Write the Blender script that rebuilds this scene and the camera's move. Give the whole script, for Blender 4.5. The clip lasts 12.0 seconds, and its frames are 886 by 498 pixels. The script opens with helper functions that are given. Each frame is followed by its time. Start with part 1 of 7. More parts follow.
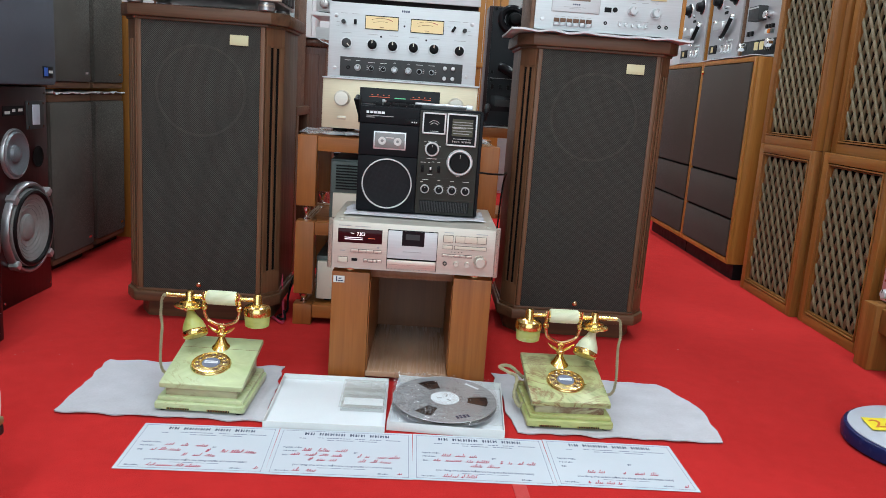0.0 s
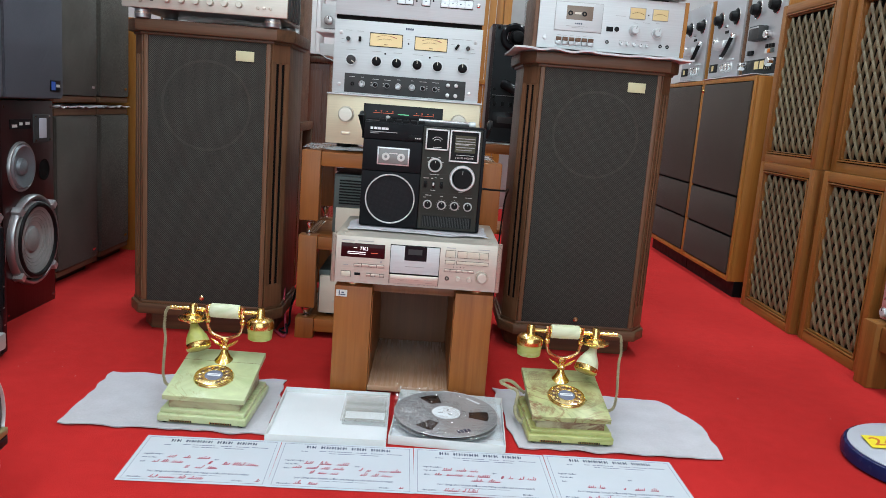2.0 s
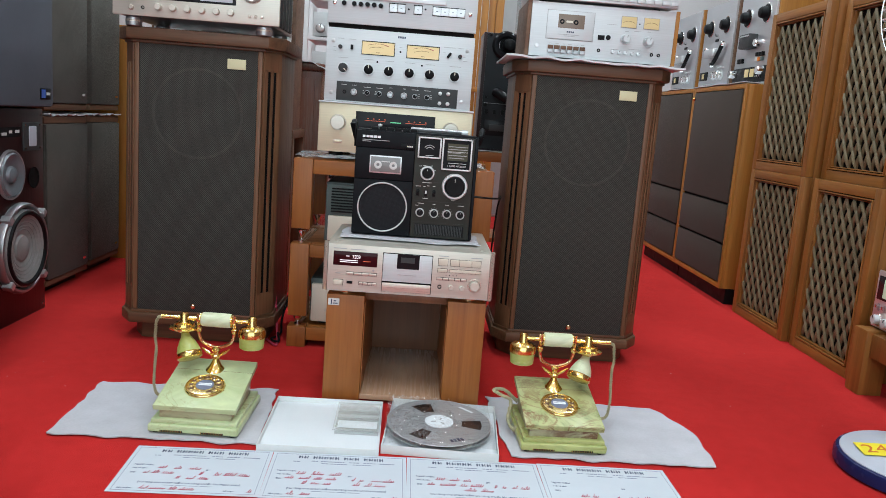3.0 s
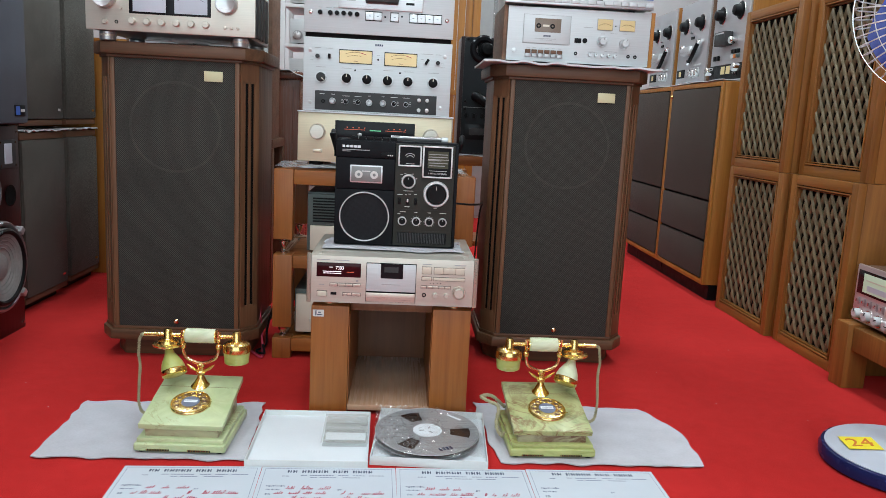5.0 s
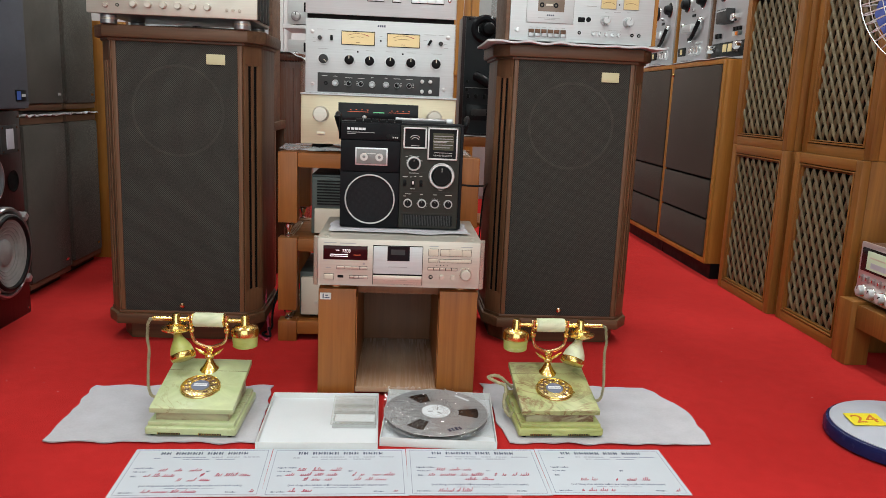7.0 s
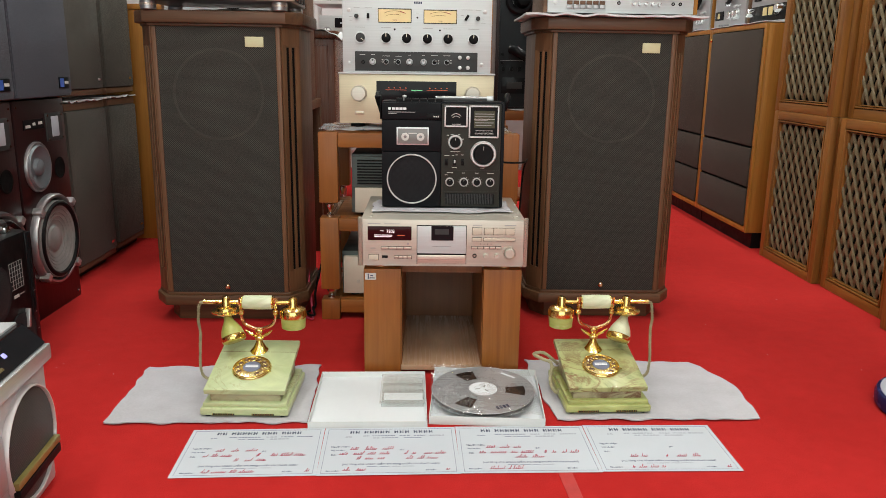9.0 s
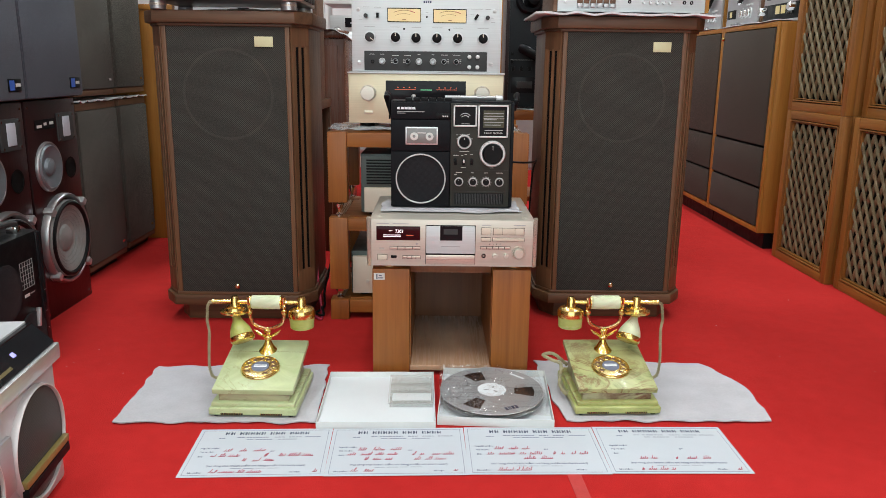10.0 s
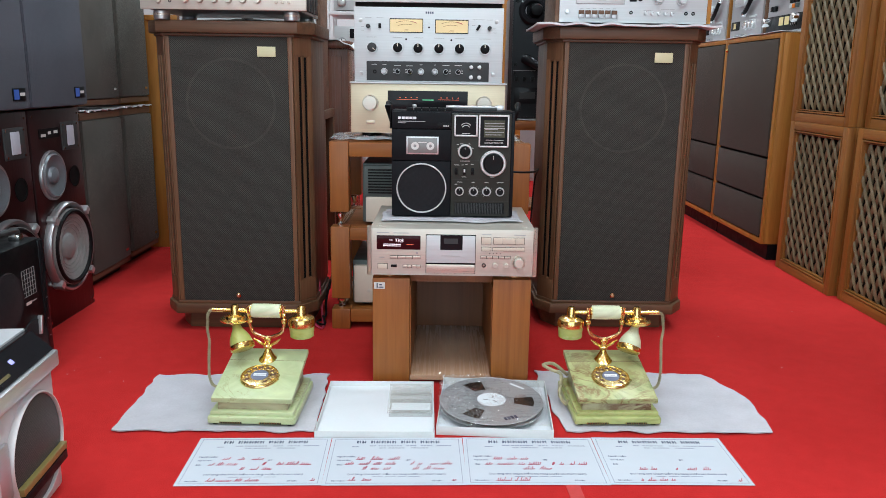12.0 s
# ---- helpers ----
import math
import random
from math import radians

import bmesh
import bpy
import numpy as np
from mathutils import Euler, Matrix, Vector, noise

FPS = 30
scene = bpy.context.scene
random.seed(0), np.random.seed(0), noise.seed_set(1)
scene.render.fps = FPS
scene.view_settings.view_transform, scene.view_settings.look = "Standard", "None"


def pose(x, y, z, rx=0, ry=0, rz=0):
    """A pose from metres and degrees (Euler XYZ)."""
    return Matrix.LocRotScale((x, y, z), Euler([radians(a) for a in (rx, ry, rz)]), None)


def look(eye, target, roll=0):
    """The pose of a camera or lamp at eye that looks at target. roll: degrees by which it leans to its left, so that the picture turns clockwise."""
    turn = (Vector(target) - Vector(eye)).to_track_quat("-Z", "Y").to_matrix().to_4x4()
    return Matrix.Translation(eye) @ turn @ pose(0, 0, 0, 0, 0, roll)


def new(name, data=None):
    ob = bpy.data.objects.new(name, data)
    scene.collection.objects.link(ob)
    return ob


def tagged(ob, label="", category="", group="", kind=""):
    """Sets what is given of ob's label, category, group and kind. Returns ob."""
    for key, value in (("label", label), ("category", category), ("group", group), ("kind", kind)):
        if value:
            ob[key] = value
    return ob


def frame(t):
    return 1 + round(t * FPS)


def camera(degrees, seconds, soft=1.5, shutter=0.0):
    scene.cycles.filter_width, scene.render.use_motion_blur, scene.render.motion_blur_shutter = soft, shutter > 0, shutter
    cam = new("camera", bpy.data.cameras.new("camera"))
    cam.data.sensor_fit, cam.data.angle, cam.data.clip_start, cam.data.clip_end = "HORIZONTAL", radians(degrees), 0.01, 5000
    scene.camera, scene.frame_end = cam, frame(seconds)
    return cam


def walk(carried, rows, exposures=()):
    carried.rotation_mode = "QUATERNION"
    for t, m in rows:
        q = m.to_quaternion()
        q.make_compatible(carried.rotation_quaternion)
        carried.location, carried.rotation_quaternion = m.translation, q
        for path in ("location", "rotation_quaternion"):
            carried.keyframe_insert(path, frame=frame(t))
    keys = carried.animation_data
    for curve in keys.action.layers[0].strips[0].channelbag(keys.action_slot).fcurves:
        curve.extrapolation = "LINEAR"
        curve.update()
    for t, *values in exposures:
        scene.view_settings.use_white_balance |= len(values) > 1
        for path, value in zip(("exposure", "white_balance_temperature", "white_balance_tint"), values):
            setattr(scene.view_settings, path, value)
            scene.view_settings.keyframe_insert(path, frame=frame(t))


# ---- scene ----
cam = camera(60.1, 12.0, soft=0.65)
PATH = [
    (0, (0.017, -0.089, 0.767), (0.073, 1.871, 0.37), 4.0),
    (0.5, (0.015, -0.098, 0.767), (0.067, 1.863, 0.379), 4.0),
    (1, (0.014, -0.103, 0.767), (0.064, 1.86, 0.388), 4.1),
    (1.5, (0.014, -0.103, 0.766), (0.064, 1.862, 0.398), 4.2),
    (2, (0.012, -0.104, 0.769), (0.064, 1.864, 0.411), 4.4),
    (2.5, (0.011, -0.104, 0.773), (0.07, 1.865, 0.424), 4.5),
    (3, (0.01, -0.1, 0.771), (0.082, 1.87, 0.433), 4.4),
    (3.5, (0.015, -0.093, 0.776), (0.105, 1.878, 0.447), 4.1),
    (5.5, (0.009, -0.097, 0.791), (0.124, 1.871, 0.45), 2.7),
    (6, (0.004, -0.098, 0.788), (0.122, 1.868, 0.437), 2.6),
    (6.5, (-0.005, -0.099, 0.791), (0.119, 1.864, 0.428), 2.5),
    (8.5, (-0.032, -0.082, 0.801), (0.038, 1.864, 0.345), 1.1),
    (9, (-0.047, -0.094, 0.816), (-0.003, 1.851, 0.353), 0.8),
    (9.5, (-0.045, -0.088, 0.815), (-0.019, 1.857, 0.351), 0.7),
    (10, (-0.042, -0.087, 0.815), (-0.026, 1.859, 0.351), 0.7),
    (10.5, (-0.039, -0.087, 0.812), (-0.03, 1.859, 0.352), 0.8),
    (11, (-0.037, -0.092, 0.809), (-0.031, 1.856, 0.355), 0.8),
    (11.5, (-0.034, -0.091, 0.811), (-0.032, 1.858, 0.365), 0.9),
    (12, (-0.027, -0.088, 0.812), (-0.027, 1.864, 0.375), 0.8),
]
EXPO = [
    (0.0, 0.13, 6200, 8), (2.5, 0.10, 6250, 8), (3.5, 0.05, 6250, 8), (5.5, 0.02, 6300, 9), (6.0, 0.0, 6700, 10), (6.5, 0.0, 6850, 10),
    (8.5, 0.02, 7350, 11), (9.5, 0.07, 7300, 11), (10.0, 0.12, 6800, 10), (10.5, 0.17, 6350, 10), (12.0, 0.20, 6200, 9),
]
LAMP_WATTS, LAMP_COLOR = 18.0, (0.83, 0.965, 1.0)
# Frontal fill that comes through the assumed, unseen shopfront.
SHOPFRONT_WATTS, SHOPFRONT_COLOR = 84.0, (0.80, 0.955, 1.0)
walk(cam, [(t, look(e, a, r)) for t, e, a, r in PATH], exposures=EXPO)

# ---------- world and light ----------
world = bpy.data.worlds.new("world")
scene.world = world
world.use_nodes = True
world.node_tree.nodes["Background"].inputs[0].default_value = (0.8, 0.88, 1.0, 1)
world.node_tree.nodes["Background"].inputs[1].default_value = 0.1


# ---------- materials ----------
def nodes_of(name):
    m = bpy.data.materials.new(name)
    m.use_nodes = True
    nt = m.node_tree
    return m, nt, nt.nodes["Principled BSDF"]


def lk(nt, a, b):
    nt.links.new(a, b)


def coords(nt, sx=1, sy=1, sz=1, jitter=True):
    tc = nt.nodes.new("ShaderNodeTexCoord")
    mp = nt.nodes.new("ShaderNodeMapping")
    mp.inputs["Scale"].default_value = (sx, sy, sz)
    if jitter:
        oi = nt.nodes.new("ShaderNodeObjectInfo")
        mu = nt.nodes.new("ShaderNodeVectorMath")
        mu.operation = "MULTIPLY_ADD"
        mu.inputs[1].default_value = (7.3, 5.1, 3.7)
        lk(nt, oi.outputs["Random"], mu.inputs[0])
        lk(nt, tc.outputs["Object"], mu.inputs[2])
        lk(nt, mu.outputs[0], mp.inputs["Vector"])
    else:
        lk(nt, tc.outputs["Object"], mp.inputs["Vector"])
    return mp.outputs["Vector"]


def noise_tex(nt, vec, scale, detail=4, dist=0.0, rough=0.55):
    n = nt.nodes.new("ShaderNodeTexNoise")
    n.inputs["Scale"].default_value = scale
    n.inputs["Detail"].default_value = detail
    n.inputs["Distortion"].default_value = dist
    n.inputs["Roughness"].default_value = rough
    lk(nt, vec, n.inputs["Vector"])
    return n.outputs["Fac"]


def ramp(nt, fac, stops):
    r = nt.nodes.new("ShaderNodeValToRGB")
    while len(r.color_ramp.elements) < len(stops):
        r.color_ramp.elements.new(0.5)
    for e, (p, c) in zip(r.color_ramp.elements, stops):
        e.position, e.color = p, (*c, 1)
    lk(nt, fac, r.inputs["Fac"])
    return r.outputs["Color"]


def bump(nt, b, height, strength, dist=0.001):
    n = nt.nodes.new("ShaderNodeBump")
    n.inputs["Strength"].default_value = strength
    n.inputs["Distance"].default_value = dist
    lk(nt, height, n.inputs["Height"])
    lk(nt, n.outputs["Normal"], b.inputs["Normal"])


def mixc(nt, fac, a, c, mode="MIX"):
    m = nt.nodes.new("ShaderNodeMix")
    m.data_type, m.blend_type = "RGBA", mode
    if isinstance(fac, float):
        m.inputs[0].default_value = fac
    else:
        lk(nt, fac, m.inputs[0])
    lk(nt, a, m.inputs[6])
    lk(nt, c, m.inputs[7])
    return m.outputs[2]


def shade(c, k):
    return tuple(min(1.0, v * k) for v in c)


def plain(name, c, rough=0.5, metal=0.0, var=0.12, scale=8.0, grain=250.0, relief=0.15, coat=0.0):
    """A painted, moulded or metal surface with blotches, fine grain and uneven gloss."""
    m, nt, b = nodes_of(name)
    v = coords(nt)
    big = ramp(nt, noise_tex(nt, v, scale), [(0.3, shade(c, 1 - var)), (0.7, shade(c, 1 + var))])
    fine = ramp(nt, noise_tex(nt, v, grain, 2), [(0.25, (1 - var * 0.8,) * 3), (0.75, (1, 1, 1))])
    lk(nt, mixc(nt, 1.0, big, fine, "MULTIPLY"), b.inputs["Base Color"])
    rr = ramp(nt, noise_tex(nt, v, scale * 3), [(0.3, (max(0.03, rough * 0.8),) * 3), (0.7, (min(1, rough * 1.2),) * 3)])
    lk(nt, rr, b.inputs["Roughness"])
    b.inputs["Metallic"].default_value = metal
    b.inputs["Coat Weight"].default_value = coat
    b.inputs["Specular IOR Level"].default_value = 0.14 if max(c) < 0.08 else 0.5
    if relief:
        bump(nt, b, noise_tex(nt, v, grain, 2), relief)
    return m


def brushed(name, c, rough=0.32, metal=0.75, axis=0):
    """Aluminium front panels, brushed along one axis."""
    m, nt, b = nodes_of(name)
    sc = [600, 600, 600]
    sc[axis] = 6
    v = coords(nt, *sc)
    f = noise_tex(nt, v, 1.0, 3)
    lk(nt, ramp(nt, f, [(0.3, shade(c, 0.93)), (0.7, shade(c, 1.04))]), b.inputs["Base Color"])
    lk(nt, ramp(nt, f, [(0.3, (rough * 0.85,) * 3), (0.7, (rough * 1.15,) * 3)]), b.inputs["Roughness"])
    b.inputs["Metallic"].default_value = metal
    bump(nt, b, f, 0.05)
    return m


def wood(name, dark, light, axis=2, rough=0.4, ring=9.0, coat=0.05):
    """Veneer with the grain along one axis: broad cathedral bands, pores and a satin lacquer."""
    m, nt, b = nodes_of(name)
    sc = [ring] * 3
    sc[axis] = ring * 0.07
    v = coords(nt, *sc)
    bands = noise_tex(nt, v, 1.6, 5, 1.1, 0.6)
    sp = [160] * 3
    sp[axis] = 5
    pores = noise_tex(nt, coords(nt, *sp), 1.0, 3)
    base = ramp(nt, bands, [(0.28, dark), (0.5, tuple((a + c) / 2 for a, c in zip(dark, light))), (0.72, light)])
    pore = ramp(nt, pores, [(0.30, (0.88, 0.86, 0.84)), (0.6, (1, 1, 1))])
    lk(nt, mixc(nt, 1.0, base, pore, "MULTIPLY"), b.inputs["Base Color"])
    lk(nt, ramp(nt, pores, [(0.3, (rough * 1.25,) * 3), (0.6, (rough,) * 3)]), b.inputs["Roughness"])
    b.inputs["Specular IOR Level"].default_value = 0.35
    b.inputs["Coat Weight"].default_value = coat
    b.inputs["Coat Roughness"].default_value = 0.25
    bump(nt, b, pores, 0.12)
    return m


def cloth(name, c, c2, pitch, rough=0.85, blotch=0.15, relief=0.16):
    """Open-weave loudspeaker cloth: a diagonal grid of small dots at its real pitch."""
    m, nt, b = nodes_of(name)
    v = coords(nt, 1, 1, 1, False)
    hs = []
    for sx in (1, -1):
        w = nt.nodes.new("ShaderNodeTexWave")
        w.wave_type, w.bands_direction = "BANDS", "X"
        w.inputs["Scale"].default_value = 0.314 / pitch
        r = nt.nodes.new("ShaderNodeMapping")
        r.inputs["Rotation"].default_value = (0, math.radians(45 * sx), 0)
        lk(nt, v, r.inputs["Vector"])
        lk(nt, r.outputs["Vector"], w.inputs["Vector"])
        hs.append(w.outputs["Fac"])
    mul = nt.nodes.new("ShaderNodeMath")
    mul.operation = "MULTIPLY"
    lk(nt, hs[0], mul.inputs[0])
    lk(nt, hs[1], mul.inputs[1])
    col = ramp(nt, mul.outputs[0], [(0.15, c), (0.7, c2)])
    bl = ramp(nt, noise_tex(nt, v, 5.0, 5), [(0.3, (1 - blotch,) * 3), (0.7, (1, 1, 1))])
    lk(nt, mixc(nt, 1.0, col, bl, "MULTIPLY"), b.inputs["Base Color"])
    b.inputs["Roughness"].default_value = rough
    b.inputs["Specular IOR Level"].default_value = 0.12
    b.inputs["Sheen Weight"].default_value = 0.05
    bump(nt, b, mul.outputs[0], relief)
    return m


def glow(name, c, strength):
    m, nt, b = nodes_of(name)
    b.inputs["Base Color"].default_value = (*c, 1)
    b.inputs["Emission Color"].default_value = (*c, 1)
    b.inputs["Emission Strength"].default_value = strength
    return m


def clear(name, tint, rough=0.05, mix=0.75, sheen=0.0):
    """Thin clear plastic or a dial glass: mostly let through, with a gloss."""
    m, nt, b = nodes_of(name)
    b.inputs["Base Color"].default_value = (*tint, 1)
    b.inputs["Roughness"].default_value = rough
    b.inputs["Metallic"].default_value = sheen
    tr = nt.nodes.new("ShaderNodeBsdfTransparent")
    ms = nt.nodes.new("ShaderNodeMixShader")
    ms.inputs[0].default_value = mix
    lk(nt, b.outputs[0], ms.inputs[1])
    lk(nt, tr.outputs[0], ms.inputs[2])
    lk(nt, ms.outputs[0], nt.nodes["Material Output"].inputs["Surface"])
    return m


def carpet_mat():
    m, nt, b = nodes_of("red_carpet")
    v = coords(nt, 1, 1, 1, False)
    big = ramp(nt, noise_tex(nt, v, 2.3, 6, 0.6), [(0.32, (0.49, 0.020, 0.019)), (0.7, (0.57, 0.026, 0.025))])
    mid = ramp(nt, noise_tex(nt, v, 22, 5), [(0.3, (0.89, 0.86, 0.86)), (0.7, (1, 1, 1))])
    fib = ramp(nt, noise_tex(nt, v, 420, 3), [(0.25, (0.78, 0.74, 0.74)), (0.7, (1, 1, 1))])
    dust = ramp(nt, noise_tex(nt, v, 55, 2), [(0.77, (0, 0, 0)), (0.82, (0.25, 0.2, 0.19))])
    c = mixc(nt, 1.0, mixc(nt, 1.0, big, mid, "MULTIPLY"), fib, "MULTIPLY")
    lk(nt, mixc(nt, 0.5, c, dust, "ADD"), b.inputs["Base Color"])
    b.inputs["Roughness"].default_value = 0.95
    b.inputs["Specular IOR Level"].default_value = 0.06
    b.inputs["Sheen Weight"].default_value = 0.05
    b.inputs["Sheen Tint"].default_value = (1, 0.5, 0.45, 1)
    bump(nt, b, noise_tex(nt, v, 420, 3), 0.6, 0.002)
    return m


def onyx_mat(name, pale, deep, vein, amount, cover=0.0):
    """Polished banded onyx: pale green clouds, darker layers, brown veins."""
    m, nt, b = nodes_of(name)
    v = coords(nt, 1, 1, 2.2)
    cloud = noise_tex(nt, v, 9, 7, 1.8, 0.6)
    base = ramp(nt, cloud, [(0.3, deep), (0.5, pale), (0.68, shade(pale, 1.15))])
    ve = ramp(nt, noise_tex(nt, v, 6, 8, 2.6, 0.65), [(0.5 - amount, (0, 0, 0)), (0.5, (1, 1, 1)), (0.5 + amount, (0, 0, 0))])
    lo = ramp(nt, noise_tex(nt, v, 4.2, 3), [(0.5 - cover, (0, 0, 0)), (0.66 - cover, (1, 1, 1))])
    mask = mixc(nt, 1.0, ve, lo, "MULTIPLY")
    rgb = nt.nodes.new("ShaderNodeRGB")
    rgb.outputs[0].default_value = (*vein, 1)
    lk(nt, mixc(nt, mask, base, rgb.outputs[0]), b.inputs["Base Color"])
    b.inputs["Roughness"].default_value = 0.33
    b.inputs["Coat Weight"].default_value = 0.08
    b.inputs["Subsurface Weight"].default_value = 0.15
    b.inputs["Subsurface Radius"].default_value = (0.006, 0.008, 0.005)
    return m


M = {}
M["carpet"] = carpet_mat()
# Made-up brown panelling for unseen walls, dark to cut bounced light.
M["wallside"] = wood("bounce_cut_panelling", (0.12, 0.07, 0.045), (0.22, 0.13, 0.08), 2, 0.5)
M["wall"] = plain("wall_paint", (0.66, 0.67, 0.68), 0.75, 0, 0.05, 2, 90, 0.1)
M["ceil"] = plain("ceiling_paint", (0.8, 0.8, 0.8), 0.8, 0, 0.03, 2, 90, 0.1)
M["walnut"] = wood("walnut_veneer", (0.056, 0.026, 0.013), (0.155, 0.076, 0.038), 2, 0.42)
M["walnut_h"] = wood("walnut_veneer_level", (0.056, 0.026, 0.013), (0.155, 0.076, 0.038), 0, 0.42)
# Same walnut, lightened to put light on stiles and chamfers into the colour.
M["walnut_lit"] = wood("walnut_veneer_lit", (0.09, 0.042, 0.021), (0.215, 0.103, 0.050), 2, 0.42)
M["cherry"] = wood("cherry_veneer", (0.215, 0.066, 0.013), (0.35, 0.122, 0.026), 2, 0.38)
M["cherry_h"] = wood("cherry_veneer_level", (0.215, 0.066, 0.013), (0.35, 0.122, 0.026), 0, 0.38)
# Pale pinkish inside wood, brightened further for light missing on the stand floor.
M["cherry_in"] = wood("cherry_inside", (0.42, 0.25, 0.155), (0.50, 0.31, 0.20), 1, 0.25, 3.0, 0.4)
# Cherry darkened for the shade at the back and top inside the stand.
M["cherry_shade"] = wood("cherry_veneer_shaded", (0.13, 0.045, 0.018), (0.22, 0.085, 0.032), 2, 0.35, 6.0, 0.2)
M["teak"] = wood("teak_veneer", (0.165, 0.062, 0.013), (0.315, 0.130, 0.027), 2, 0.4)
M["teak_y"] = wood("teak_veneer_level", (0.165, 0.062, 0.013), (0.315, 0.130, 0.027), 0, 0.4)
M["amber"] = wood("amber_veneer", (0.27, 0.104, 0.016), (0.43, 0.190, 0.033), 2, 0.4)
M["oldwood"] = wood("dull_walnut", (0.10, 0.05, 0.03), (0.2, 0.11, 0.065), 0, 0.55)
M["mahog"] = wood("mahogany_lacquer", (0.010, 0.0022, 0.0026), (0.026, 0.0050, 0.0055), 2, 0.30, 9, 0.08)
M["grille"] = cloth("brown_grille_cloth", (0.030, 0.028, 0.025), (0.084, 0.080, 0.070), 0.0042, 0.85, 0.12, 0.03)
M["grille_ring"] = cloth("brown_grille_cloth_ring", (0.040, 0.038, 0.033), (0.094, 0.089, 0.078), 0.0042, 0.85, 0.12, 0.03)
M["cloth_grey"] = cloth("grey_grille_cloth", (0.078, 0.074, 0.065), (0.195, 0.186, 0.165), 0.0024, 0.9, 0.3, 0.05)
M["cloth_blue"] = cloth("slate_grille_cloth", (0.064, 0.072, 0.090), (0.152, 0.168, 0.202), 0.0024, 0.9, 0.2, 0.05)
M["panel"] = cloth("brown_panel_cloth", (0.041, 0.032, 0.025), (0.080, 0.063, 0.050), 0.003, 0.8, 0.12, 0.05)
M["black"] = plain("black_plastic", (0.006, 0.0063, 0.0072), 0.45, 0, 0.2, 10, 300, 0.1)
M["blackgloss"] = plain("black_gloss", (0.012, 0.012, 0.014), 0.15, 0, 0.1, 10, 300, 0.0)
M["navy"] = plain("blue_black_plastic", (0.0048, 0.0055, 0.0075), 0.5, 0, 0.15, 12, 300, 0.15)
M["olive"] = plain("olive_grey_panel", (0.036, 0.036, 0.031), 0.5, 0.2, 0.1, 12, 300, 0.1)
M["dark"] = plain("dark_hollow", (0.004, 0.0035, 0.0035), 0.8)
M["charcoal"] = plain("charcoal_paint", (0.055, 0.056, 0.057), 0.5, 0.2, 0.08)
M["silver"] = brushed("silver_aluminium", (0.57, 0.60, 0.61), 0.42, 0.3)
M["silver2"] = brushed("satin_aluminium", (0.62, 0.63, 0.64), 0.32, 0.7)
M["champ"] = brushed("champagne_aluminium", (0.585, 0.55, 0.48), 0.36, 0.45)
M["champ_d"] = brushed("champagne_shadow", (0.58, 0.51, 0.44), 0.3, 0.6)
M["gold_panel"] = brushed("pale_gold_aluminium", (0.64, 0.56, 0.40), 0.36, 0.4)
M["greyface"] = brushed("satin_grey_face", (0.47, 0.47, 0.49), 0.35, 0.6)
M["charcoal2"] = plain("dark_grey_panel", (0.022, 0.025, 0.028), 0.45, 0.2, 0.08)
M["walnut_red"] = wood("red_brown_polish", (0.09, 0.03, 0.017), (0.19, 0.07, 0.04), 2, 0.25)
M["wallw"] = plain("white_metal", (0.70, 0.71, 0.72), 0.45, 0, 0.04)
M["redtape"] = plain("dull_red_tape", (0.50, 0.036, 0.033), 0.6, 0, 0.15)
M["oldgap"] = plain("dark_gap", (0.06, 0.05, 0.045), 0.7)
M["cream"] = plain("cream_panel", (0.62, 0.55, 0.45), 0.45, 0.1, 0.05)
M["teal"] = plain("grey_green_case", (0.09, 0.115, 0.11), 0.45, 0.2, 0.1)
M["chrome"] = plain("chrome", (0.78, 0.78, 0.78), 0.12, 1.0, 0.04, 8, 200, 0.0)
M["satin"] = plain("satin_silver_trim", (0.66, 0.66, 0.66), 0.38, 0.35, 0.04, 8, 200, 0.0)
M["grey_metal"] = plain("grey_metal", (0.40, 0.40, 0.41), 0.35, 0.8, 0.1)
M["brass"] = plain("polished_brass", (0.86, 0.63, 0.22), 0.22, 1.0, 0.12, 20, 200, 0.05)
M["rosebrass"] = plain("rose_brass", (0.83, 0.56, 0.30), 0.22, 1.0, 0.1, 20, 200, 0.05)
M["badge"] = plain("pale_gold_badge", (0.60, 0.57, 0.35), 0.45, 0.1, 0.05)
M["white"] = plain("white_card", (0.74, 0.78, 0.81), 0.6, 0, 0.03, 6, 200, 0.08)
M["paper"] = plain("white_paper", (0.52, 0.56, 0.61), 0.7, 0, 0.02, 6, 200, 0.05)
M["foam"] = plain("white_foam_sheet", (0.51, 0.505, 0.54), 0.8, 0, 0.09, 9, 160, 0.7)
M["linen"] = plain("white_cloth", (0.64, 0.66, 0.68), 0.85, 0, 0.05, 9, 300, 0.4)
M["ink"] = plain("navy_ink", (0.03, 0.04, 0.09), 0.7, 0, 0.1, 20, 100, 0)
M["inkgrey"] = plain("grey_ink", (0.16, 0.18, 0.25), 0.7, 0, 0.1, 20, 100, 0)
M["inkred"] = plain("red_pen", (0.42, 0.03, 0.07), 0.6, 0, 0.15, 40, 100, 0)
M["print"] = plain("pale_print", (0.62, 0.62, 0.60), 0.5, 0, 0.05, 20, 100, 0)
M["greyprint"] = plain("grey_print", (0.33, 0.34, 0.34), 0.5, 0, 0.05, 20, 100, 0)
M["meter"] = glow("lit_meter_face", (0.78, 0.63, 0.33), 0.12)
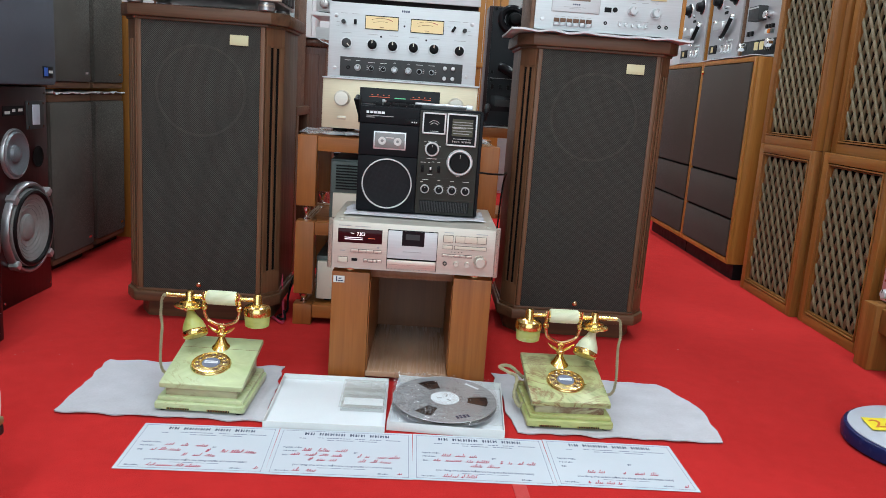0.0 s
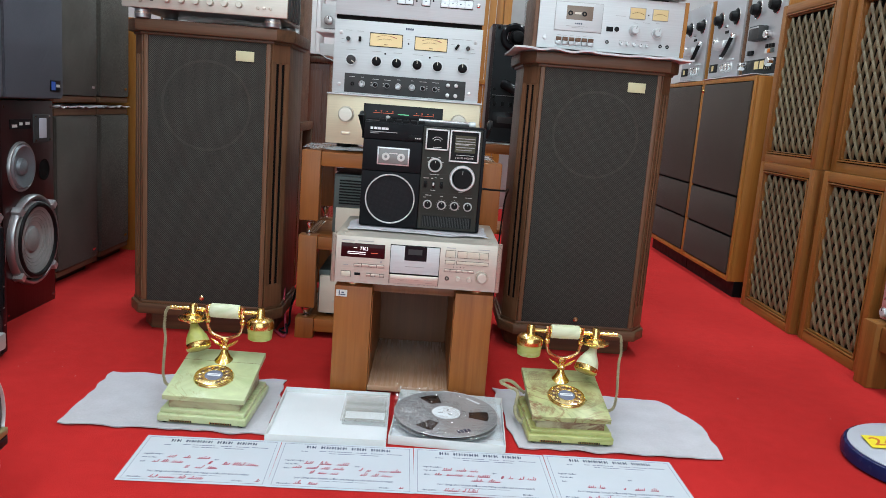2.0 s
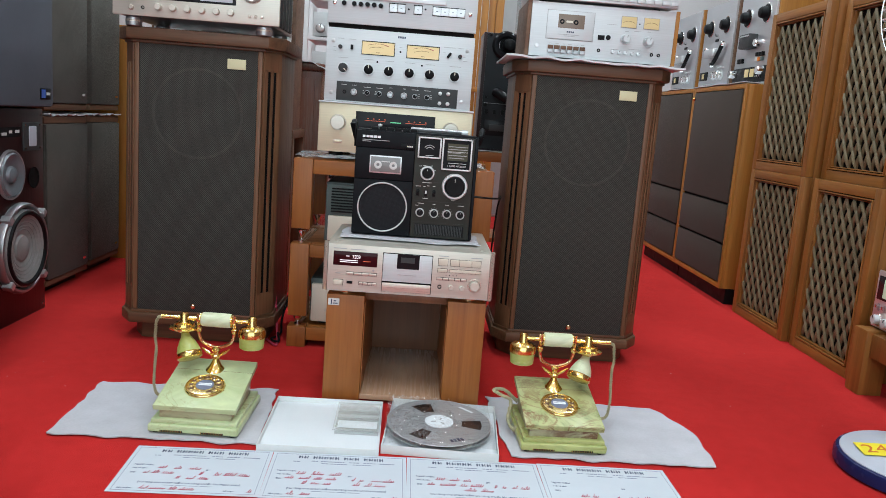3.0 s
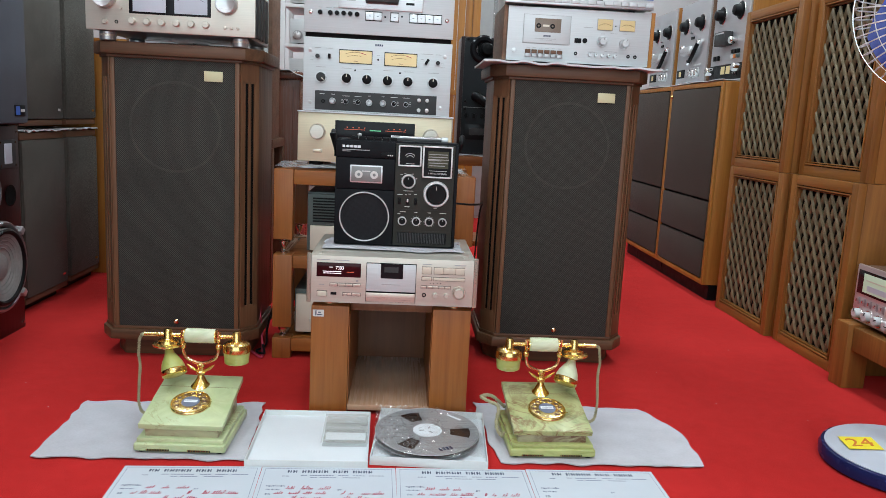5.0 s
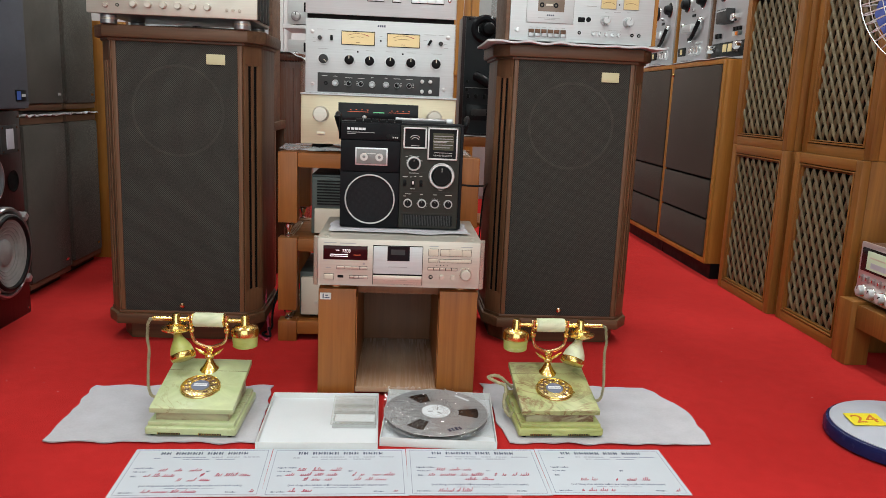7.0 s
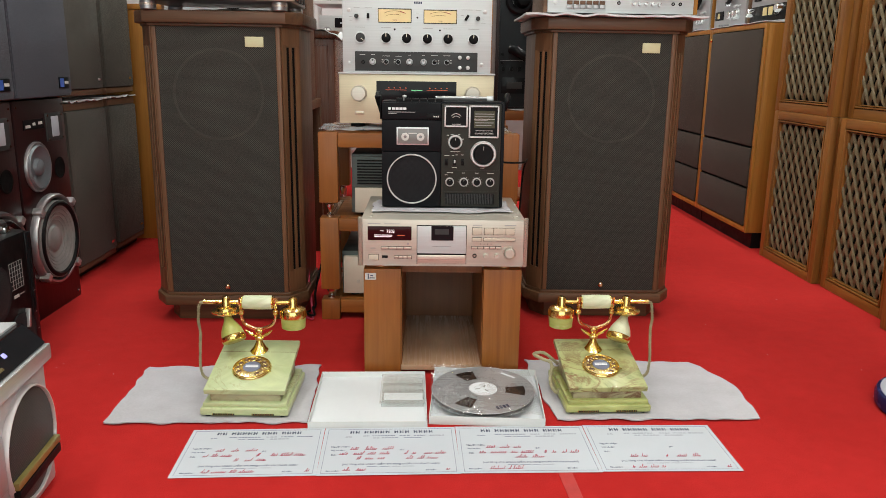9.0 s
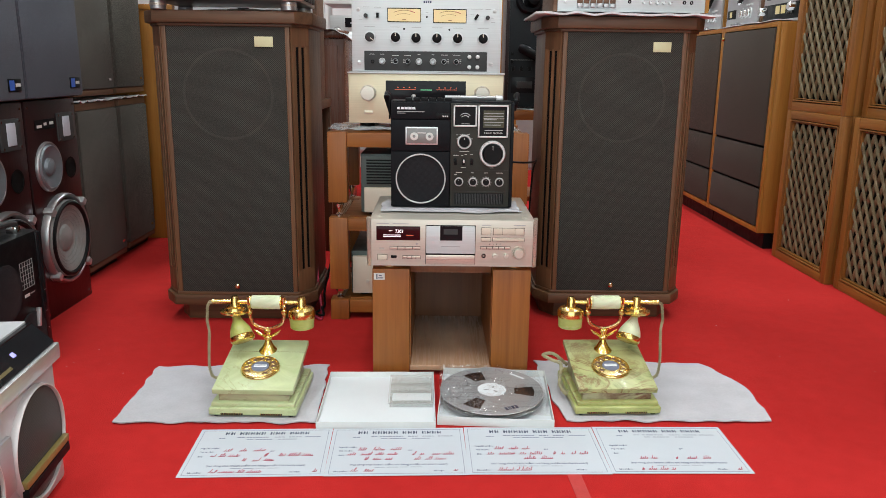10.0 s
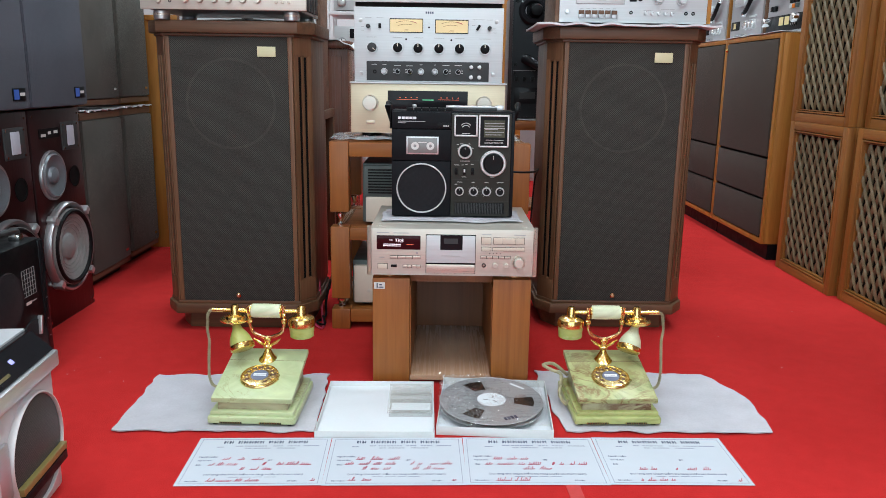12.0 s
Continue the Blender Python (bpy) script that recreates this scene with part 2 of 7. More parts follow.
M["meter_dim"] = plain("pale_meter_face", (0.66, 0.52, 0.25), 0.5, 0, 0.05)
M["display"] = plain("dark_red_display", (0.035, 0.006, 0.008), 0.12, 0, 0.1, 10, 200, 0)
M["digits"] = glow("lit_digits", (0.85, 0.75, 0.8), 0.9)
M["redlit"] = glow("red_lit_mark", (0.7, 0.12, 0.05), 0.35)
M["greenlit"] = glow("green_lit_mark", (0.15, 0.6, 0.3), 0.25)
M["blue"] = plain("blue_badge", (0.04, 0.12, 0.50), 0.4)
M["cone"] = plain("grey_paper_cone", (0.27, 0.27, 0.265), 0.7, 0, 0.15, 15, 300, 0.3)
M["midcone"] = plain("blue_grey_cone", (0.17, 0.19, 0.21), 0.35, 0.3, 0.2)
M["navyrim"] = plain("navy_rim", (0.012, 0.016, 0.075), 0.25, 0, 0.1)
M["greytop"] = plain("pale_grey_plastic", (0.50, 0.53, 0.60), 0.35, 0, 0.05)
M["yellow"] = plain("yellow_note", (0.80, 0.66, 0.02), 0.7, 0, 0.04, 10, 100, 0.05)
M["orange"] = plain("orange_marker", (0.62, 0.16, 0.01), 0.6, 0, 0.1)
M["lattice"] = plain("fluted_lattice", (0.175, 0.140, 0.076), 0.5, 0, 0.25, 18, 260, 0.4)
M["cord"] = plain("braided_cord", (0.44, 0.40, 0.24), 0.8, 0, 0.25, 60, 500, 0.6)
M["tape"] = plain("brown_tape", (0.035, 0.024, 0.02), 0.3, 0, 0.1)
M["reel"] = brushed("reel_flange", (0.40, 0.41, 0.42), 0.3, 0.35)
M["onyxA"] = onyx_mat("pale_green_onyx", (0.50, 0.57, 0.32), (0.41, 0.50, 0.25), (0.33, 0.30, 0.14), 0.02)
M["onyxB"] = onyx_mat("veined_green_onyx", (0.42, 0.44, 0.20), (0.14, 0.19, 0.055), (0.20, 0.075, 0.025), 0.045, 0.15)
M["onyxC"] = onyx_mat("brown_banded_onyx", (0.42, 0.40, 0.25), (0.17, 0.09, 0.06), (0.16, 0.07, 0.04), 0.12, 0.1)
M["onyxG"] = onyx_mat("yellow_green_onyx", (0.42, 0.45, 0.13), (0.30, 0.34, 0.07), (0.60, 0.60, 0.40), 0.05)
M["onyxH"] = onyx_mat("lime_green_onyx", (0.42, 0.45, 0.17), (0.24, 0.29, 0.07), (0.30, 0.14, 0.04), 0.03, 0.06)
M["palebrass"] = plain("pale_brass", (0.86, 0.70, 0.36), 0.24, 1.0, 0.1, 20, 200, 0.05)
M["onyxW"] = onyx_mat("milky_onyx", (0.62, 0.66, 0.46), (0.50, 0.56, 0.34), (0.30, 0.24, 0.12), 0.01)
M["wrap"] = clear("clear_wrap", (0.95, 0.96, 0.97), 0.16, 0.86, 1.0)
M["acrylic"] = clear("clear_case", (0.78, 0.80, 0.77), 0.1, 0.78)
M["glass"] = clear("dial_glass", (0.25, 0.25, 0.25), 0.04, 0.85)
M["lamp"] = glow("lit_tube", (0.93, 0.97, 1.0), 9.0)


# ---------- mesh helpers ----------
def box(bm, x0, x1, y0, y1, z0, z1, bev=0.0, seg=2):
    b = bmesh.new()
    r = bmesh.ops.create_cube(b, size=1.0)
    for v in r["verts"]:
        v.co = Vector(((x0 + x1) / 2 + v.co.x * (x1 - x0), (y0 + y1) / 2 + v.co.y * (y1 - y0), (z0 + z1) / 2 + v.co.z * (z1 - z0)))
    if bev:
        bmesh.ops.bevel(b, geom=list(b.edges), offset=bev, segments=seg, affect="EDGES", profile=0.6, clamp_overlap=True)
    return merge(bm, b)


def merge(bm, b):
    me = bpy.data.meshes.new("tmp")
    b.to_mesh(me)
    b.free()
    bm.from_mesh(me)
    bpy.data.meshes.remove(me)
    return bm


def prism(bm, poly, z0, z1, bev=0.0, seg=2):
    """A level outline raised from z0 to z1."""
    b = bmesh.new()
    f = b.faces.new([b.verts.new((x, y, z0)) for x, y in poly])
    top = bmesh.ops.extrude_face_region(b, geom=[f])
    for v in top["geom"]:
        if isinstance(v, bmesh.types.BMVert):
            v.co.z = z1
    bmesh.ops.recalc_face_normals(b, faces=b.faces)
    if bev:
        bmesh.ops.bevel(b, geom=list(b.edges), offset=bev, segments=seg, affect="EDGES", profile=0.6, clamp_overlap=True)
    return merge(bm, b)


AX = {"z": Matrix(), "-y": Matrix.Rotation(radians(90), 4, "X"), "y": Matrix.Rotation(radians(-90), 4, "X"), "x": Matrix.Rotation(radians(90), 4, "Y"), "-x": Matrix.Rotation(radians(-90), 4, "Y")}


def lathe(bm, prof, c=(0, 0, 0), axis="z", seg=32, turn=None):
    """A profile of (radius, height) turned about an axis through c."""
    m = Matrix.Translation(c) @ (turn if turn is not None else AX[axis])
    rings = []
    for r, h in prof:
        if r < 1e-6:
            rings.append([bm.verts.new(m @ Vector((0, 0, h)))])
        else:
            rings.append([bm.verts.new(m @ Vector((r * math.cos(2 * math.pi * k / seg), r * math.sin(2 * math.pi * k / seg), h))) for k in range(seg)])
    for a, b in zip(rings, rings[1:]):
        for k in range(seg):
            j = (k + 1) % seg
            if len(a) == 1 and len(b) == 1:
                continue
            if len(a) == 1:
                bm.faces.new((a[0], b[k], b[j]))
            elif len(b) == 1:
                bm.faces.new((a[k], a[j], b[0]))
            else:
                bm.faces.new((a[k], a[j], b[j], b[k]))
    for end, flip in ((rings[0], True), (rings[-1], False)):
        if len(end) > 2:
            bm.faces.new(end[::-1] if flip else end)
    return bm


def cyl(bm, c, r, h, axis="-y", seg=24, r2=None, bev=0.0):
    r2 = r if r2 is None else r2
    b = min(bev, h * 0.4, r2 * 0.5)
    prof = [(r, 0), (r2, h)] if not b else [(r, 0), (r2, h - b), (r2 - b * 0.3, h - b * 0.3), (r2 - b, h)]
    return lathe(bm, prof, c, axis, seg)


def ring(bm, c, r0, r1, h, axis="-y", seg=40, round_=True):
    """A raised ring between two radii."""
    m = (r0 + r1) / 2
    k = (r1 - r0) * 0.3 if round_ else 0.0
    prof = [(r0, 0), (r0, h * 0.6), (r0 + k, h), (r1 - k, h), (r1, h * 0.6), (r1, 0)]
    mt = Matrix.Translation(c) @ AX[axis]
    loops = [[bm.verts.new(mt @ Vector((r * math.cos(2 * math.pi * i / seg), r * math.sin(2 * math.pi * i / seg), z))) for i in range(seg)] for r, z in prof]
    for a, b in zip(loops, loops[1:] + loops[:1]):
        for i in range(seg):
            j = (i + 1) % seg
            bm.faces.new((a[i], b[i], b[j], a[j]))
    return bm


def tube(bm, pts, r, seg=8, closed=False):
    pts = [Vector(p) for p in pts]
    n = len(pts)
    rings = []
    up = Vector((0.13, 0.31, 0.94)).normalized()
    for i, p in enumerate(pts):
        d = (pts[min(i + 1, n - 1)] - pts[max(i - 1, 0)]).normalized()
        a = d.cross(up)
        if a.length < 0.05:
            a = d.cross(Vector((1, 0, 0)))
        a.normalize()
        b = d.cross(a)
        rr = r[i] if isinstance(r, (list, tuple)) else r
        rings.append([bm.verts.new(p + rr * (math.cos(2 * math.pi * k / seg) * a + math.sin(2 * math.pi * k / seg) * b)) for k in range(seg)])
    for a, b in zip(rings, rings[1:]):
        for k in range(seg):
            j = (k + 1) % seg
            bm.faces.new((a[k], a[j], b[j], b[k]))
    bm.faces.new(rings[0][::-1])
    bm.faces.new(rings[-1])
    return bm


def spline(pts, n=8):
    """A smooth run through the given points."""
    p = [Vector(q) for q in pts]
    p = [2 * p[0] - p[1]] + p + [2 * p[-1] - p[-2]]
    out = []
    for i in range(1, len(p) - 2):
        for k in range(n):
            t = k / n
            a, b, c, d = p[i - 1], p[i], p[i + 1], p[i + 2]
            out.append(0.5 * ((2 * b) + (c - a) * t + (2 * a - 5 * b + 4 * c - d) * t * t + (3 * b - a - 3 * c + d) * t ** 3))
    out.append(p[-2])
    return out


def part(name, bm, material, parent, label="", at=None, flat=False):
    me = bpy.data.meshes.new(name)
    bmesh.ops.recalc_face_normals(bm, faces=bm.faces)
    bm.to_mesh(me)
    bm.free()
    me.materials.append(M[material])
    if not flat:
        me.polygons.foreach_set("use_smooth", [True] * len(me.polygons))
        me.set_sharp_from_angle(angle=radians(35))
    ob = new(name, me)
    ob.parent = parent
    if at is not None:
        ob.matrix_basis = at
    if label:
        tagged(ob, label)
    return ob


def piece(name, me, parent, at):
    ob = new(name, me)
    ob.parent = parent
    ob.matrix_basis = at
    return ob


def thing(name, m, label, category, group="", kind=""):
    ob = new(name)
    ob.empty_display_size = 0.05
    ob.matrix_basis = m
    return tagged(ob, label, category, group, kind)


def solid(name, bm, material, label, category, group="", kind="", m=None):
    """A thing that is one mesh."""
    ob = part(name, bm, material, None, label, m)
    return tagged(ob, label, category, group, kind)


def bx(name, material, parent, x0, x1, y0, y1, z0, z1, bev=0.0, label="", at=None):
    return part(name, box(bmesh.new(), x0, x1, y0, y1, z0, z1, bev), material, parent, label, at)


def knob(parent, x, z, r, d, material, y=0.0, skirt=None, mark="print", turn=0.0, name="knob"):
    """A turned control knob on a front that faces -y, with a pointer."""
    k = part(name, lathe(bmesh.new(), [(r, 0), (r, d * 0.75), (r * 0.93, d * 0.93), (r * 0.8, d), (0, d)], (0, 0, 0), "-y", 28), material, parent, at=pose(x, y, z, 0, turn, 0))
    if skirt:
        part("skirt", ring(bmesh.new(), (0, 0, 0), r * 0.98, r * 1.3, d * 0.3), skirt, k)
    if mark:
        bx("pointer", mark, k, -r * 0.09, r * 0.09, -d - 0.0008, -d * 0.7, r * 0.25, r * 0.95)
    return k


def lever(parent, x, z, material="chrome", base="black", s=1.0, y=0.0):
    b = bx("switch", base, parent, x - 0.004 * s, x + 0.004 * s, y - 0.002, y + 0.001, z - 0.009 * s, z + 0.009 * s, 0.001)
    bx("lever", material, b, x - 0.0022 * s, x + 0.0022 * s, y - 0.010, y - 0.002, z - 0.002 * s, z + 0.006 * s, 0.0008)
    return b


def words(text, size, material, parent, at, name="lettering", squash=1.0):
    cu = bpy.data.curves.new("tmp", "FONT")
    cu.body, cu.size, cu.align_x, cu.align_y, cu.extrude = text, size, "CENTER", "CENTER", 0.0003
    tmp = new("tmp", cu)
    me = bpy.data.meshes.new_from_object(tmp.evaluated_get(bpy.context.evaluated_depsgraph_get()))
    bpy.data.objects.remove(tmp)
    me.materials.clear()
    me.materials.append(M[material])
    ob = new(name, me)
    ob.parent = parent
    ob.matrix_basis = at @ Matrix.Diagonal((squash, 1, 1, 1))
    return ob


FRONT = Matrix.Rotation(radians(90), 4, "X")


def on_front(x, y, z):
    return Matrix.Translation((x, y, z)) @ FRONT


def dashes(parent, runs, material, y=-0.0006, h=0.0022, name="print"):
    """Unreadable small print on a front: thin raised bars (x0, x1, z)."""
    if len(runs) <= 6:
        for x0, x1, z in runs:
            bx(name, material, parent, x0, x1, y - 0.0003, y + 0.0008, z - h / 2, z + h / 2)
        return
    b = bmesh.new()
    for x0, x1, z in runs:
        box(b, x0, x1, y - 0.0003, y + 0.0008, z - h / 2, z + h / 2)
    tagged(part(name, b, material, parent), kind="stuff")


def button(parent, material, x0, x1, y0, y1, z0, z1, bev=0.001, name="button"):
    """A push button in its dark gap."""
    b = bx(name, material, parent, x0, x1, y0, y1, z0, z1, bev)
    bx("button_gap", "oldgap", b, x0 - 0.0009, x1 + 0.0009, y1 - 0.0018, y1, z0 - 0.0009, z1 + 0.0009)
    return b


# ---------- the room ----------
def slab(name, material, x0, x1, y0, y1, z0, z1, label):
    return solid(name, box(bmesh.new(), x0, x1, y0, y1, z0, z1), material, label, name.split("_")[0], kind="structure")


slab("floor", "carpet", -2.6, 2.6, -3.0, 6.2, -0.1, 0.0, "bright red carpet covering the shop floor")
slab("ceiling", "ceil", -2.6, 2.6, -3.0, 6.2, 2.9, 3.0, "plain white painted ceiling")
slab("wall_west", "wallside", -2.7, -2.6, -3.0, 6.2, 0.0, 2.9, "side wall behind loudspeakers, brown panelling assumed to cut bounce light")
slab("wall_east", "wallside", 2.6, 2.7, -3.0, 6.2, 0.0, 2.9, "side wall behind cabinets, brown panelling assumed to cut bounce light")
slab("wall_north", "wall", -2.7, 2.7, 6.2, 6.3, 0.0, 2.9, "pale grey painted back wall of the shop")
# unseen glazed shopfront assumed behind the camera, added to light the fronts
slab("wall_south", "wallside", -2.7, -2.25, -3.1, -3.0, 0.0, 2.9, "assumed brown panelled pier beside the added shopfront")
slab("wall_south_east", "wallside", 2.25, 2.7, -3.1, -3.0, 0.0, 2.9, "assumed brown panelled pier beside the added shopfront")
slab("wall_south_lintel", "wallside", -2.25, 2.25, -3.1, -3.0, 2.65, 2.9, "assumed brown panelled lintel over the added shopfront")
wn_ = thing("window_1", pose(0, -3.05, 0), "assumed glazed shopfront, unseen, added for frontal light", "window", kind="structure")
bx("window_sill", "wallside", wn_, -2.25, 2.25, -0.05, 0.05, 0.0, 0.12, 0.004)
for k in range(5):
    bx("window_frame", "charcoal", wn_, -2.25 + k * 1.1125, -2.20 + k * 1.1125, -0.03, 0.03, 0.121, 2.649, 0.004)
for k in range(4):
    pn = bx("pane", "glass", wn_, -2.198 + k * 1.1125, -1.140 + k * 1.1125, -0.004, 0.004, 0.122, 2.648)
    pn.visible_shadow = False
# Added area lamp that brightens the faces turned to the camera.
fl_ = bpy.data.lights.new("front_fill", "AREA")
fl_.shape, fl_.size, fl_.size_y, fl_.energy, fl_.color = "RECTANGLE", 4.4, 2.4, SHOPFRONT_WATTS, SHOPFRONT_COLOR
lo_ = new("front_fill", fl_)
lo_.matrix_basis = pose(0, -2.98, 1.38, 90, 0, 0)


def ceiling_light(x, y):
    t = thing("ceiling_light", pose(x, y, 2.9), "white fluorescent batten light on the ceiling", "light", "ceiling lights")
    bx("housing", "ceil", t, -0.05, 0.05, -0.62, 0.62, -0.05, 0.0, 0.006)
    part("tube", cyl(bmesh.new(), (0, -0.6, -0.07), 0.016, 1.2, "y", 16), "lamp", t)
    li = bpy.data.lights.new("tube_light", "AREA")
    li.shape, li.size, li.size_y, li.energy, li.color = "RECTANGLE", 0.10, 1.2, LAMP_WATTS, LAMP_COLOR
    lo = new("tube_light", li)
    lo.parent = t
    lo.matrix_basis = pose(0, 0, -0.095)


for lx in (-1.35, 0.0, 1.35):
    for ly in (-1.2, 1.0, 3.2, 5.0):
        ceiling_light(lx, ly)


# ---------- tall floor-standing loudspeakers ----------
def grow(poly, d):
    return [(x + (d if x > 0 else -d), y + (d if y > 0.2 else -d)) for x, y in poly]


def tower_speaker(cx, cy, label):
    t = thing("floor_speaker", pose(cx, cy, 0), label, "speaker", "tall walnut loudspeakers")
    plan = [(-0.190, 0.0), (0.190, 0.0), (0.234, 0.062), (0.234, 0.31), (-0.234, 0.31), (-0.234, 0.062)]
    part("plinth", prism(bmesh.new(), [(x * 0.92, y + (0.038 if y < 0.2 else -0.02)) for x, y in plan], 0.0, 0.062, 0.003), "walnut_h", t)
    part("base_moulding", prism(bmesh.new(), grow(plan, 0.012), 0.060, 0.094, 0.006), "walnut_h", t)
    part("base_bead", prism(bmesh.new(), grow(plan, 0.005), 0.094, 0.104, 0.003), "walnut_h", t)
    part("cabinet", prism(bmesh.new(), plan, 0.10, 0.932, 0.002), "walnut", t)
    part("top_bead", prism(bmesh.new(), grow(plan, 0.008), 0.923, 0.932, 0.003), "walnut_h", t)
    part("top_moulding", prism(bmesh.new(), grow(plan, 0.020), 0.931, 0.968, 0.007), "walnut_h", t)
    for s in (-1, 1):
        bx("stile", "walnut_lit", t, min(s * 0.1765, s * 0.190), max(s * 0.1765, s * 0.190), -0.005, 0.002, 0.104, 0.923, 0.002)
        # slotted chamfer
        ch = Matrix.Translation((s * 0.190, 0, 0)) @ Matrix.Rotation(math.atan2(0.062, 0.044) if s > 0 else -math.atan2(0.062, 0.044) + math.pi, 4, "Z")
        w = math.hypot(0.044, 0.062)
        y0, y1 = (-0.005, 0.0) if s > 0 else (0.0, 0.005)
        bx("slot_backing", "dark", t, 0.018, w - 0.016, min(y0 * 0.15, y1 * 0.15), max(y0 * 0.15, y1 * 0.15), 0.17, 0.872, 0, "", ch)
        # Chamfer bars take the lit copy of the walnut.
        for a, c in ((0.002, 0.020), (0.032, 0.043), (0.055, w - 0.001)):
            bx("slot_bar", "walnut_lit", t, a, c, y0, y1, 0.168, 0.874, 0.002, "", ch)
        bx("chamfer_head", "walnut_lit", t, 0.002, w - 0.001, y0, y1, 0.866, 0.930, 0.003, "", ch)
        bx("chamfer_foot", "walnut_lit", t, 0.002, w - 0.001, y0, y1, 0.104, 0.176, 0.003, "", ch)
    bx("grille", "grille", t, -0.176, 0.176, -0.004, 0.004, 0.104, 0.922, 0.002, "brown woven grille cloth")
    part("driver_ring", ring(bmesh.new(), (0, -0.0036, 0.725), 0.129, 0.137, 0.0007, "-y", 64), "grille_ring", t)
    bx("badge", "badge", t, 0.086, 0.141, -0.0075, -0.003, 0.865, 0.895, 0.0012, "pale gold maker's badge")
    part("grille_knob", lathe(bmesh.new(), [(0.003, 0), (0.003, 0.008), (0.0075, 0.010), (0.008, 0.014), (0.004, 0.018), (0, 0.018)], (0, -0.003, 0.125), "-y", 16), "rosebrass", t, "rose brass grille peg")
    return t


tower_speaker(-0.677, 2.279, "tall walnut floor loudspeaker carrying a champagne amplifier")
tower_speaker(0.5275, 2.336, "tall walnut floor loudspeaker carrying a silver cassette deck")


# ---------- lattice-front loudspeakers ----------
def blade_mesh():
    """A fluted leaf: pointed foot tucked under, broad shoulder standing proud, short tip."""
    b = bmesh.new()
    n = 7
    rows = []
    for k in range(n + 1):
        u = k / n
        z = -0.034 + 0.068 * u
        y = 0.003 - 0.011 * math.sin(math.pi * min(1.0, u * 0.62 + 0.06))
        w = 0.0032 + 0.0056 * math.sin(math.pi * min(1.0, u * 0.80 + 0.10)) ** 1.3
        rows.append([b.verts.new(p) for p in ((-w, y + 0.003, z), (-w, y, z), (-w * 0.55, y - 0.0030, z), (-w * 0.1, y - 0.0014, z), (w * 0.35, y - 0.0034, z), (w, y, z), (w, y + 0.003, z))])
    for a, c in zip(rows, rows[1:]):
        for k in range(6):
            b.faces.new((a[k], a[k + 1], c[k + 1], c[k]))
    b.faces.new(rows[0][::-1])
    b.faces.new(rows[-1])
    me = bpy.data.meshes.new("slat")
    b.to_mesh(me)
    b.free()
    me.materials.append(M["lattice"])
    return me


BLADE = blade_mesh()


def lattice_speaker(m, w, h, label):
    """Origin at the middle of the bottom front edge, front facing -y."""
    t = thing("lattice_speaker", m, label, "speaker", "lattice-front loudspeakers")
    a, d = w / 2, 0.40
    b = bmesh.new()
    box(b, -a, a, 0.03, d, 0.0, h, 0.002)
    part("cabinet", b, "teak", t)
    f = 0.036
    for x0, x1 in ((-a, -a + f), (a - f, a)):
        bx("frame_stile", "teak", t, x0, x1, 0.0, 0.0295, 0.0, h, 0.003)
    for z0, z1 in ((0.0, f), (h - f, h)):
        bx("frame_rail", "teak_y", t, -a + f, a - f, 0.0, 0.0295, z0, z1, 0.003)
    # two thin beads with a dark groove between
    for g0, g1, y0 in ((0.0035, 0.0085, -0.002), (0.0115, 0.0150, 0.006)):
        for x0, x1 in ((-a + f + g0, -a + f + g1), (a - f - g1, a - f - g0)):
            bx("bead", "teak", t, x0, x1, y0, 0.0230, f + g0, h - f - g0, 0.0015)
        for z0, z1 in ((f + g0, f + g1), (h - f - g1, h - f - g0)):
            bx("bead", "teak_y", t, -a + f + g1, a - f - g1, y0, 0.0230, z0, z1, 0.0015)
    la = bx("lattice", "dark", t, -a + f, a - f, 0.0235, 0.0295, f, h - f, 0, "beige fluted wooden lattice over dark cloth")
    px, pz = (w - 2 * f - 0.03) / 7.0, 0.041
    rows = int((h - 2 * f - 0.03) / pz)
    for j in range(rows):
        for i in range(8):
            x = -a + f + 0.015 + px * (i + (0.5 if j % 2 else 0.0))
            z = f + 0.030 + pz * (j + 0.35)
            if z > h - f - 0.036:
                continue
            for s, y in ((-1, 0.019), (1, 0.0215)):
                if -a + f + 0.018 < x + s * px * 0.25 < a - f - 0.018:
                    piece("slat", BLADE, la, pose(x + s * px * 0.25, y, z, 0, s * 24, 0))
    return t


for yc, w, x0, x1 in ((2.548, 0.436, 1.497, 1.522), (3.037, 0.486, 1.475, 1.477)):
    lattice_speaker(pose(x0, yc, 0.0, 0, 0, -90), w, 0.650, "teak loudspeaker with woven lattice front standing on the carpet")
    lattice_speaker(pose(x1, yc + 0.008, 0.6508, 0, 0, -90), w, 0.66, "teak loudspeaker with woven lattice front stacked on another")


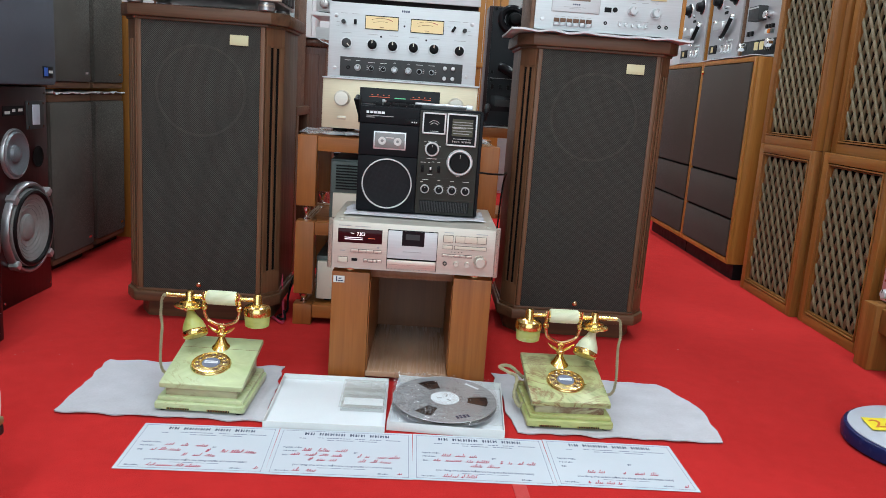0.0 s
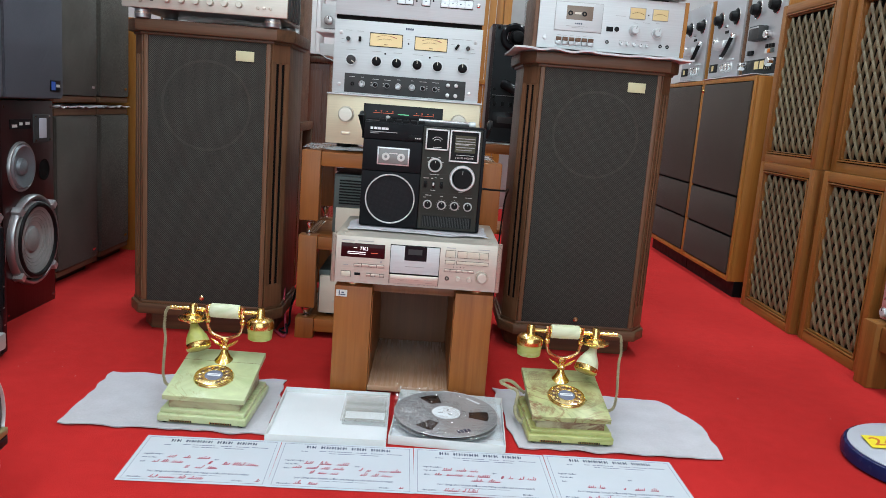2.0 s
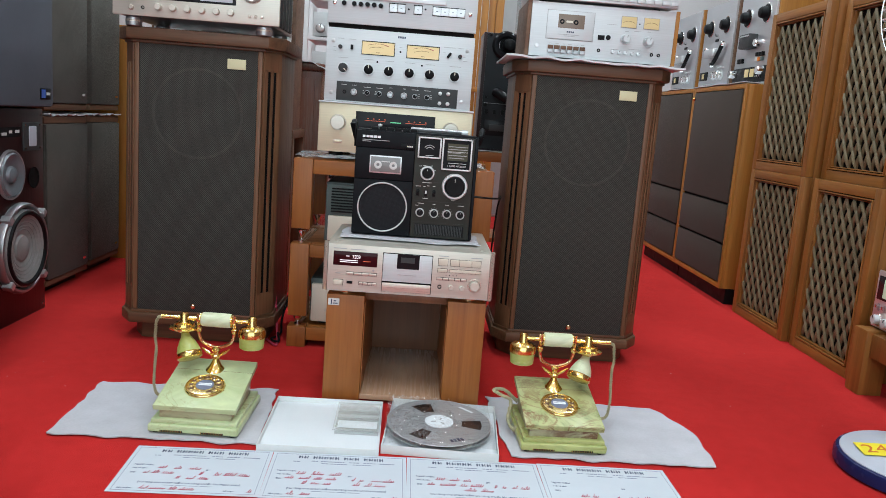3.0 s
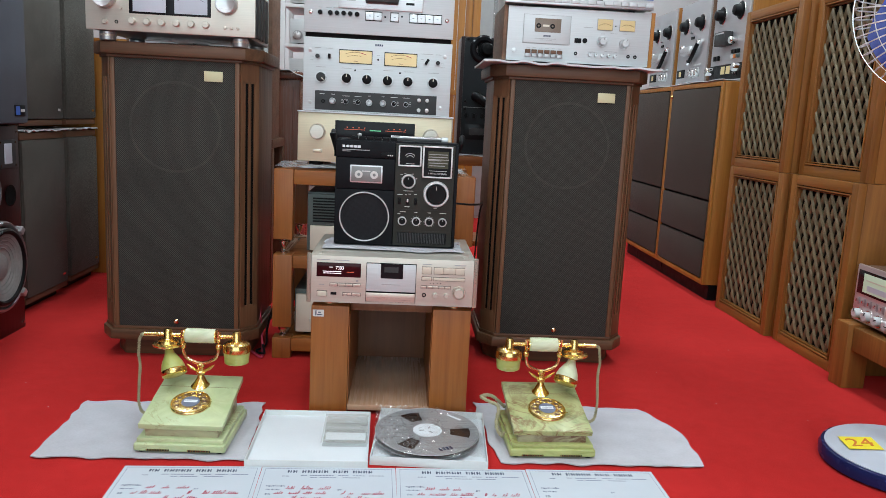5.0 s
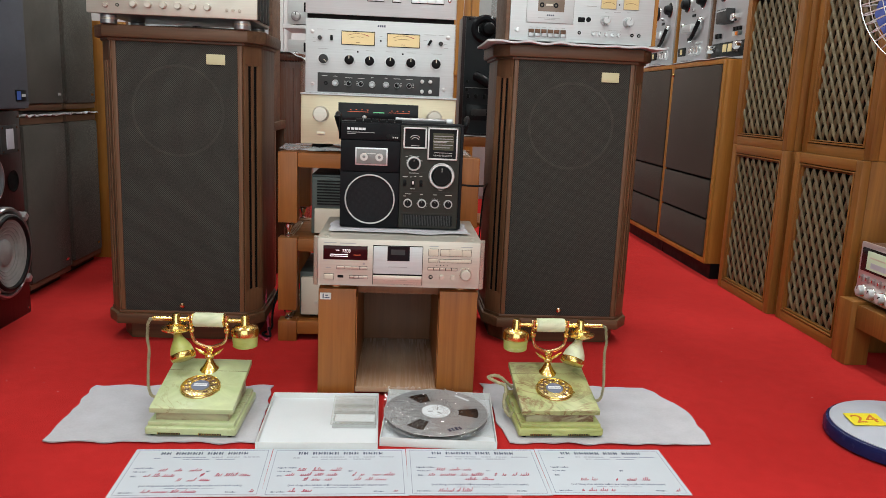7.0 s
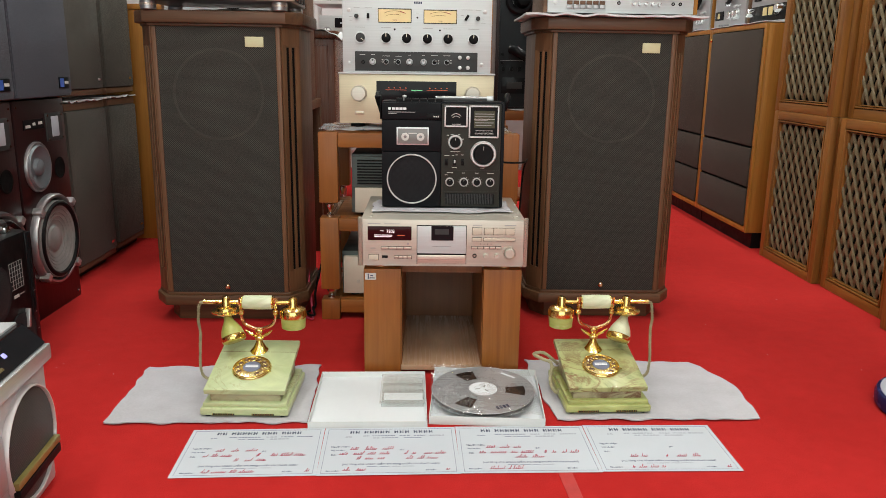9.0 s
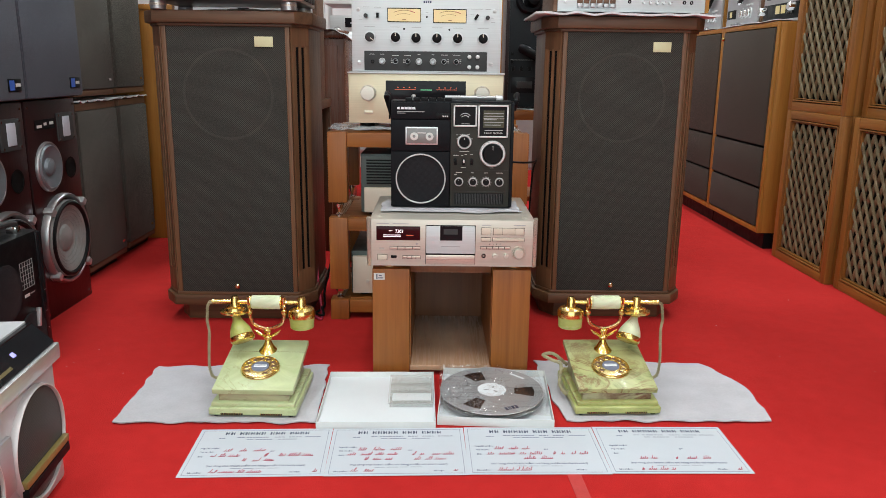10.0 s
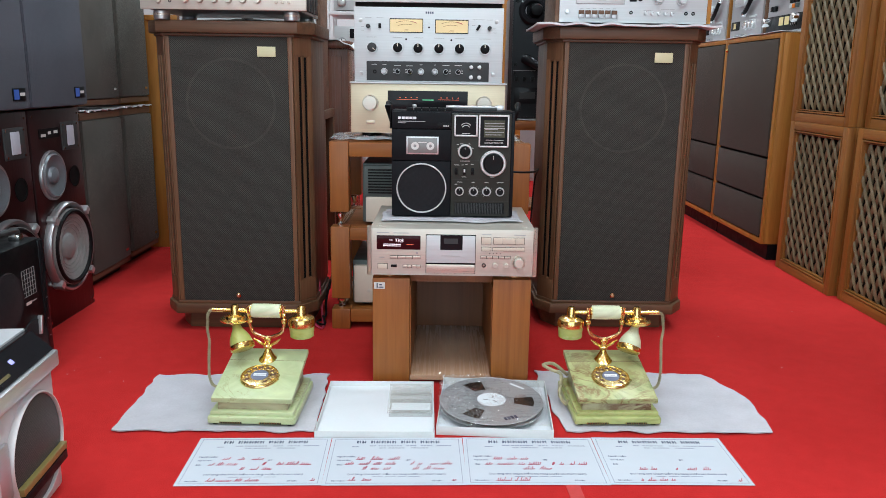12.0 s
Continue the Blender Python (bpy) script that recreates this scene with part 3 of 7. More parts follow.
# ---------- dark-panelled cabinets ----------
def panel_cabinet(m, w, label):
    t = thing("panel_cabinet", m, label, "cabinet", "dark-panelled loudspeaker cabinets")
    a, d, h = w / 2, 0.42, 1.026
    bx("kick", "black", t, -a + 0.004, a - 0.004, 0.035, d, 0.0, 0.075)
    bx("carcass", "amber", t, -a, a, 0.012, d, 0.075, h, 0.003)
    for x0, x1 in ((-a, -a + 0.022), (a - 0.022, a)):
        bx("edge_strip", "amber", t, x0, x1, 0.0, 0.0118, 0.075, h, 0.002)
    for z0, z1 in ((0.075, 0.10), (h - 0.022, h)):
        bx("edge_strip", "amber", t, -a + 0.022, a - 0.022, 0.0, 0.0118, z0, z1, 0.002)
    bx("recess", "dark", t, -a + 0.0225, a - 0.0225, 0.006, 0.0117, 0.1005, h - 0.0225)
    for z0, z1 in ((0.106, 0.279), (0.289, 0.468), (0.478, h - 0.026)):
        bx("panel", "panel", t, -a + 0.025, a - 0.025, -0.006, 0.0055, z0, z1, 0.006, "dark brown cloth panel")
    part("latch", lathe(bmesh.new(), [(0.009, 0), (0.010, 0.004), (0.004, 0.012), (0, 0.012)], (-a + 0.034, -0.006, 0.968), "-y", 14), "brass", t)
    return t


panel_cabinet(pose(1.45, 3.735, 0, 0, 0, -90), 0.67, "amber wood cabinet with three dark brown cloth panels")
panel_cabinet(pose(1.45, 4.408, 0, 0, 0, -90), 0.67, "amber wood cabinet with three dark brown cloth panels")


# ---------- dark loudspeakers along the other side ----------
def cloth_speaker(m, w, h, label, caps=True, material="cloth_grey"):
    t = thing("bookshelf_speaker", m, label, "speaker", "dark cloth-fronted loudspeakers")
    a = w / 2
    bx("body", "oldwood", t, -a, a, 0.03, 0.36, 0.0, h, 0.003)
    if caps:
        bx("top_cap", "oldwood", t, -a, a, -0.002, 0.0298, h - 0.026, h, 0.003)
        bx("bottom_cap", "oldwood", t, -a, a, -0.002, 0.0298, 0.0, 0.022, 0.003)
        bx("grille", material, t, -a + 0.002, a - 0.002, -0.010, 0.0298, 0.023, h - 0.027, 0.012, "dark stretched grille cloth")
        bx("badge", "chrome", t, a - 0.06, a - 0.035, -0.012, -0.009, 0.055, 0.064)
    else:
        bx("grille", material, t, -a + 0.003, a - 0.003, -0.012, 0.0298, 0.004, h - 0.004, 0.014, "slate blue stretched grille cloth")
        pl = bx("badge", "black", t, a - 0.10, a - 0.032, -0.0145, -0.011, 0.030, 0.066, 0.001)
        bx("badge_mark", "blue", pl, a - 0.096, a - 0.070, -0.0155, -0.014, 0.034, 0.062)
        bx("badge_print", "print", pl, a - 0.064, a - 0.038, -0.0155, -0.014, 0.044, 0.053)
    return t


for yc, x, w in ((2.922, -1.365, 0.352), (3.315, -1.380, 0.30)):
    cloth_speaker(pose(x, yc, 0.030, 0, 0, 90), w, 0.635, "tall dark cloth-fronted loudspeaker with wooden caps near the carpet")
    cloth_speaker(pose(x, yc, 0.690, 0, 0, 90), w, 0.66, "dark cloth-fronted loudspeaker stacked on a taller one")
    bx_f = solid("speaker_skid", box(bmesh.new(), x - 0.33, x - 0.03, yc - 0.14, yc + 0.14, 0.0, 0.030), "black", "low black skid under a loudspeaker", "skid", "skids")


def studio_speaker(m, label):
    """Three-way loudspeaker in dark red lacquer."""
    t = thing("studio_speaker", m, label, "speaker", "dark red three-way loudspeakers")
    a, h = 0.162, 0.697
    bx("cabinet", "mahog", t, -a, a, 0.0, 0.34, 0.0, h, 0.003)
    bx("name_plate", "black", t, -0.113, 0.013, -0.002, 0.001, 0.607, 0.638)
    dashes(t, [(-0.102, -0.072, 0.617), (-0.058, -0.040, 0.623), (-0.022, 0.004, 0.624)], "print", -0.002, 0.009)
    tw = bx("tweeter_plate", "charcoal", t, 0.026, 0.136, -0.005, 0.001, 0.560, 0.652, 0.004)
    bx("tweeter_diaphragm", "greytop", tw, 0.058, 0.104, -0.008, -0.003, 0.574, 0.640, 0.003)
    for x, z in ((0.034, 0.568), (0.128, 0.568), (0.034, 0.644), (0.128, 0.644)):
        part("screw", cyl(bmesh.new(), (x, -0.005, z), 0.004, 0.002, "-y", 10), "chrome", tw)
    mid = part("midrange", lathe(bmesh.new(), [(0.072, 0), (0.072, 0.007), (0.066, 0.014), (0.060, 0.012), (0.045, 0.004), (0.028, 0.002), (0.024, 0.012), (0.012, 0.018), (0, 0.019)], (-0.055, 0, 0.488), "-y", 40), "midcone", t)
    part("trim_ring", ring(bmesh.new(), (-0.055, 0, 0.488), 0.071, 0.080, 0.010), "grey_metal", mid)
    part("port", lathe(bmesh.new(), [(0.034, 0.001), (0.036, 0.003), (0.030, 0.003), (0.026, -0.02), (0, -0.02)], (0.092, 0, 0.468), "-y", 28), "dark", t)
    wo = part("woofer", lathe(bmesh.new(), [(0.128, 0), (0.128, 0.024), (0.118, 0.026), (0.112, 0.024), (0.08, 0.013), (0.045, 0.003), (0.040, 0.010), (0.02, 0.017), (0, 0.019)], (0, 0, 0.243), "-y", 48), "cone", t)
    for r in (0.062, 0.074, 0.086, 0.098):
        part("cone_rib", ring(bmesh.new(), (0, -0.003 - (r - 0.045) * 0.31, 0.243), r, r + 0.003, 0.002, "-y", 40), "cone", wo)
    part("surround", ring(bmesh.new(), (0, -0.016, 0.243), 0.110, 0.126, 0.015), "black", wo)
    part("basket_ring", ring(bmesh.new(), (0, 0, 0.243), 0.134, 0.151, 0.022, "-y", 56), "grey_metal", wo)
    for k in range(4):
        g = radians(45 + 90 * k)
        b = box(bmesh.new(), -0.011, 0.011, -0.032, 0.0, -0.012, 0.012, 0.003)
        lug = part("clamp", b, "silver2", wo, "", Matrix.Translation((0.150 * math.cos(g), 0, 0.243 + 0.150 * math.sin(g))) @ Matrix.Rotation(-g + radians(90), 4, "Y"))
    for x, z in ((-a + 0.015, 0.02), (a - 0.015, 0.02), (-a + 0.015, h - 0.02), (a - 0.015, h - 0.02)):
        part("screw", cyl(bmesh.new(), (x, 0, z), 0.004, 0.002, "-y", 10), "chrome", t)
    return t


for yc in (2.418, 2.082, 1.746):
    studio_speaker(pose(-1.288, yc, 0, 0, 0, 90), "dark red lacquered three-way loudspeaker with silver woofer ring")
    cloth_speaker(pose(-1.272, 2.4225 + (yc - 2.418) * 1.113, 0.6995, 0, 0, 90), 0.370, 0.62, "slate cloth-fronted loudspeaker with a blue badge, stacked", False, "cloth_blue")


# ---------- wooden stand with tape deck and radio ----------
def low_stand():
    t = thing("equipment_stand", pose(0, 0, 0), "cherry wood stand open at the front under a cassette deck", "stand")
    for x0, x1 in ((-0.211, -0.113), (0.106, 0.206)):
        bx("side_panel", "cherry", t, x0, x1, 1.853, 2.30, 0.0, 0.297, 0.002)
    bx("top_board", "cherry_shade", t, -0.1125, 0.1055, 1.90, 2.30, 0.276, 0.296, 0.002)
    bx("bottom_board", "cherry_in", t, -0.1125, 0.1055, 1.858, 2.285, 0.012, 0.027, 0.002)
    for x0, x1 in ((-0.1125, -0.110), (0.1035, 0.1055)):
        bx("inner_lining", "cherry", t, x0, x1, 1.862, 2.285, 0.028, 0.2745)
    bx("back_panel", "cherry_shade", t, -0.1095, 0.103, 2.286, 2.300, 0.012, 0.2755)
    pl = bx("maker_plate", "print", t, -0.207, -0.178, 1.8508, 1.8565, 0.268, 0.286, 0.001, "small silver maker's plate")
    b = bmesh.new()
    box(b, -0.2, -0.197, 1.8503, 1.853, 0.271, 0.284)
    box(b, -0.195, -0.182, 1.8503, 1.853, 0.272, 0.2745)
    box(b, -0.193, -0.186, 1.8503, 1.853, 0.278, 0.281)
    part("plate_mark", b, "ink", pl)


low_stand()


def tape_deck():
    t = thing("cassette_deck", pose(-0.003, 1.838, 0.298), "champagne cassette deck with red display on a wooden stand", "cassette deck")
    bx("case", "champ", t, -0.213, 0.213, 0.012, 0.36, 0.012, 0.135, 0.004)
    bx("front_panel", "champ", t, -0.209, 0.209, 0.0, 0.0118, 0.012, 0.135, 0.002)
    for s in (-1, 1):
        b = bmesh.new()
        prism(b, [(s * 0.2095, 0.001), (s * 0.219, 0.006), (s * 0.2215, 0.016), (s * 0.2215, 0.030), (s * 0.2135, 0.030), (s * 0.2095, 0.012)], 0.010, 0.137, 0.001)
        part("end_cheek", b, "champ_d", t)
        for y in (0.06, 0.31):
            part("foot", cyl(bmesh.new(), (s * 0.165, y, 0.0), 0.028, 0.012, "z", 28), "rosebrass", t)
    for x in (-0.19, 0.19):
        part("lid_screw", cyl(bmesh.new(), (x, 0.04, 0.1345), 0.007, 0.003, "z", 16, None, 0.001), "champ", t)
    d = bx("display", "display", t, -0.195, -0.082, -0.0012, 0.003, 0.080, 0.117, 0.001, "dark red lit counter display")
    words("7303", 0.0125, "digits", d, on_front(-0.136, -0.0016, 0.1035), squash=0.85)
    dashes(d, [(-0.178, -0.132, 0.094), (-0.178, -0.132, 0.0895), (-0.163, -0.154, 0.105)], "digits", -0.0012, 0.0016)
    dashes(d, [(-0.118, -0.100, 0.0935)], "redlit", -0.0012, 0.0015)
    well = bx("cassette_well", "black", t, -0.0685, 0.0605, -0.0008, 0.003, 0.018, 0.121, 0.001)
    dr = bx("cassette_door", "silver", well, -0.067, 0.059, -0.006, 0.0, 0.047, 0.119, 0.002, "pale brushed cassette door")
    bx("door_window", "blackgloss", dr, -0.031, 0.026, -0.0068, -0.005, 0.082, 0.1195)
    bx("cassette_shell", "charcoal", dr, -0.022, 0.014, -0.0072, -0.0066, 0.098, 0.112)
    bx("lower_flap", "champ_d", well, -0.067, 0.059, -0.005, 0.0, 0.019, 0.043, 0.002)
    dashes(dr, [(-0.028, 0.02, 0.066)], "greyprint", -0.006, 0.0015)
    for x0, x1, z0, z1 in ((0.075, 0.099, 0.0975, 0.115), (0.075, 0.099, 0.080, 0.089)):
        button(t, "cream", x0, x1, -0.004, 0.001, z0, z1, 0.0012)
    bz = bx("button_bezel", "champ_d", t, 0.1045, 0.186, -0.0015, 0.001, 0.0965, 0.116, 0.001)
    for x0, x1 in ((0.106, 0.129), (0.1295, 0.161), (0.1615, 0.1845)):
        button(bz, "cream", x0, x1, -0.004, 0.0, 0.098, 0.1145, 0.0012)
    button(t, "cream", 0.1045, 0.186, -0.0035, 0.001, 0.0805, 0.0885, 0.0012)
    for k in range(5):
        button(t, "champ_d", 0.074 + k * 0.0155, 0.088 + k * 0.0155, -0.003, 0.001, 0.0595, 0.0655, 0.001, "small_button")
    for x0, x1, z0, z1 in ((-0.160, -0.082, 0.0565, 0.0635), (-0.127, -0.081, 0.032, 0.039)):
        for k in range(4):
            w = (x1 - x0) / 4
            button(t, "champ_d", x0 + k * w, x0 + (k + 1) * w - 0.001, -0.003, 0.001, z0, z1, 0.001, "small_button")
    button(t, "cream", -0.192, -0.168, -0.005, 0.001, 0.029, 0.042, 0.0015, "power_button")
    bx("indicator_window", "black", t, -0.158, -0.143, -0.001, 0.001, 0.033, 0.040)
    part("phones_jack", ring(bmesh.new(), (0.082, 0.0, 0.041), 0.003, 0.0055, 0.003, "-y", 18), "black", t)
    for x in (0.111, 0.140):
        knob(t, x, 0.041, 0.0065, 0.010, "champ", 0, None, "champ_d")
    knob(t, 0.172, 0.050, 0.0135, 0.018, "champ", 0, "champ_d", "cream", 40)
    for k in range(4):
        part("lamp", cyl(bmesh.new(), (0.097 + k * 0.009, 0, 0.0725), 0.0012, 0.001, "-y", 8), "black", t)
    dashes(t, [(-0.194, -0.162, 0.124), (-0.152, -0.112, 0.1235), (0.076, 0.1, 0.122), (0.158, 0.188, 0.122), (-0.188, -0.175, 0.059)], "greyprint", -0.0004, 0.002)
    part("sensor", cyl(bmesh.new(), (-0.091, 0, 0.0715), 0.003, 0.0015, "-y", 14), "grey_metal", t)


tape_deck()
fo = bmesh.new()
bmesh.ops.create_grid(fo, x_segments=26, y_segments=14, size=0.5)
for v in fo.verts:
    e = noise.noise(Vector((v.co.x * 5, v.co.y * 5, 3.1)))
    v.co = Vector((v.co.x * 0.372 - 0.006 + 0.012 * e * (abs(v.co.x) > 0.45), 2.005 + v.co.y * 0.165 + 0.014 * e * (v.co.y < -0.45), 0.4375 + 0.0015 * e))
sh = bmesh.ops.extrude_face_region(fo, geom=list(fo.faces))
for v in sh["geom"]:
    if isinstance(v, bmesh.types.BMVert):
        v.co.z = min(v.co.z + 0.003, 0.4415)
solid("foam_mat", fo, "foam", "thin white foam mat between radio and cassette deck", "mat")


def radio():
    t = thing("radio_cassette_recorder", pose(-0.0045, 1.962, 0.4415), "black portable radio cassette recorder standing on a foam mat", "radio")
    bx("case", "navy", t, -0.164, 0.164, 0.012, 0.098, 0.0, 0.285, 0.005)
    bx("deck_cover", "navy", t, -0.163, -0.0055, 0.0, 0.0118, 0.237, 0.281, 0.002)
    cd = bx("cassette_door", "navy", t, -0.163, -0.0055, 0.0, 0.0118, 0.153, 0.2355, 0.002)
    wn = bx("cassette_window", "silver2", cd, -0.124, -0.038, -0.002, 0.001, 0.170, 0.217, 0.001)
    bx("window_pane", "windowgrey", wn, -0.1205, -0.0415, -0.0028, -0.0015, 0.1735, 0.2135, 0.001)
    for x in (-0.101, -0.060):
        part("reel_hub", ring(bmesh.new(), (x, -0.0028, 0.192), 0.004, 0.0105, 0.001, "-y", 24), "print", wn)
    bx("cassette_label", "print", wn, -0.092, -0.07, -0.0034, -0.0027, 0.200, 0.2025)
    sp = bx("speaker_panel", "navy", t, -0.163, -0.0055, 0.0, 0.0118, 0.004, 0.1515, 0.002)
    part("speaker_ring", ring(bmesh.new(), (-0.083, 0.0, 0.079), 0.0635, 0.0675, 0.006, "-y", 72), "satin", sp)
    part("speaker_mesh", lathe(bmesh.new(), [(0.0635, 0), (0.0635, 0.0015), (0.04, 0.003), (0, 0.0035)], (-0.083, 0, 0.079), "-y", 56), "cloth_dark", sp)
    for x, z in ((-0.155, 0.011), (-0.013, 0.011)):
        part("screw", cyl(bmesh.new(), (x, 0, z), 0.003, 0.0012, "-y", 12), "black", sp)
    right = bx("control_panel", "olive", t, -0.0045, 0.155, -0.001, 0.0118, 0.004, 0.279, 0.003)
    bx("corner_post", "navy", t, 0.1555, 0.164, 0.002, 0.0118, 0.004, 0.281, 0.002)
    for x0, x1, z0, z1 in ((0.003, 0.065, 0.219, 0.275), (0.068, 0.148, 0.191, 0.276)):
        fr = bmesh.new()
        for q in ((x0, x1, z0, z0 + 0.004), (x0, x1, z1 - 0.004, z1), (x0, x0 + 0.004, z0, z1), (x1 - 0.004, x1, z0, z1)):
            box(fr, q[0], q[1], -0.005, 0.0, q[2], q[3], 0.0008)
        f = part("dial_frame", fr, "satin", t)
        bx("dial_face", "black", f, x0 + 0.004, x1 - 0.004, -0.0022, 0.0, z0 + 0.004, z1 - 0.004)
    me_ = bmesh.new()
    tube(me_, [(0.034 + 0.018 * math.sin(a), -0.0025, 0.232 + 0.022 * math.cos(a)) for a in np.linspace(-0.8, 0.8, 9)], 0.0008, 5)
    tube(me_, [(0.034 + 0.013 * math.sin(a), -0.0025, 0.232 + 0.016 * math.cos(a)) for a in np.linspace(-0.8, 0.8, 9)], 0.0008, 5)
    part("meter_scale", me_, "print", t)
    bx("tuning_scale", "tunescale", t, 0.082, 0.137, -0.0030, -0.002, 0.217, 0.262)
    dashes(t, [(0.084, 0.135, 0.254), (0.084, 0.135, 0.247), (0.084, 0.118, 0.238), (0.084, 0.135, 0.231), (0.086, 0.128, 0.224)], "greyprint", -0.0031, 0.0020)
    dashes(t, [(0.082, 0.137, 0.2405), (0.086, 0.134, 0.210), (0.024, 0.046, 0.2265)], "print", -0.0032, 0.0012)
    words("5 BAND RECEIVER", 0.0062, "print", t, on_front(0.109, -0.0026, 0.2025))
    for x, z, r, d, w in ((0.0325, 0.179, 0.0135, 0.014, 0.006), (0.108, 0.148, 0.026, 0.018, 0.009), (0.0195, 0.072, 0.0085, 0.010, 0.0035), (0.0575, 0.072, 0.0085, 0.010, 0.0035), (0.0925, 0.072, 0.0085, 0.010, 0.0035), (0.1285, 0.072, 0.0085, 0.010, 0.0035)):
        k = part("dial_knob", lathe(bmesh.new(), [(r, 0), (r, d * 0.8), (r * 0.9, d), (0, d * 0.96)], (0, 0, 0), "-y", 36), "black", t, at=pose(x, -0.001, z))
        part("knob_ring", ring(bmesh.new(), (0, 0, 0), r * 1.0, r + w, d * 0.55, "-y", 40), "satin", k)
        bx("pointer", "print", k, -0.0006, 0.0006, -d - 0.0004, -d + 0.002, r * 0.45, r * 0.85)
    for x in (0.0098, 0.0318, 0.0535):
        lever(t, x, 0.126, "satin" if x > 0.02 and x < 0.04 else "black", "black", 1.0, -0.001)
    dashes(t, [(0.004, 0.018, 0.143), (0.024, 0.030, 0.143), (0.034, 0.040, 0.145), (0.049, 0.056, 0.145), (0.024, 0.038, 0.111), (0.012, 0.028, 0.097), (0.052, 0.06, 0.0965), (0.087, 0.097, 0.0965), (0.12, 0.138, 0.0965), (0.006, 0.014, 0.091), (0.020, 0.046, 0.1535), (0.101, 0.112, 0.110), (0.012, 0.018, 0.187), (0.046, 0.055, 0.187), (0.010, 0.016, 0.197), (0.04, 0.046, 0.199), (0.02, 0.028, 0.199)], "print", -0.0012, 0.0014)
    for x in (0.0575, 0.0925):
        b = bmesh.new()
        for k in range(11):
            a = radians(-150 + 30 * k)
            box(b, x + 0.0145 * math.sin(a) - 0.0006, x + 0.0145 * math.sin(a) + 0.0006, -0.0018, -0.0008, 0.072 + 0.0145 * math.cos(a) - 0.0006, 0.072 + 0.0145 * math.cos(a) + 0.0006)
        part("dial_ticks", b, "print", t)
    dashes(t, [(0.0, 0.152, 0.1555), (0.0, 0.152, 0.1035), (0.0, 0.152, 0.046)], "charcoal", -0.001, 0.0008, "panel_groove")
    vent = bx("vent", "black", t, 0.007, 0.141, -0.0022, 0.001, 0.011, 0.041, 0.001)
    for k in range(30):
        bx("vent_rib", "charcoal", vent, 0.0092 + k * 0.0043, 0.0112 + k * 0.0043, -0.0042, -0.002, 0.0125, 0.0395)
    dashes(t, [(-0.146, -0.139, 0.2655), (-0.136, -0.128, 0.2655), (-0.1265, -0.118, 0.2655), (-0.1165, -0.108, 0.2655), (-0.1065, -0.098, 0.2655)], "white", -0.0008, 0.0062, "maker_mark")
    dashes(t, [(-0.146, -0.074, 0.2565), (-0.146, -0.124, 0.2525)], "greyprint", -0.0008, 0.0018)
    ct = bx("tape_counter", "black", t, -0.043, -0.006, -0.0012, 0.001, 0.240, 0.2535, 0.001)
    dashes(ct, [(-0.026, -0.0225, 0.2455), (-0.0205, -0.017, 0.2455), (-0.015, -0.0115, 0.2455)], "print", -0.0012, 0.0035)
    # top keys, folded aerial, carrying strap lugs
    for k in range(6):
        bx("key", "black", t, -0.125 + k * 0.021, -0.107 + k * 0.021, 0.014, 0.035, 0.284, 0.292, 0.001)
    part("aerial", cyl(bmesh.new(), (-0.02, 0.055, 0.293), 0.0045, 0.155, "x", 12), "grey_metal", t)
    bx("aerial_tip", "silver2", t, 0.118, 0.136, 0.047, 0.062, 0.286, 0.299, 0.002)
    bx("aerial_cradle", "charcoal", t, -0.03, 0.118, 0.046, 0.066, 0.284, 0.2905, 0.002)
    part("top_stud", lathe(bmesh.new(), [(0.004, 0), (0.004, 0.008), (0.006, 0.010), (0.006, 0.014), (0, 0.016)], (-0.104, 0.045, 0.284), "z", 14), "satin", t)
    for s in (-1, 1):
        part("handle_arm", tube(bmesh.new(), spline([(s * 0.166, 0.06, 0.262), (s * 0.173, 0.052, 0.285), (s * 0.177, 0.075, 0.300), (s * 0.176, 0.10, 0.296)]), 0.0075, 10), "black", t)
    b = bmesh.new()
    prism(b, [(-0.166, 0.02), (-0.184, 0.03), (-0.184, 0.06), (-0.166, 0.07)], 0.235, 0.298, 0.004)
    for v in b.verts:
        if v.co.x < -0.17 and v.co.z < 0.26:
            v.co.x = -0.166
    part("handle_lug", b, "black", t)


M["cloth_dark"] = cloth("black_speaker_mesh", (0.008, 0.008, 0.010), (0.030, 0.030, 0.034), 0.0022, 0.6, 0.1)
M["windowgrey"] = plain("smoked_window", (0.20, 0.205, 0.20), 0.2, 0, 0.1)
M["tunescale"] = plain("olive_tuning_scale", (0.075, 0.075, 0.05), 0.4, 0, 0.1)
radio()
ca = bmesh.new()
tube(ca, spline([(0.158, 2.03, 0.560), (0.20, 2.05, 0.556), (0.240, 2.14, 0.548), (0.266, 2.30, 0.535), (0.268, 2.40, 0.48), (0.262, 2.42, 0.30), (0.258, 2.40, 0.12), (0.255, 2.42, 0.006)]), 0.0028, 8)
solid("power_cable", ca, "black", "thin black power cable hanging behind the radio", "cable")


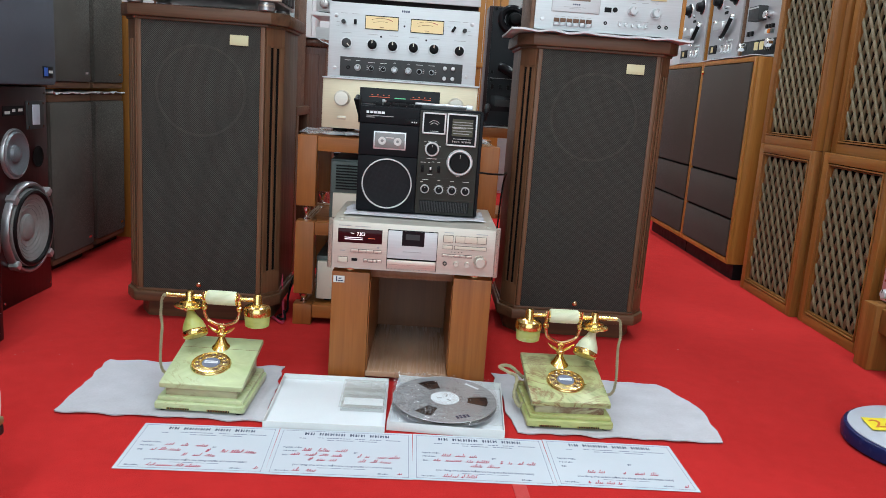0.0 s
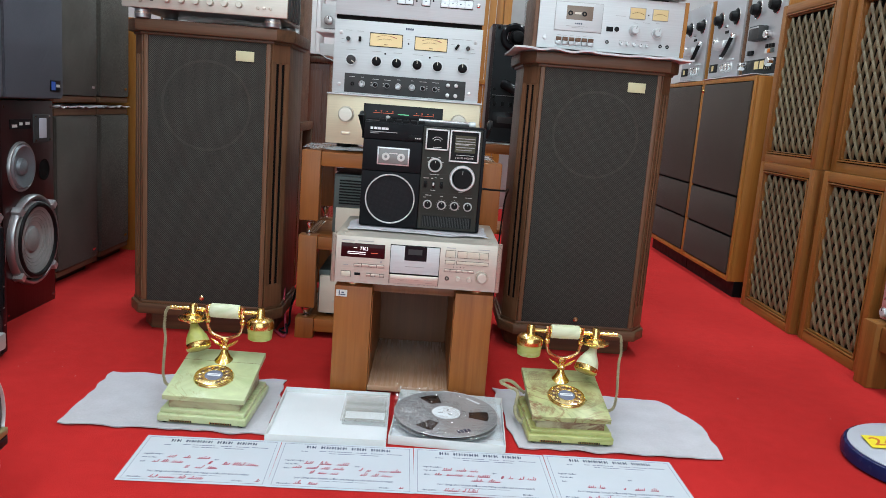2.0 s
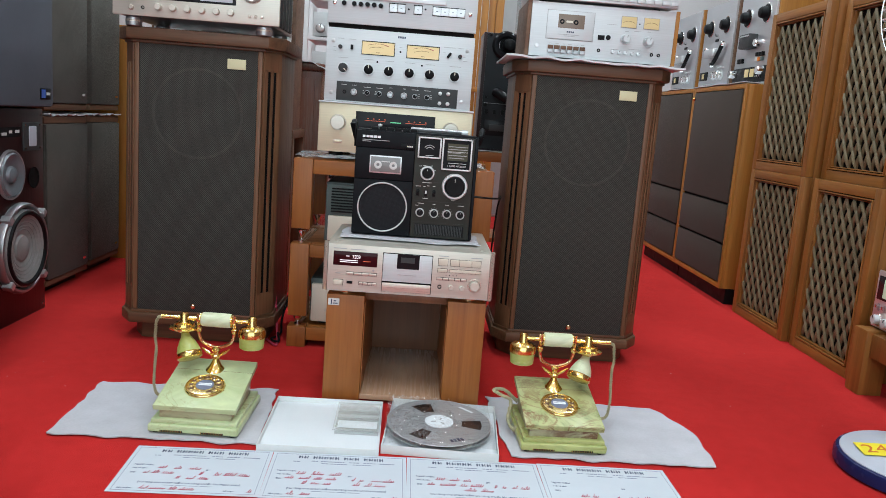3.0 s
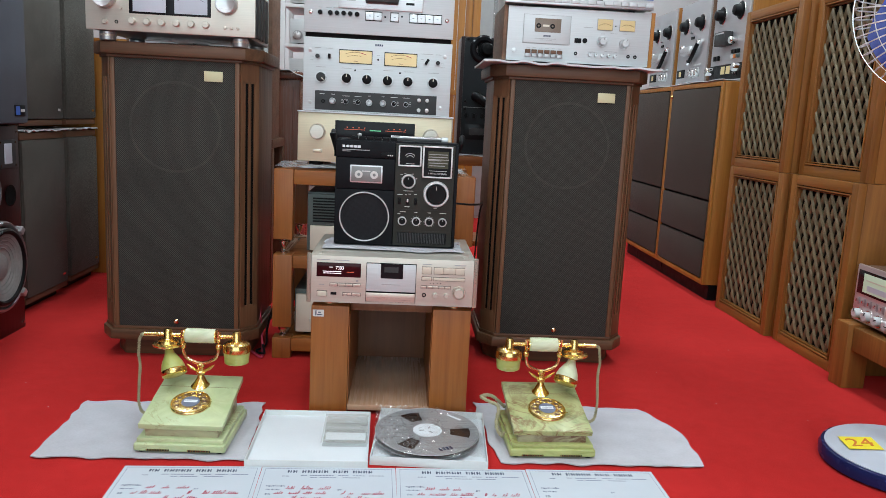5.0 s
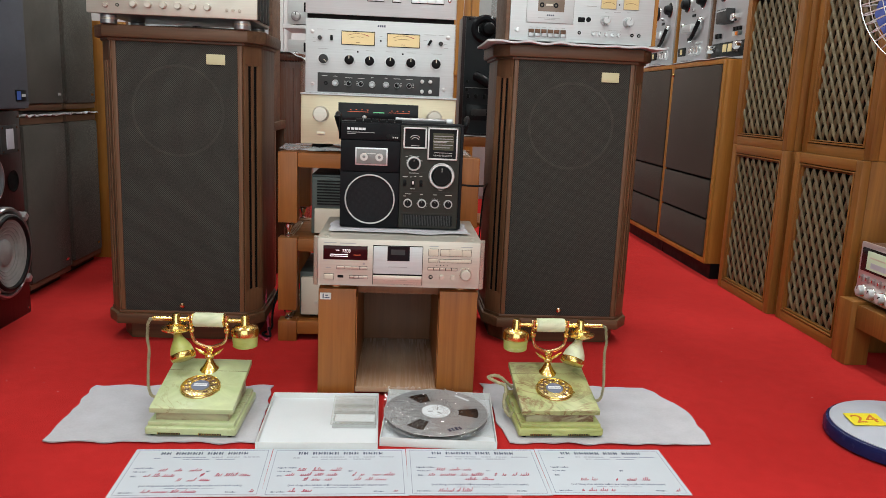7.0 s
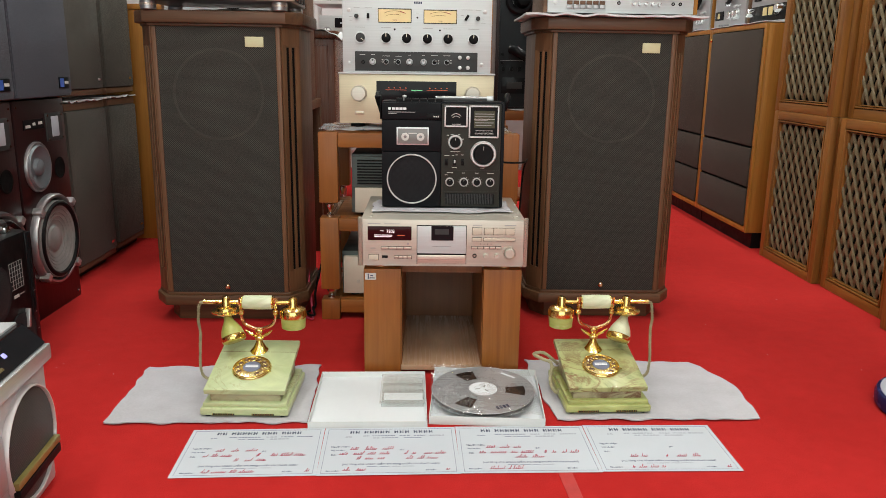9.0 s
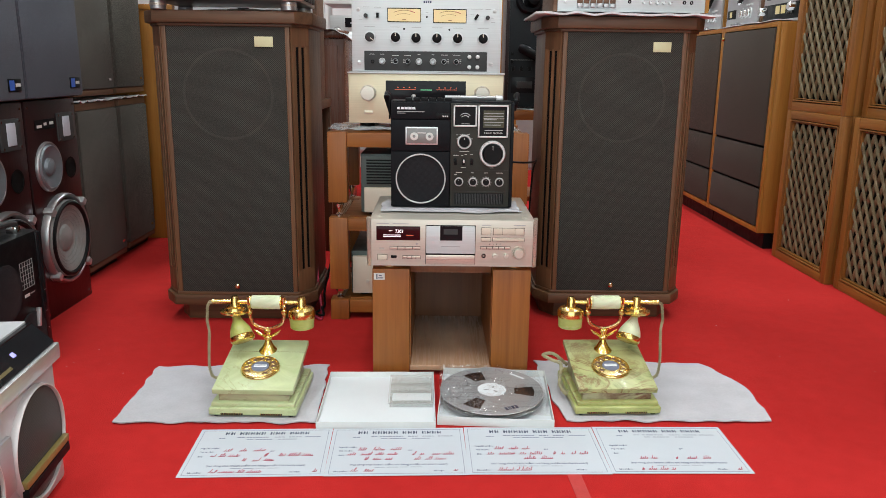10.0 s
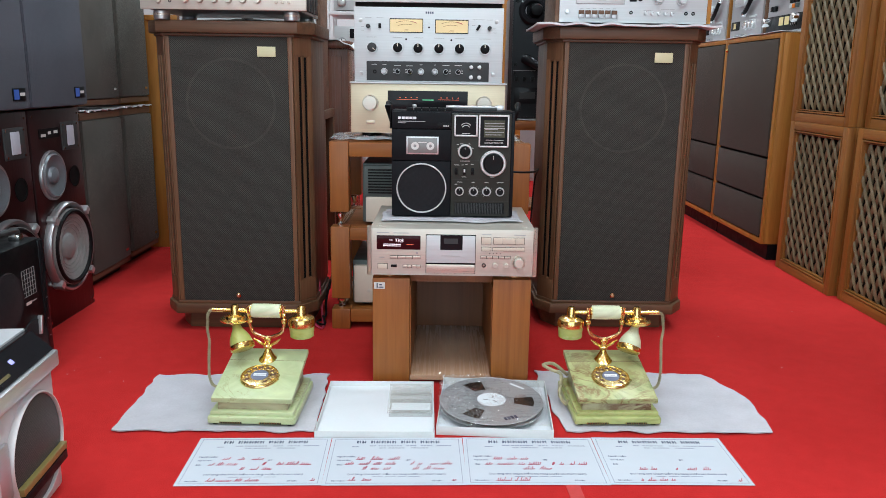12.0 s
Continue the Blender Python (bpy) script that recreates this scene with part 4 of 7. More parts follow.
# ---------- three-tier rack ----------
def rack():
    t = thing("equipment_rack", pose(0, 0, 0), "three-tier cherry wood equipment rack on steel spikes", "rack")
    x0, x1, y0, y1, p = -0.388, 0.243, 2.315, 2.74, 0.060
    for zb, zt, zr in ((0.390, 0.613, 0.565), (0.104, 0.341, 0.297), (0.0, 0.068, 0.022)):
        for xa in (x0, x1 - p):
            for ya in (y0, y1 - p):
                bx("post", "cherry", t, xa, xa + p, ya, ya + p, zb, zt, 0.003)
        for ya in (y0 + 0.008, y1 - 0.036):
            bx("rail", "cherry_h", t, x0 + p, x1 - p, ya, ya + 0.028, zr, zt - 0.003, 0.003)
        for xa in (x0 + 0.012, x1 - 0.040):
            bx("side_rail", "cherry_in", t, xa, xa + 0.028, y0 + p, y1 - p, zr, zt - 0.003, 0.002)
        bx("shelf", "cherry_h", t, x0 + 0.041, x1 - 0.041, y0 + 0.037, y1 - 0.037, zt - 0.022, zt - 0.003, 0.001)
    for zb, zt in ((0.341, 0.390), (0.068, 0.104)):
        for xa in (x0 + p / 2, x1 - p / 2):
            for ya in (y0 + p / 2, y1 - p / 2):
                h = zt - zb
                part("spike", lathe(bmesh.new(), [(0.012, 0), (0.012, h * 0.1), (0.002, h * 0.16), (0.015, h * 0.72), (0.015, h * 0.86), (0.007, h * 0.9), (0.007, h)], (xa, ya, zb), "z", 20), "chrome", t)


rack()

# ---------- components stacked on the rack ----------
def rack_amplifier():
    t = thing("amplifier", pose(-0.0815, 2.38, 0.613), "pale gold amplifier with dark meter window on the rack", "amplifier")
    bx("case", "gold_panel", t, -0.238, 0.238, 0.012, 0.34, 0.024, 0.174, 0.003)
    bx("front_panel", "gold_panel", t, -0.2445, 0.2445, 0.0, 0.0118, 0.024, 0.178, 0.003)
    for x in (-0.19, 0.19):
        for y in (0.05, 0.29):
            part("foot", cyl(bmesh.new(), (x, y, 0.0), 0.024, 0.024, "z", 20), "black", t)
    w = bx("meter_window", "blackgloss", t, -0.127, 0.126, -0.001, 0.002, 0.086, 0.157, 0.001, "black glass meter window")
    dashes(w, [(-0.098, -0.032, 0.130), (0.032, 0.098, 0.130)], "redlit", -0.0012, 0.0012)
    dashes(w, [(-0.09 + k * 0.018, -0.086 + k * 0.018, 0.136) for k in range(4)] + [(0.04 + k * 0.018, 0.044 + k * 0.018, 0.136) for k in range(4)], "redlit", -0.0012, 0.0025)
    dashes(w, [(-0.017, 0.018, 0.129)], "greenlit", -0.0012, 0.0028, "maker_mark")
    for x in (-0.182, 0.177):
        k = part("volume_knob", lathe(bmesh.new(), [(0.0225, 0), (0.0225, 0.02), (0.021, 0.023), (0, 0.024)], (x, 0, 0.118), "-y", 40), "champ", t)
        part("knob_ring", ring(bmesh.new(), (x, 0, 0.118), 0.0225, 0.0255, 0.005), "champ_d", k)
    f = bx("power_frame", "champ_d", t, -0.195, -0.168, -0.002, 0.001, 0.052, 0.063, 0.001)
    bx("power_button", "gold_panel", f, -0.1925, -0.1705, -0.004, -0.001, 0.0545, 0.0605, 0.001)


rack_amplifier()
cl = bmesh.new()
box(cl, -0.328, 0.166, 2.372, 2.70, 0.7912, 0.7962, 0.002)
for v in cl.verts:
    v.co.z += 0.0008 * math.sin(v.co.x * 40)
solid("cover_cloth", cl, "linen", "folded white cloth laid under a silver preamplifier", "cloth")


def plastic_sheet():
    b = bmesh.new()
    bmesh.ops.create_grid(b, x_segments=34, y_segments=16, size=0.5)
    for v in b.verts:
        p = Vector((v.co.x * 9, v.co.y * 6, 1.7))
        v.co = Vector((-0.09 + v.co.x * 0.60, 2.45 + v.co.y * 0.24, 0.6225 + 0.007 * noise.noise(p) + 0.004 * noise.noise(p * 3.1)))
    return solid("plastic_sheet", b, "wrap2", "crumpled clear plastic sheet lying on the rack top", "plastic sheet")


M["wrap2"] = clear("milky_wrap", (0.85, 0.88, 0.92), 0.15, 0.55)
plastic_sheet()


def preamp_panel():
    t = thing("preamplifier", pose(-0.081, 2.39, 0.7965), "silver tape preamplifier with two lit yellow meters", "preamplifier")
    bx("case", "black", t, -0.222, 0.222, 0.006, 0.30, 0.0, 0.222, 0.003)
    bx("front_panel", "silver", t, -0.233, 0.233, 0.0, 0.0058, 0.0, 0.227, 0.002)

    def X(c):
        return (c - 592) * 0.000586

    def Z(c, x):
        return (425 + (x - 195) * 0.02 - c) * 0.000562
    for cx, cz in ((230, 93), (952, 108), (232, 377), (940, 393)):
        sc = part("screw", lathe(bmesh.new(), [(0.0062, 0), (0.006, 0.002), (0.004, 0.0032), (0, 0.0034)], (X(cx), 0, Z(cz, cx)), "-y", 18), "satin", t)
        bx("screw_slot", "grey_metal", sc, X(cx) - 0.004, X(cx) + 0.004, -0.0037, -0.0030, Z(cz, cx) - 0.0006, Z(cz, cx) + 0.0006)
    for cx0, cx1, cz0, cz1 in ((384, 562, 85, 164), (626, 803, 93, 171)):
        x0, x1, z1, z0 = X(cx0), X(cx1), Z(cz0, cx0), Z(cz1, cx1)
        f = bx("meter_bezel", "black", t, x0, x1, -0.003, 0.001, z0, z1, 0.001)
        me = bx("meter_face", "meter", f, x0 + 0.002, x1 - 0.002, -0.0036, -0.0028, z0 + 0.002, z1 - 0.003, 0, "lit yellow meter face")
        b = bmesh.new()
        xm, zm = (x0 + x1) / 2, z0 - 0.045
        tube(b, [(xm + 0.082 * math.sin(a), -0.0037, zm + 0.080 * math.cos(a)) for a in np.linspace(-0.40, 0.40, 12)], 0.0006, 5)
        tube(b, [(xm + 0.072 * math.sin(a), -0.0037, zm + 0.070 * math.cos(a)) for a in np.linspace(-0.40, 0.25, 10)], 0.0005, 5)
        box(b, xm - 0.006, xm + 0.006, -0.0041, -0.0034, z0 + 0.007, z0 + 0.0085)
        part("meter_scale", b, "scaleink", me)
        b = bmesh.new()
        tube(b, [(xm + 0.082 * math.sin(a), -0.0039, zm + 0.080 * math.cos(a)) for a in np.linspace(0.2, 0.42, 6)], 0.001, 5)
        part("red_zone", b, "inkred", me)
    for cx, cz in ((427, 243), (536, 247), (647, 250), (757, 252), (893, 255)):
        knob(t, X(cx), Z(cz, cx), 0.0142, 0.016, "black", 0, "silver2", "cream", 0)
    knob(t, X(290), Z(240, 290), 0.0142, 0.016, "charcoal", 0, "silver2", "cream", 130)
    for cx, cz in ((270, 126), (915, 143)):
        knob(t, X(cx), Z(cz, cx), 0.0065, 0.012, "charcoal", 0, None, None)
    b1 = bx("switch", "black", t, X(332) - 0.004, X(332) + 0.004, -0.008, 0.001, Z(138, 332), Z(112, 332), 0.001)
    part("lever", box(bmesh.new(), -0.004, 0.004, -0.009, 0.001, -0.009, 0.009, 0.001), "black", t, "", pose(X(856), 0, Z(139, 856), 0, 32, 0))
    for cx, cz in ((593, 136), (472, 198), (713, 205)):
        part("screw_hole", cyl(bmesh.new(), (X(cx), 0, Z(cz, cx)), 0.003, 0.0008, "-y", 14), "dark", t)
    s = bx("lower_strip", "charcoal", t, X(260), X(917), -0.002, 0.001, 0.004, 0.0635, 0.001, "dark grey control strip")
    part("phones_jack", ring(bmesh.new(), (X(304), -0.002, Z(372, 304)), 0.003, 0.006, 0.002, "-y", 18), "black", s)
    for cx in (355, 552, 627):
        knob(s, X(cx), 0.0325, 0.0078, 0.012, "grey_metal", -0.002, "satin", "black")
    for cx in (427, 492, 686, 752):
        knob(s, X(cx), 0.0325, 0.0065, 0.011, "black", -0.002, "grey_metal", "print", 45)
    for cx, dz in ((822, 0.048), (866, 0.048), (822, 0.017), (866, 0.017)):
        part("terminal", lathe(bmesh.new(), [(0.0062, 0), (0.0062, 0.003), (0.0045, 0.004), (0.0045, 0.010), (0, 0.011)], (X(cx), -0.002, dz), "-y", 16), "satin", s)
    runs = [(X(c) - 0.011, X(c) + 0.011, 0.050) for c in (427, 492)] + [(X(c) - 0.011, X(c) + 0.011, 0.053) for c in (686, 752)] + [(X(285), X(315), 0.0535), (X(346), X(366), 0.0535), (X(545), X(560), 0.0535), (X(620), X(634), 0.0535)]
    runs += [(X(c) - 0.014, X(c) - 0.0095, z) for c in (427, 492) for z in (0.029, 0.034, 0.039)] + [(X(c) + 0.0105, X(c) + 0.015, z) for c in (686, 752) for z in (0.029, 0.034, 0.039)]
    dashes(s, runs, "print", -0.0022, 0.0014)
    up = [(X(a), X(c), Z(z, a)) for a, c, z in ((255, 288, 80), (314, 352, 82), (825, 888, 96), (903, 932, 98), (262, 316, 184), (400, 452, 187), (514, 562, 190), (622, 676, 193), (732, 784, 196), (862, 924, 199), (586, 601, 112), (232, 248, 128), (232, 248, 148), (932, 946, 145), (932, 956, 167), (822, 840, 126))]
    dashes(t, up, "greyprint", -0.0003, 0.0013)
    dashes(t, [(X(575) + k * 0.0066, X(575) + k * 0.0066 + 0.0046, Z(57, 595)) for k in range(4)], "ink", -0.0003, 0.0062, "maker_mark")


M["scaleink"] = plain("scale_ink", (0.22, 0.10, 0.03), 0.6)
preamp_panel()


def rack_recorder():
    t = thing("tape_recorder", pose(-0.081, 2.385, 1.0238), "large silver reel tape recorder stacked on a preamplifier", "tape recorder")
    bx("base", "dark", t, -0.228, 0.228, 0.006, 0.26, 0.0, 0.032)
    bx("case", "black", t, -0.225, 0.225, 0.008, 0.26, 0.031, 0.46, 0.003)
    bx("front_panel", "silver", t, -0.233, 0.233, 0.0, 0.0078, 0.013, 0.46, 0.002)

    def X(c):
        return (c - 547) * 0.000579

    def Z(c, x):
        return 0.030 + (150 + (x - 145) * 0.077 - c) * 0.00057
    for cx, cz in ((180, 77), (912, 140)):
        part("screw", lathe(bmesh.new(), [(0.0062, 0), (0.006, 0.002), (0.004, 0.0032), (0, 0.0034)], (X(cx), 0, Z(cz, cx)), "-y", 18), "chrome", t)
    for cx, cz in ((231, 80), (285, 84), (320, 87), (356, 89), (391, 92), (427, 96)):
        knob(t, X(cx), Z(cz, cx), 0.0068, 0.012, "black", 0, "grey_metal", None)
    for x0, x1, n in ((472, 562, 2), (605, 652, 1), (707, 883, 4)):
        f = bx("button_frame", "black", t, X(x0), X(x1), -0.002, 0.001, Z(128, 472) - 0.001, Z(80, 472) + 0.001, 0.0006)
        w = (X(x1) - X(x0) - 0.002) / n
        for k in range(n):
            bx("button", "silver2", f, X(x0) + 0.0014 + k * w, X(x0) + 0.0008 + (k + 1) * w, -0.004, -0.001, Z(126, 472), Z(83, 472), 0.001)
            bx("button_print", "ink", f, X(x0) + 0.001 + (k + 0.38) * w, X(x0) + 0.001 + (k + 0.62) * w, -0.0045, -0.0038, Z(106, 472), Z(103, 472))
    for cx in (578, 668):
        part("lamp", cyl(bmesh.new(), (X(cx), 0, Z(110, cx - 40)), 0.003, 0.001, "-y", 12), "black", t)
    pl = bx("head_plate", "silver2", t, X(328), X(780), -0.005, 0.001, Z(60, 328), Z(60, 328) + 0.13, 0.003)
    hb = prism(bmesh.new(), [(-0.066, 0.0), (0.066, 0.0), (0.066, 0.10), (-0.066, 0.10)], 0.0, 0.05, 0.004)
    for v in hb.verts:
        if v.co.y < 0.02:
            v.co.x *= 0.76
    part("head_cover", hb, "charcoal", pl, "", Matrix.Translation((X(560), -0.004, Z(46, 545))) @ FRONT)
    bx("tape_counter", "black", pl, X(688), X(733), -0.007, -0.004, Z(55, 700), Z(43, 700))
    bx("plate_mark", "greyprint", pl, X(370), X(418), -0.0062, -0.0045, Z(24, 390), Z(18, 390))
    for x in (-0.12, 0.12):
        r = part("reel_hub", lathe(bmesh.new(), [(0.10, 0), (0.10, 0.003), (0.035, 0.004), (0.035, 0.02), (0.02, 0.024), (0, 0.024)], (x, -0.004, 0.345), "-y", 40), "silver2", t)
    part("tension_roller", lathe(bmesh.new(), [(0.009, 0), (0.009, 0.014), (0.006, 0.018), (0, 0.018)], (X(803), 0, Z(0, 803)), "-y", 18), "chrome", t)
    runs = [(X(a), X(c), Z(z, a)) for a, c, z in ((220, 243, 52), (262, 292, 55), (300, 340, 58), (345, 420, 63))]
    dashes(t, runs, "greyprint", -0.0003, 0.0014)


rack_recorder()


def shelf_amp(x0, x1, z0, z1, low, label, m):
    t = thing("amplifier", m, label, "amplifier")
    bx("case", "teal", t, x0, x1, 0.02, 0.33, z0, z1, 0.004)
    bx("front_panel", "cream", t, x0 + low[0], x1, 0.0, 0.0198, z0 + 0.004, z0 + low[1], 0.003)
    if low[2]:
        v = bx("vent", "teal", t, x0 + 0.004, x1, 0.004, 0.0198, z0 + low[1] + 0.001, z1 - 0.006, 0.002)
        for k in range(9):
            bx("vent_slat", "black", v, x0 + 0.02, x1 - 0.01, 0.0005, 0.006, z0 + low[1] + 0.012 + k * 0.0092, z0 + low[1] + 0.0165 + k * 0.0092)
    part("button", cyl(bmesh.new(), (x0 + 0.055, 0.0, z0 + low[1] * 0.35), 0.006, 0.004, "-y", 14), "champ", t)
    for x in (x0 + 0.04, x1 - 0.04):
        for y in (0.05, 0.28):
            part("foot", cyl(bmesh.new(), (x, y, z0 - 0.010), 0.016, 0.010, "z", 16), "black", t)


shelf_amp(-0.29, 0.13, 0.010, 0.202, (0.012, 0.085, True), "grey-green amplifier with a cream panel on the middle shelf", pose(0, 2.355, 0.338))
shelf_amp(-0.325, 0.12, 0.010, 0.155, (0.006, 0.130, False), "cream-fronted amplifier on the lowest shelf of the rack", pose(0, 2.355, 0.065))


# ---------- amplifier and cassette decks on the tall speakers ----------
def champagne_amp():
    t = thing("amplifier", pose(-0.676, 2.235, 0.968), "champagne amplifier with twin meters on a tall loudspeaker", "amplifier")
    bx("case", "grey_metal", t, -0.222, 0.222, 0.012, 0.33, 0.027, 0.175, 0.004)
    for s in (-1, 1):
        for k in range(5):
            bx("cooling_fin", "charcoal", t, min(s * 0.2222, s * 0.230), max(s * 0.2222, s * 0.230), 0.05 + k * 0.05, 0.082 + k * 0.05, 0.035, 0.165, 0.003)
    bx("front_panel", "champ", t, -0.242, 0.242, 0.0, 0.0118, 0.027, 0.185, 0.004)
    for x in (-0.192, 0.192):
        for y in (0.035, 0.29):
            ft = part("foot", lathe(bmesh.new(), [(0.021, 0), (0.023, 0.002), (0.023, 0.024), (0.020, 0.027)], (x, y, 0), "z", 28), "grey_metal", t)
            part("foot_ring", ring(bmesh.new(), (x, y, 0.012), 0.0225, 0.0242, 0.006, "z", 28), "champ_d", ft)
    w = bx("meter_window", "blackgloss", t, -0.118, 0.115, -0.0015, 0.002, 0.077, 0.165, 0.002, "black meter window")
    for x0, x1 in ((-0.107, -0.013), (0.011, 0.105)):
        f = bx("meter_face", "greytop", w, x0, x1, -0.0026, -0.001, 0.083, 0.158, 0.001)
        b = bmesh.new()
        xm = (x0 + x1) / 2
        tube(b, [(xm + 0.06 * math.sin(a), -0.0027, 0.078 + 0.052 * math.cos(a)) for a in np.linspace(-0.7, 0.7, 10)], 0.0006, 5)
        part("meter_scale", b, "ink", f)
    for x, r in ((-0.185, 0.0295), (0.160, 0.0295)):
        k = part("large_knob", lathe(bmesh.new(), [(r, 0), (r, 0.022), (r * 0.93, 0.026), (r * 0.85, 0.0245), (0, 0.024)], (x, 0, 0.118), "-y", 48), "silver2", t)
        part("knob_ring", ring(bmesh.new(), (x, 0, 0.118), r, r + 0.003, 0.004), "champ_d", k)
    for k in range(6):
        knob(t, -0.108 + k * 0.0418, 0.0555, 0.0098, 0.014, "champ", 0, None, None)
    part("power_button", lathe(bmesh.new(), [(0.008, 0), (0.008, 0.003), (0.006, 0.006), (0, 0.006)], (-0.187, 0, 0.0505), "-y", 20), "champ_d", t)
    part("phones_jack", ring(bmesh.new(), (-0.154, 0, 0.0515), 0.0028, 0.005, 0.002, "-y", 16), "black", t)
    part("lamp", cyl(bmesh.new(), (-0.1415, 0, 0.092), 0.005, 0.005, "-y", 14), "champ_d", t)
    for k in range(3):
        part("small_button", cyl(bmesh.new(), (0.155 + k * 0.0185, 0, 0.0505), 0.0045, 0.006, "-y", 14, None, 0.001), "champ_d", t)


champagne_amp()
pa = bmesh.new()
bmesh.ops.create_grid(pa, x_segments=12, y_segments=4, size=0.5)
for v in pa.verts:
    v.co = Vector((-0.62 + v.co.x * 0.22, 2.36 + v.co.y * 0.17, 0.970 + 0.006 * abs(noise.noise(v.co * 4))))
solid("wrapping_paper", pa, "linen", "creased pale paper lying under the amplifier", "paper")


def drape(name, x0, x1, y0, y1, z, amp, seed, label, droop=0.0, material="linen", thick=0.003):
    """A thin cloth or foam sheet lying on a top, with a wavy front edge."""
    b = bmesh.new()
    nx, ny = 48, 10
    g = [[None] * (ny + 1) for _ in range(nx + 1)]
    for i in range(nx + 1):
        for j in range(ny + 1):
            u, w = i / nx, j / ny
            k = noise.noise(Vector((u * 7, seed, 0.3)))
            e = (1 - w) ** 3
            g[i][j] = b.verts.new((x0 + (x1 - x0) * u, y0 + (y1 - y0) * w + 0.012 * k * e, z + e * (amp * noise.noise(Vector((u * 11, seed, 5))) + abs(amp) * 0.4 - droop * abs(2 * u - 1) ** 4)))
    for i in range(nx):
        for j in range(ny):
            b.faces.new((g[i][j], g[i + 1][j], g[i + 1][j + 1], g[i][j + 1]))
    r = bmesh.ops.extrude_face_region(b, geom=list(b.faces))
    for q in r["geom"]:
        if isinstance(q, bmesh.types.BMVert):
            q.co.z += thick
    return solid(name, b, material, label, "cloth")


drape("cover_cloth", 0.245, 0.800, 2.292, 2.62, 0.9685, 0.006, 2.2, "white foam cloth with wavy edge under a cassette deck", 0.0, "linen", 0.006)


def silver_cassette_deck():
    t = thing("cassette_deck", pose(0.5425, 2.345, 0.976), "silver cassette deck with piano keys on a white cloth", "cassette deck")
    bx("case", "grey_metal", t, -0.222, 0.222, 0.006, 0.26, 0.006, 0.168, 0.002)
    bx("front_panel", "silver", t, -0.2255, 0.2235, 0.0, 0.0058, 0.006, 0.170, 0.002)
    bx("side_cheek", "amber", t, 0.224, 0.236, 0.0, 0.26, 0.006, 0.172, 0.002)
    bx("side_cheek", "oldwood", t, -0.238, -0.226, 0.002, 0.26, 0.006, 0.172, 0.002)

    def X(c):
        return -0.2255 + (c - 85) * 0.000588

    def Z(c, x):
        return 0.006 + (330 + (x - 85) * 0.072 - c) * 0.000592
    d0x, d1x, d1z, d0z = X(168), X(420), Z(97, 170), Z(245, 170)
    f = bx("door_groove", "greyprint", t, d0x, d1x, -0.0006, 0.001, d0z, d1z)
    d = bx("cassette_door", "silver", f, d0x + 0.0015, d1x - 0.0015, -0.003, 0.0, d0z + 0.0015, d1z - 0.0015, 0.001)
    wx0, wx1, wz1, wz0 = X(228), X(367), Z(120, 230), Z(190, 230)
    w = bx("door_window", "tape2", d, wx0, wx1, -0.0036, -0.0028, wz0, wz1, 0.001)
    for x in (X(248), X(322)):
        part("reel_hub", ring(bmesh.new(), (x, -0.0036, (wz0 + wz1) / 2 - 0.002), 0.003, 0.0075, 0.001, "-y", 20), "black", w)
    bx("window_glint", "cream", w, X(270), X(305), -0.0040, -0.0034, (wz0 + wz1) / 2 - 0.004, (wz0 + wz1) / 2 + 0.002)
    dashes(d, [(X(277) + k * 0.006, X(277) + k * 0.006 + 0.0042, Z(213, 293)) for k in range(4)], "ink", -0.0032, 0.0045, "maker_mark")
    dashes(d, [(X(230), X(345), Z(227, 290)), (X(262), X(322), Z(234, 290))], "greyprint", -0.0032, 0.0012)
    for k in range(6):
        cx = 185 + k * 34
        bx("piano_key", "grey_metal", t, X(cx), X(cx + 28), -0.010, 0.001, Z(316, 185), Z(297, 185), 0.001)
        bx("key_top", "oldwood", t, X(cx), X(cx + 28), -0.006, 0.001, Z(296, 185), Z(277, 185), 0.001)
    part("power_button", lathe(bmesh.new(), [(0.0062, 0), (0.0062, 0.006), (0, 0.007)], (X(125), 0, Z(280, 125)), "-y", 18), "silver2", t)
    for x0, x1 in ((560, 645), (680, 765)):
        m = bx("meter_bezel", "grey_metal", t, X(x0), X(x1), -0.002, 0.001, Z(187, 560), Z(128, 560), 0.001)
        fc = bx("meter_face", "meter_dim", m, X(x0) + 0.0018, X(x1) - 0.0018, -0.0028, -0.0015, Z(185, 560), Z(131, 560), 0, "pale yellow meter face")
        b = bmesh.new()
        xm = (X(x0) + X(x1)) / 2
        tube(b, [(xm + 0.028 * math.sin(a), -0.0030, Z(187, 560) - 0.002 + 0.022 * math.cos(a)) for a in np.linspace(-0.75, 0.75, 10)], 0.0005, 5)
        part("meter_scale", b, "scaleink", fc)
    for cx, cz in ((592, 247), (713, 261)):
        knob(t, X(cx), Z(cz, cx), 0.0125, 0.022, "silver", 0, "silver2", "greyprint", 20)
    for k in range(5):
        knob(t, X(531 + 34 * k), Z(313 + 3 * k, 531 + 34 * k), 0.0055, 0.008, "silver2", 0, None, "black", 15 * k)
    bx("tape_counter", "black", t, X(445), X(481), -0.002, 0.001, Z(250, 445), Z(226, 445), 0.001)
    part("counter_reset", cyl(bmesh.new(), (X(500), 0, Z(240, 500)), 0.0075, 0.003, "-y", 18), "black", t)
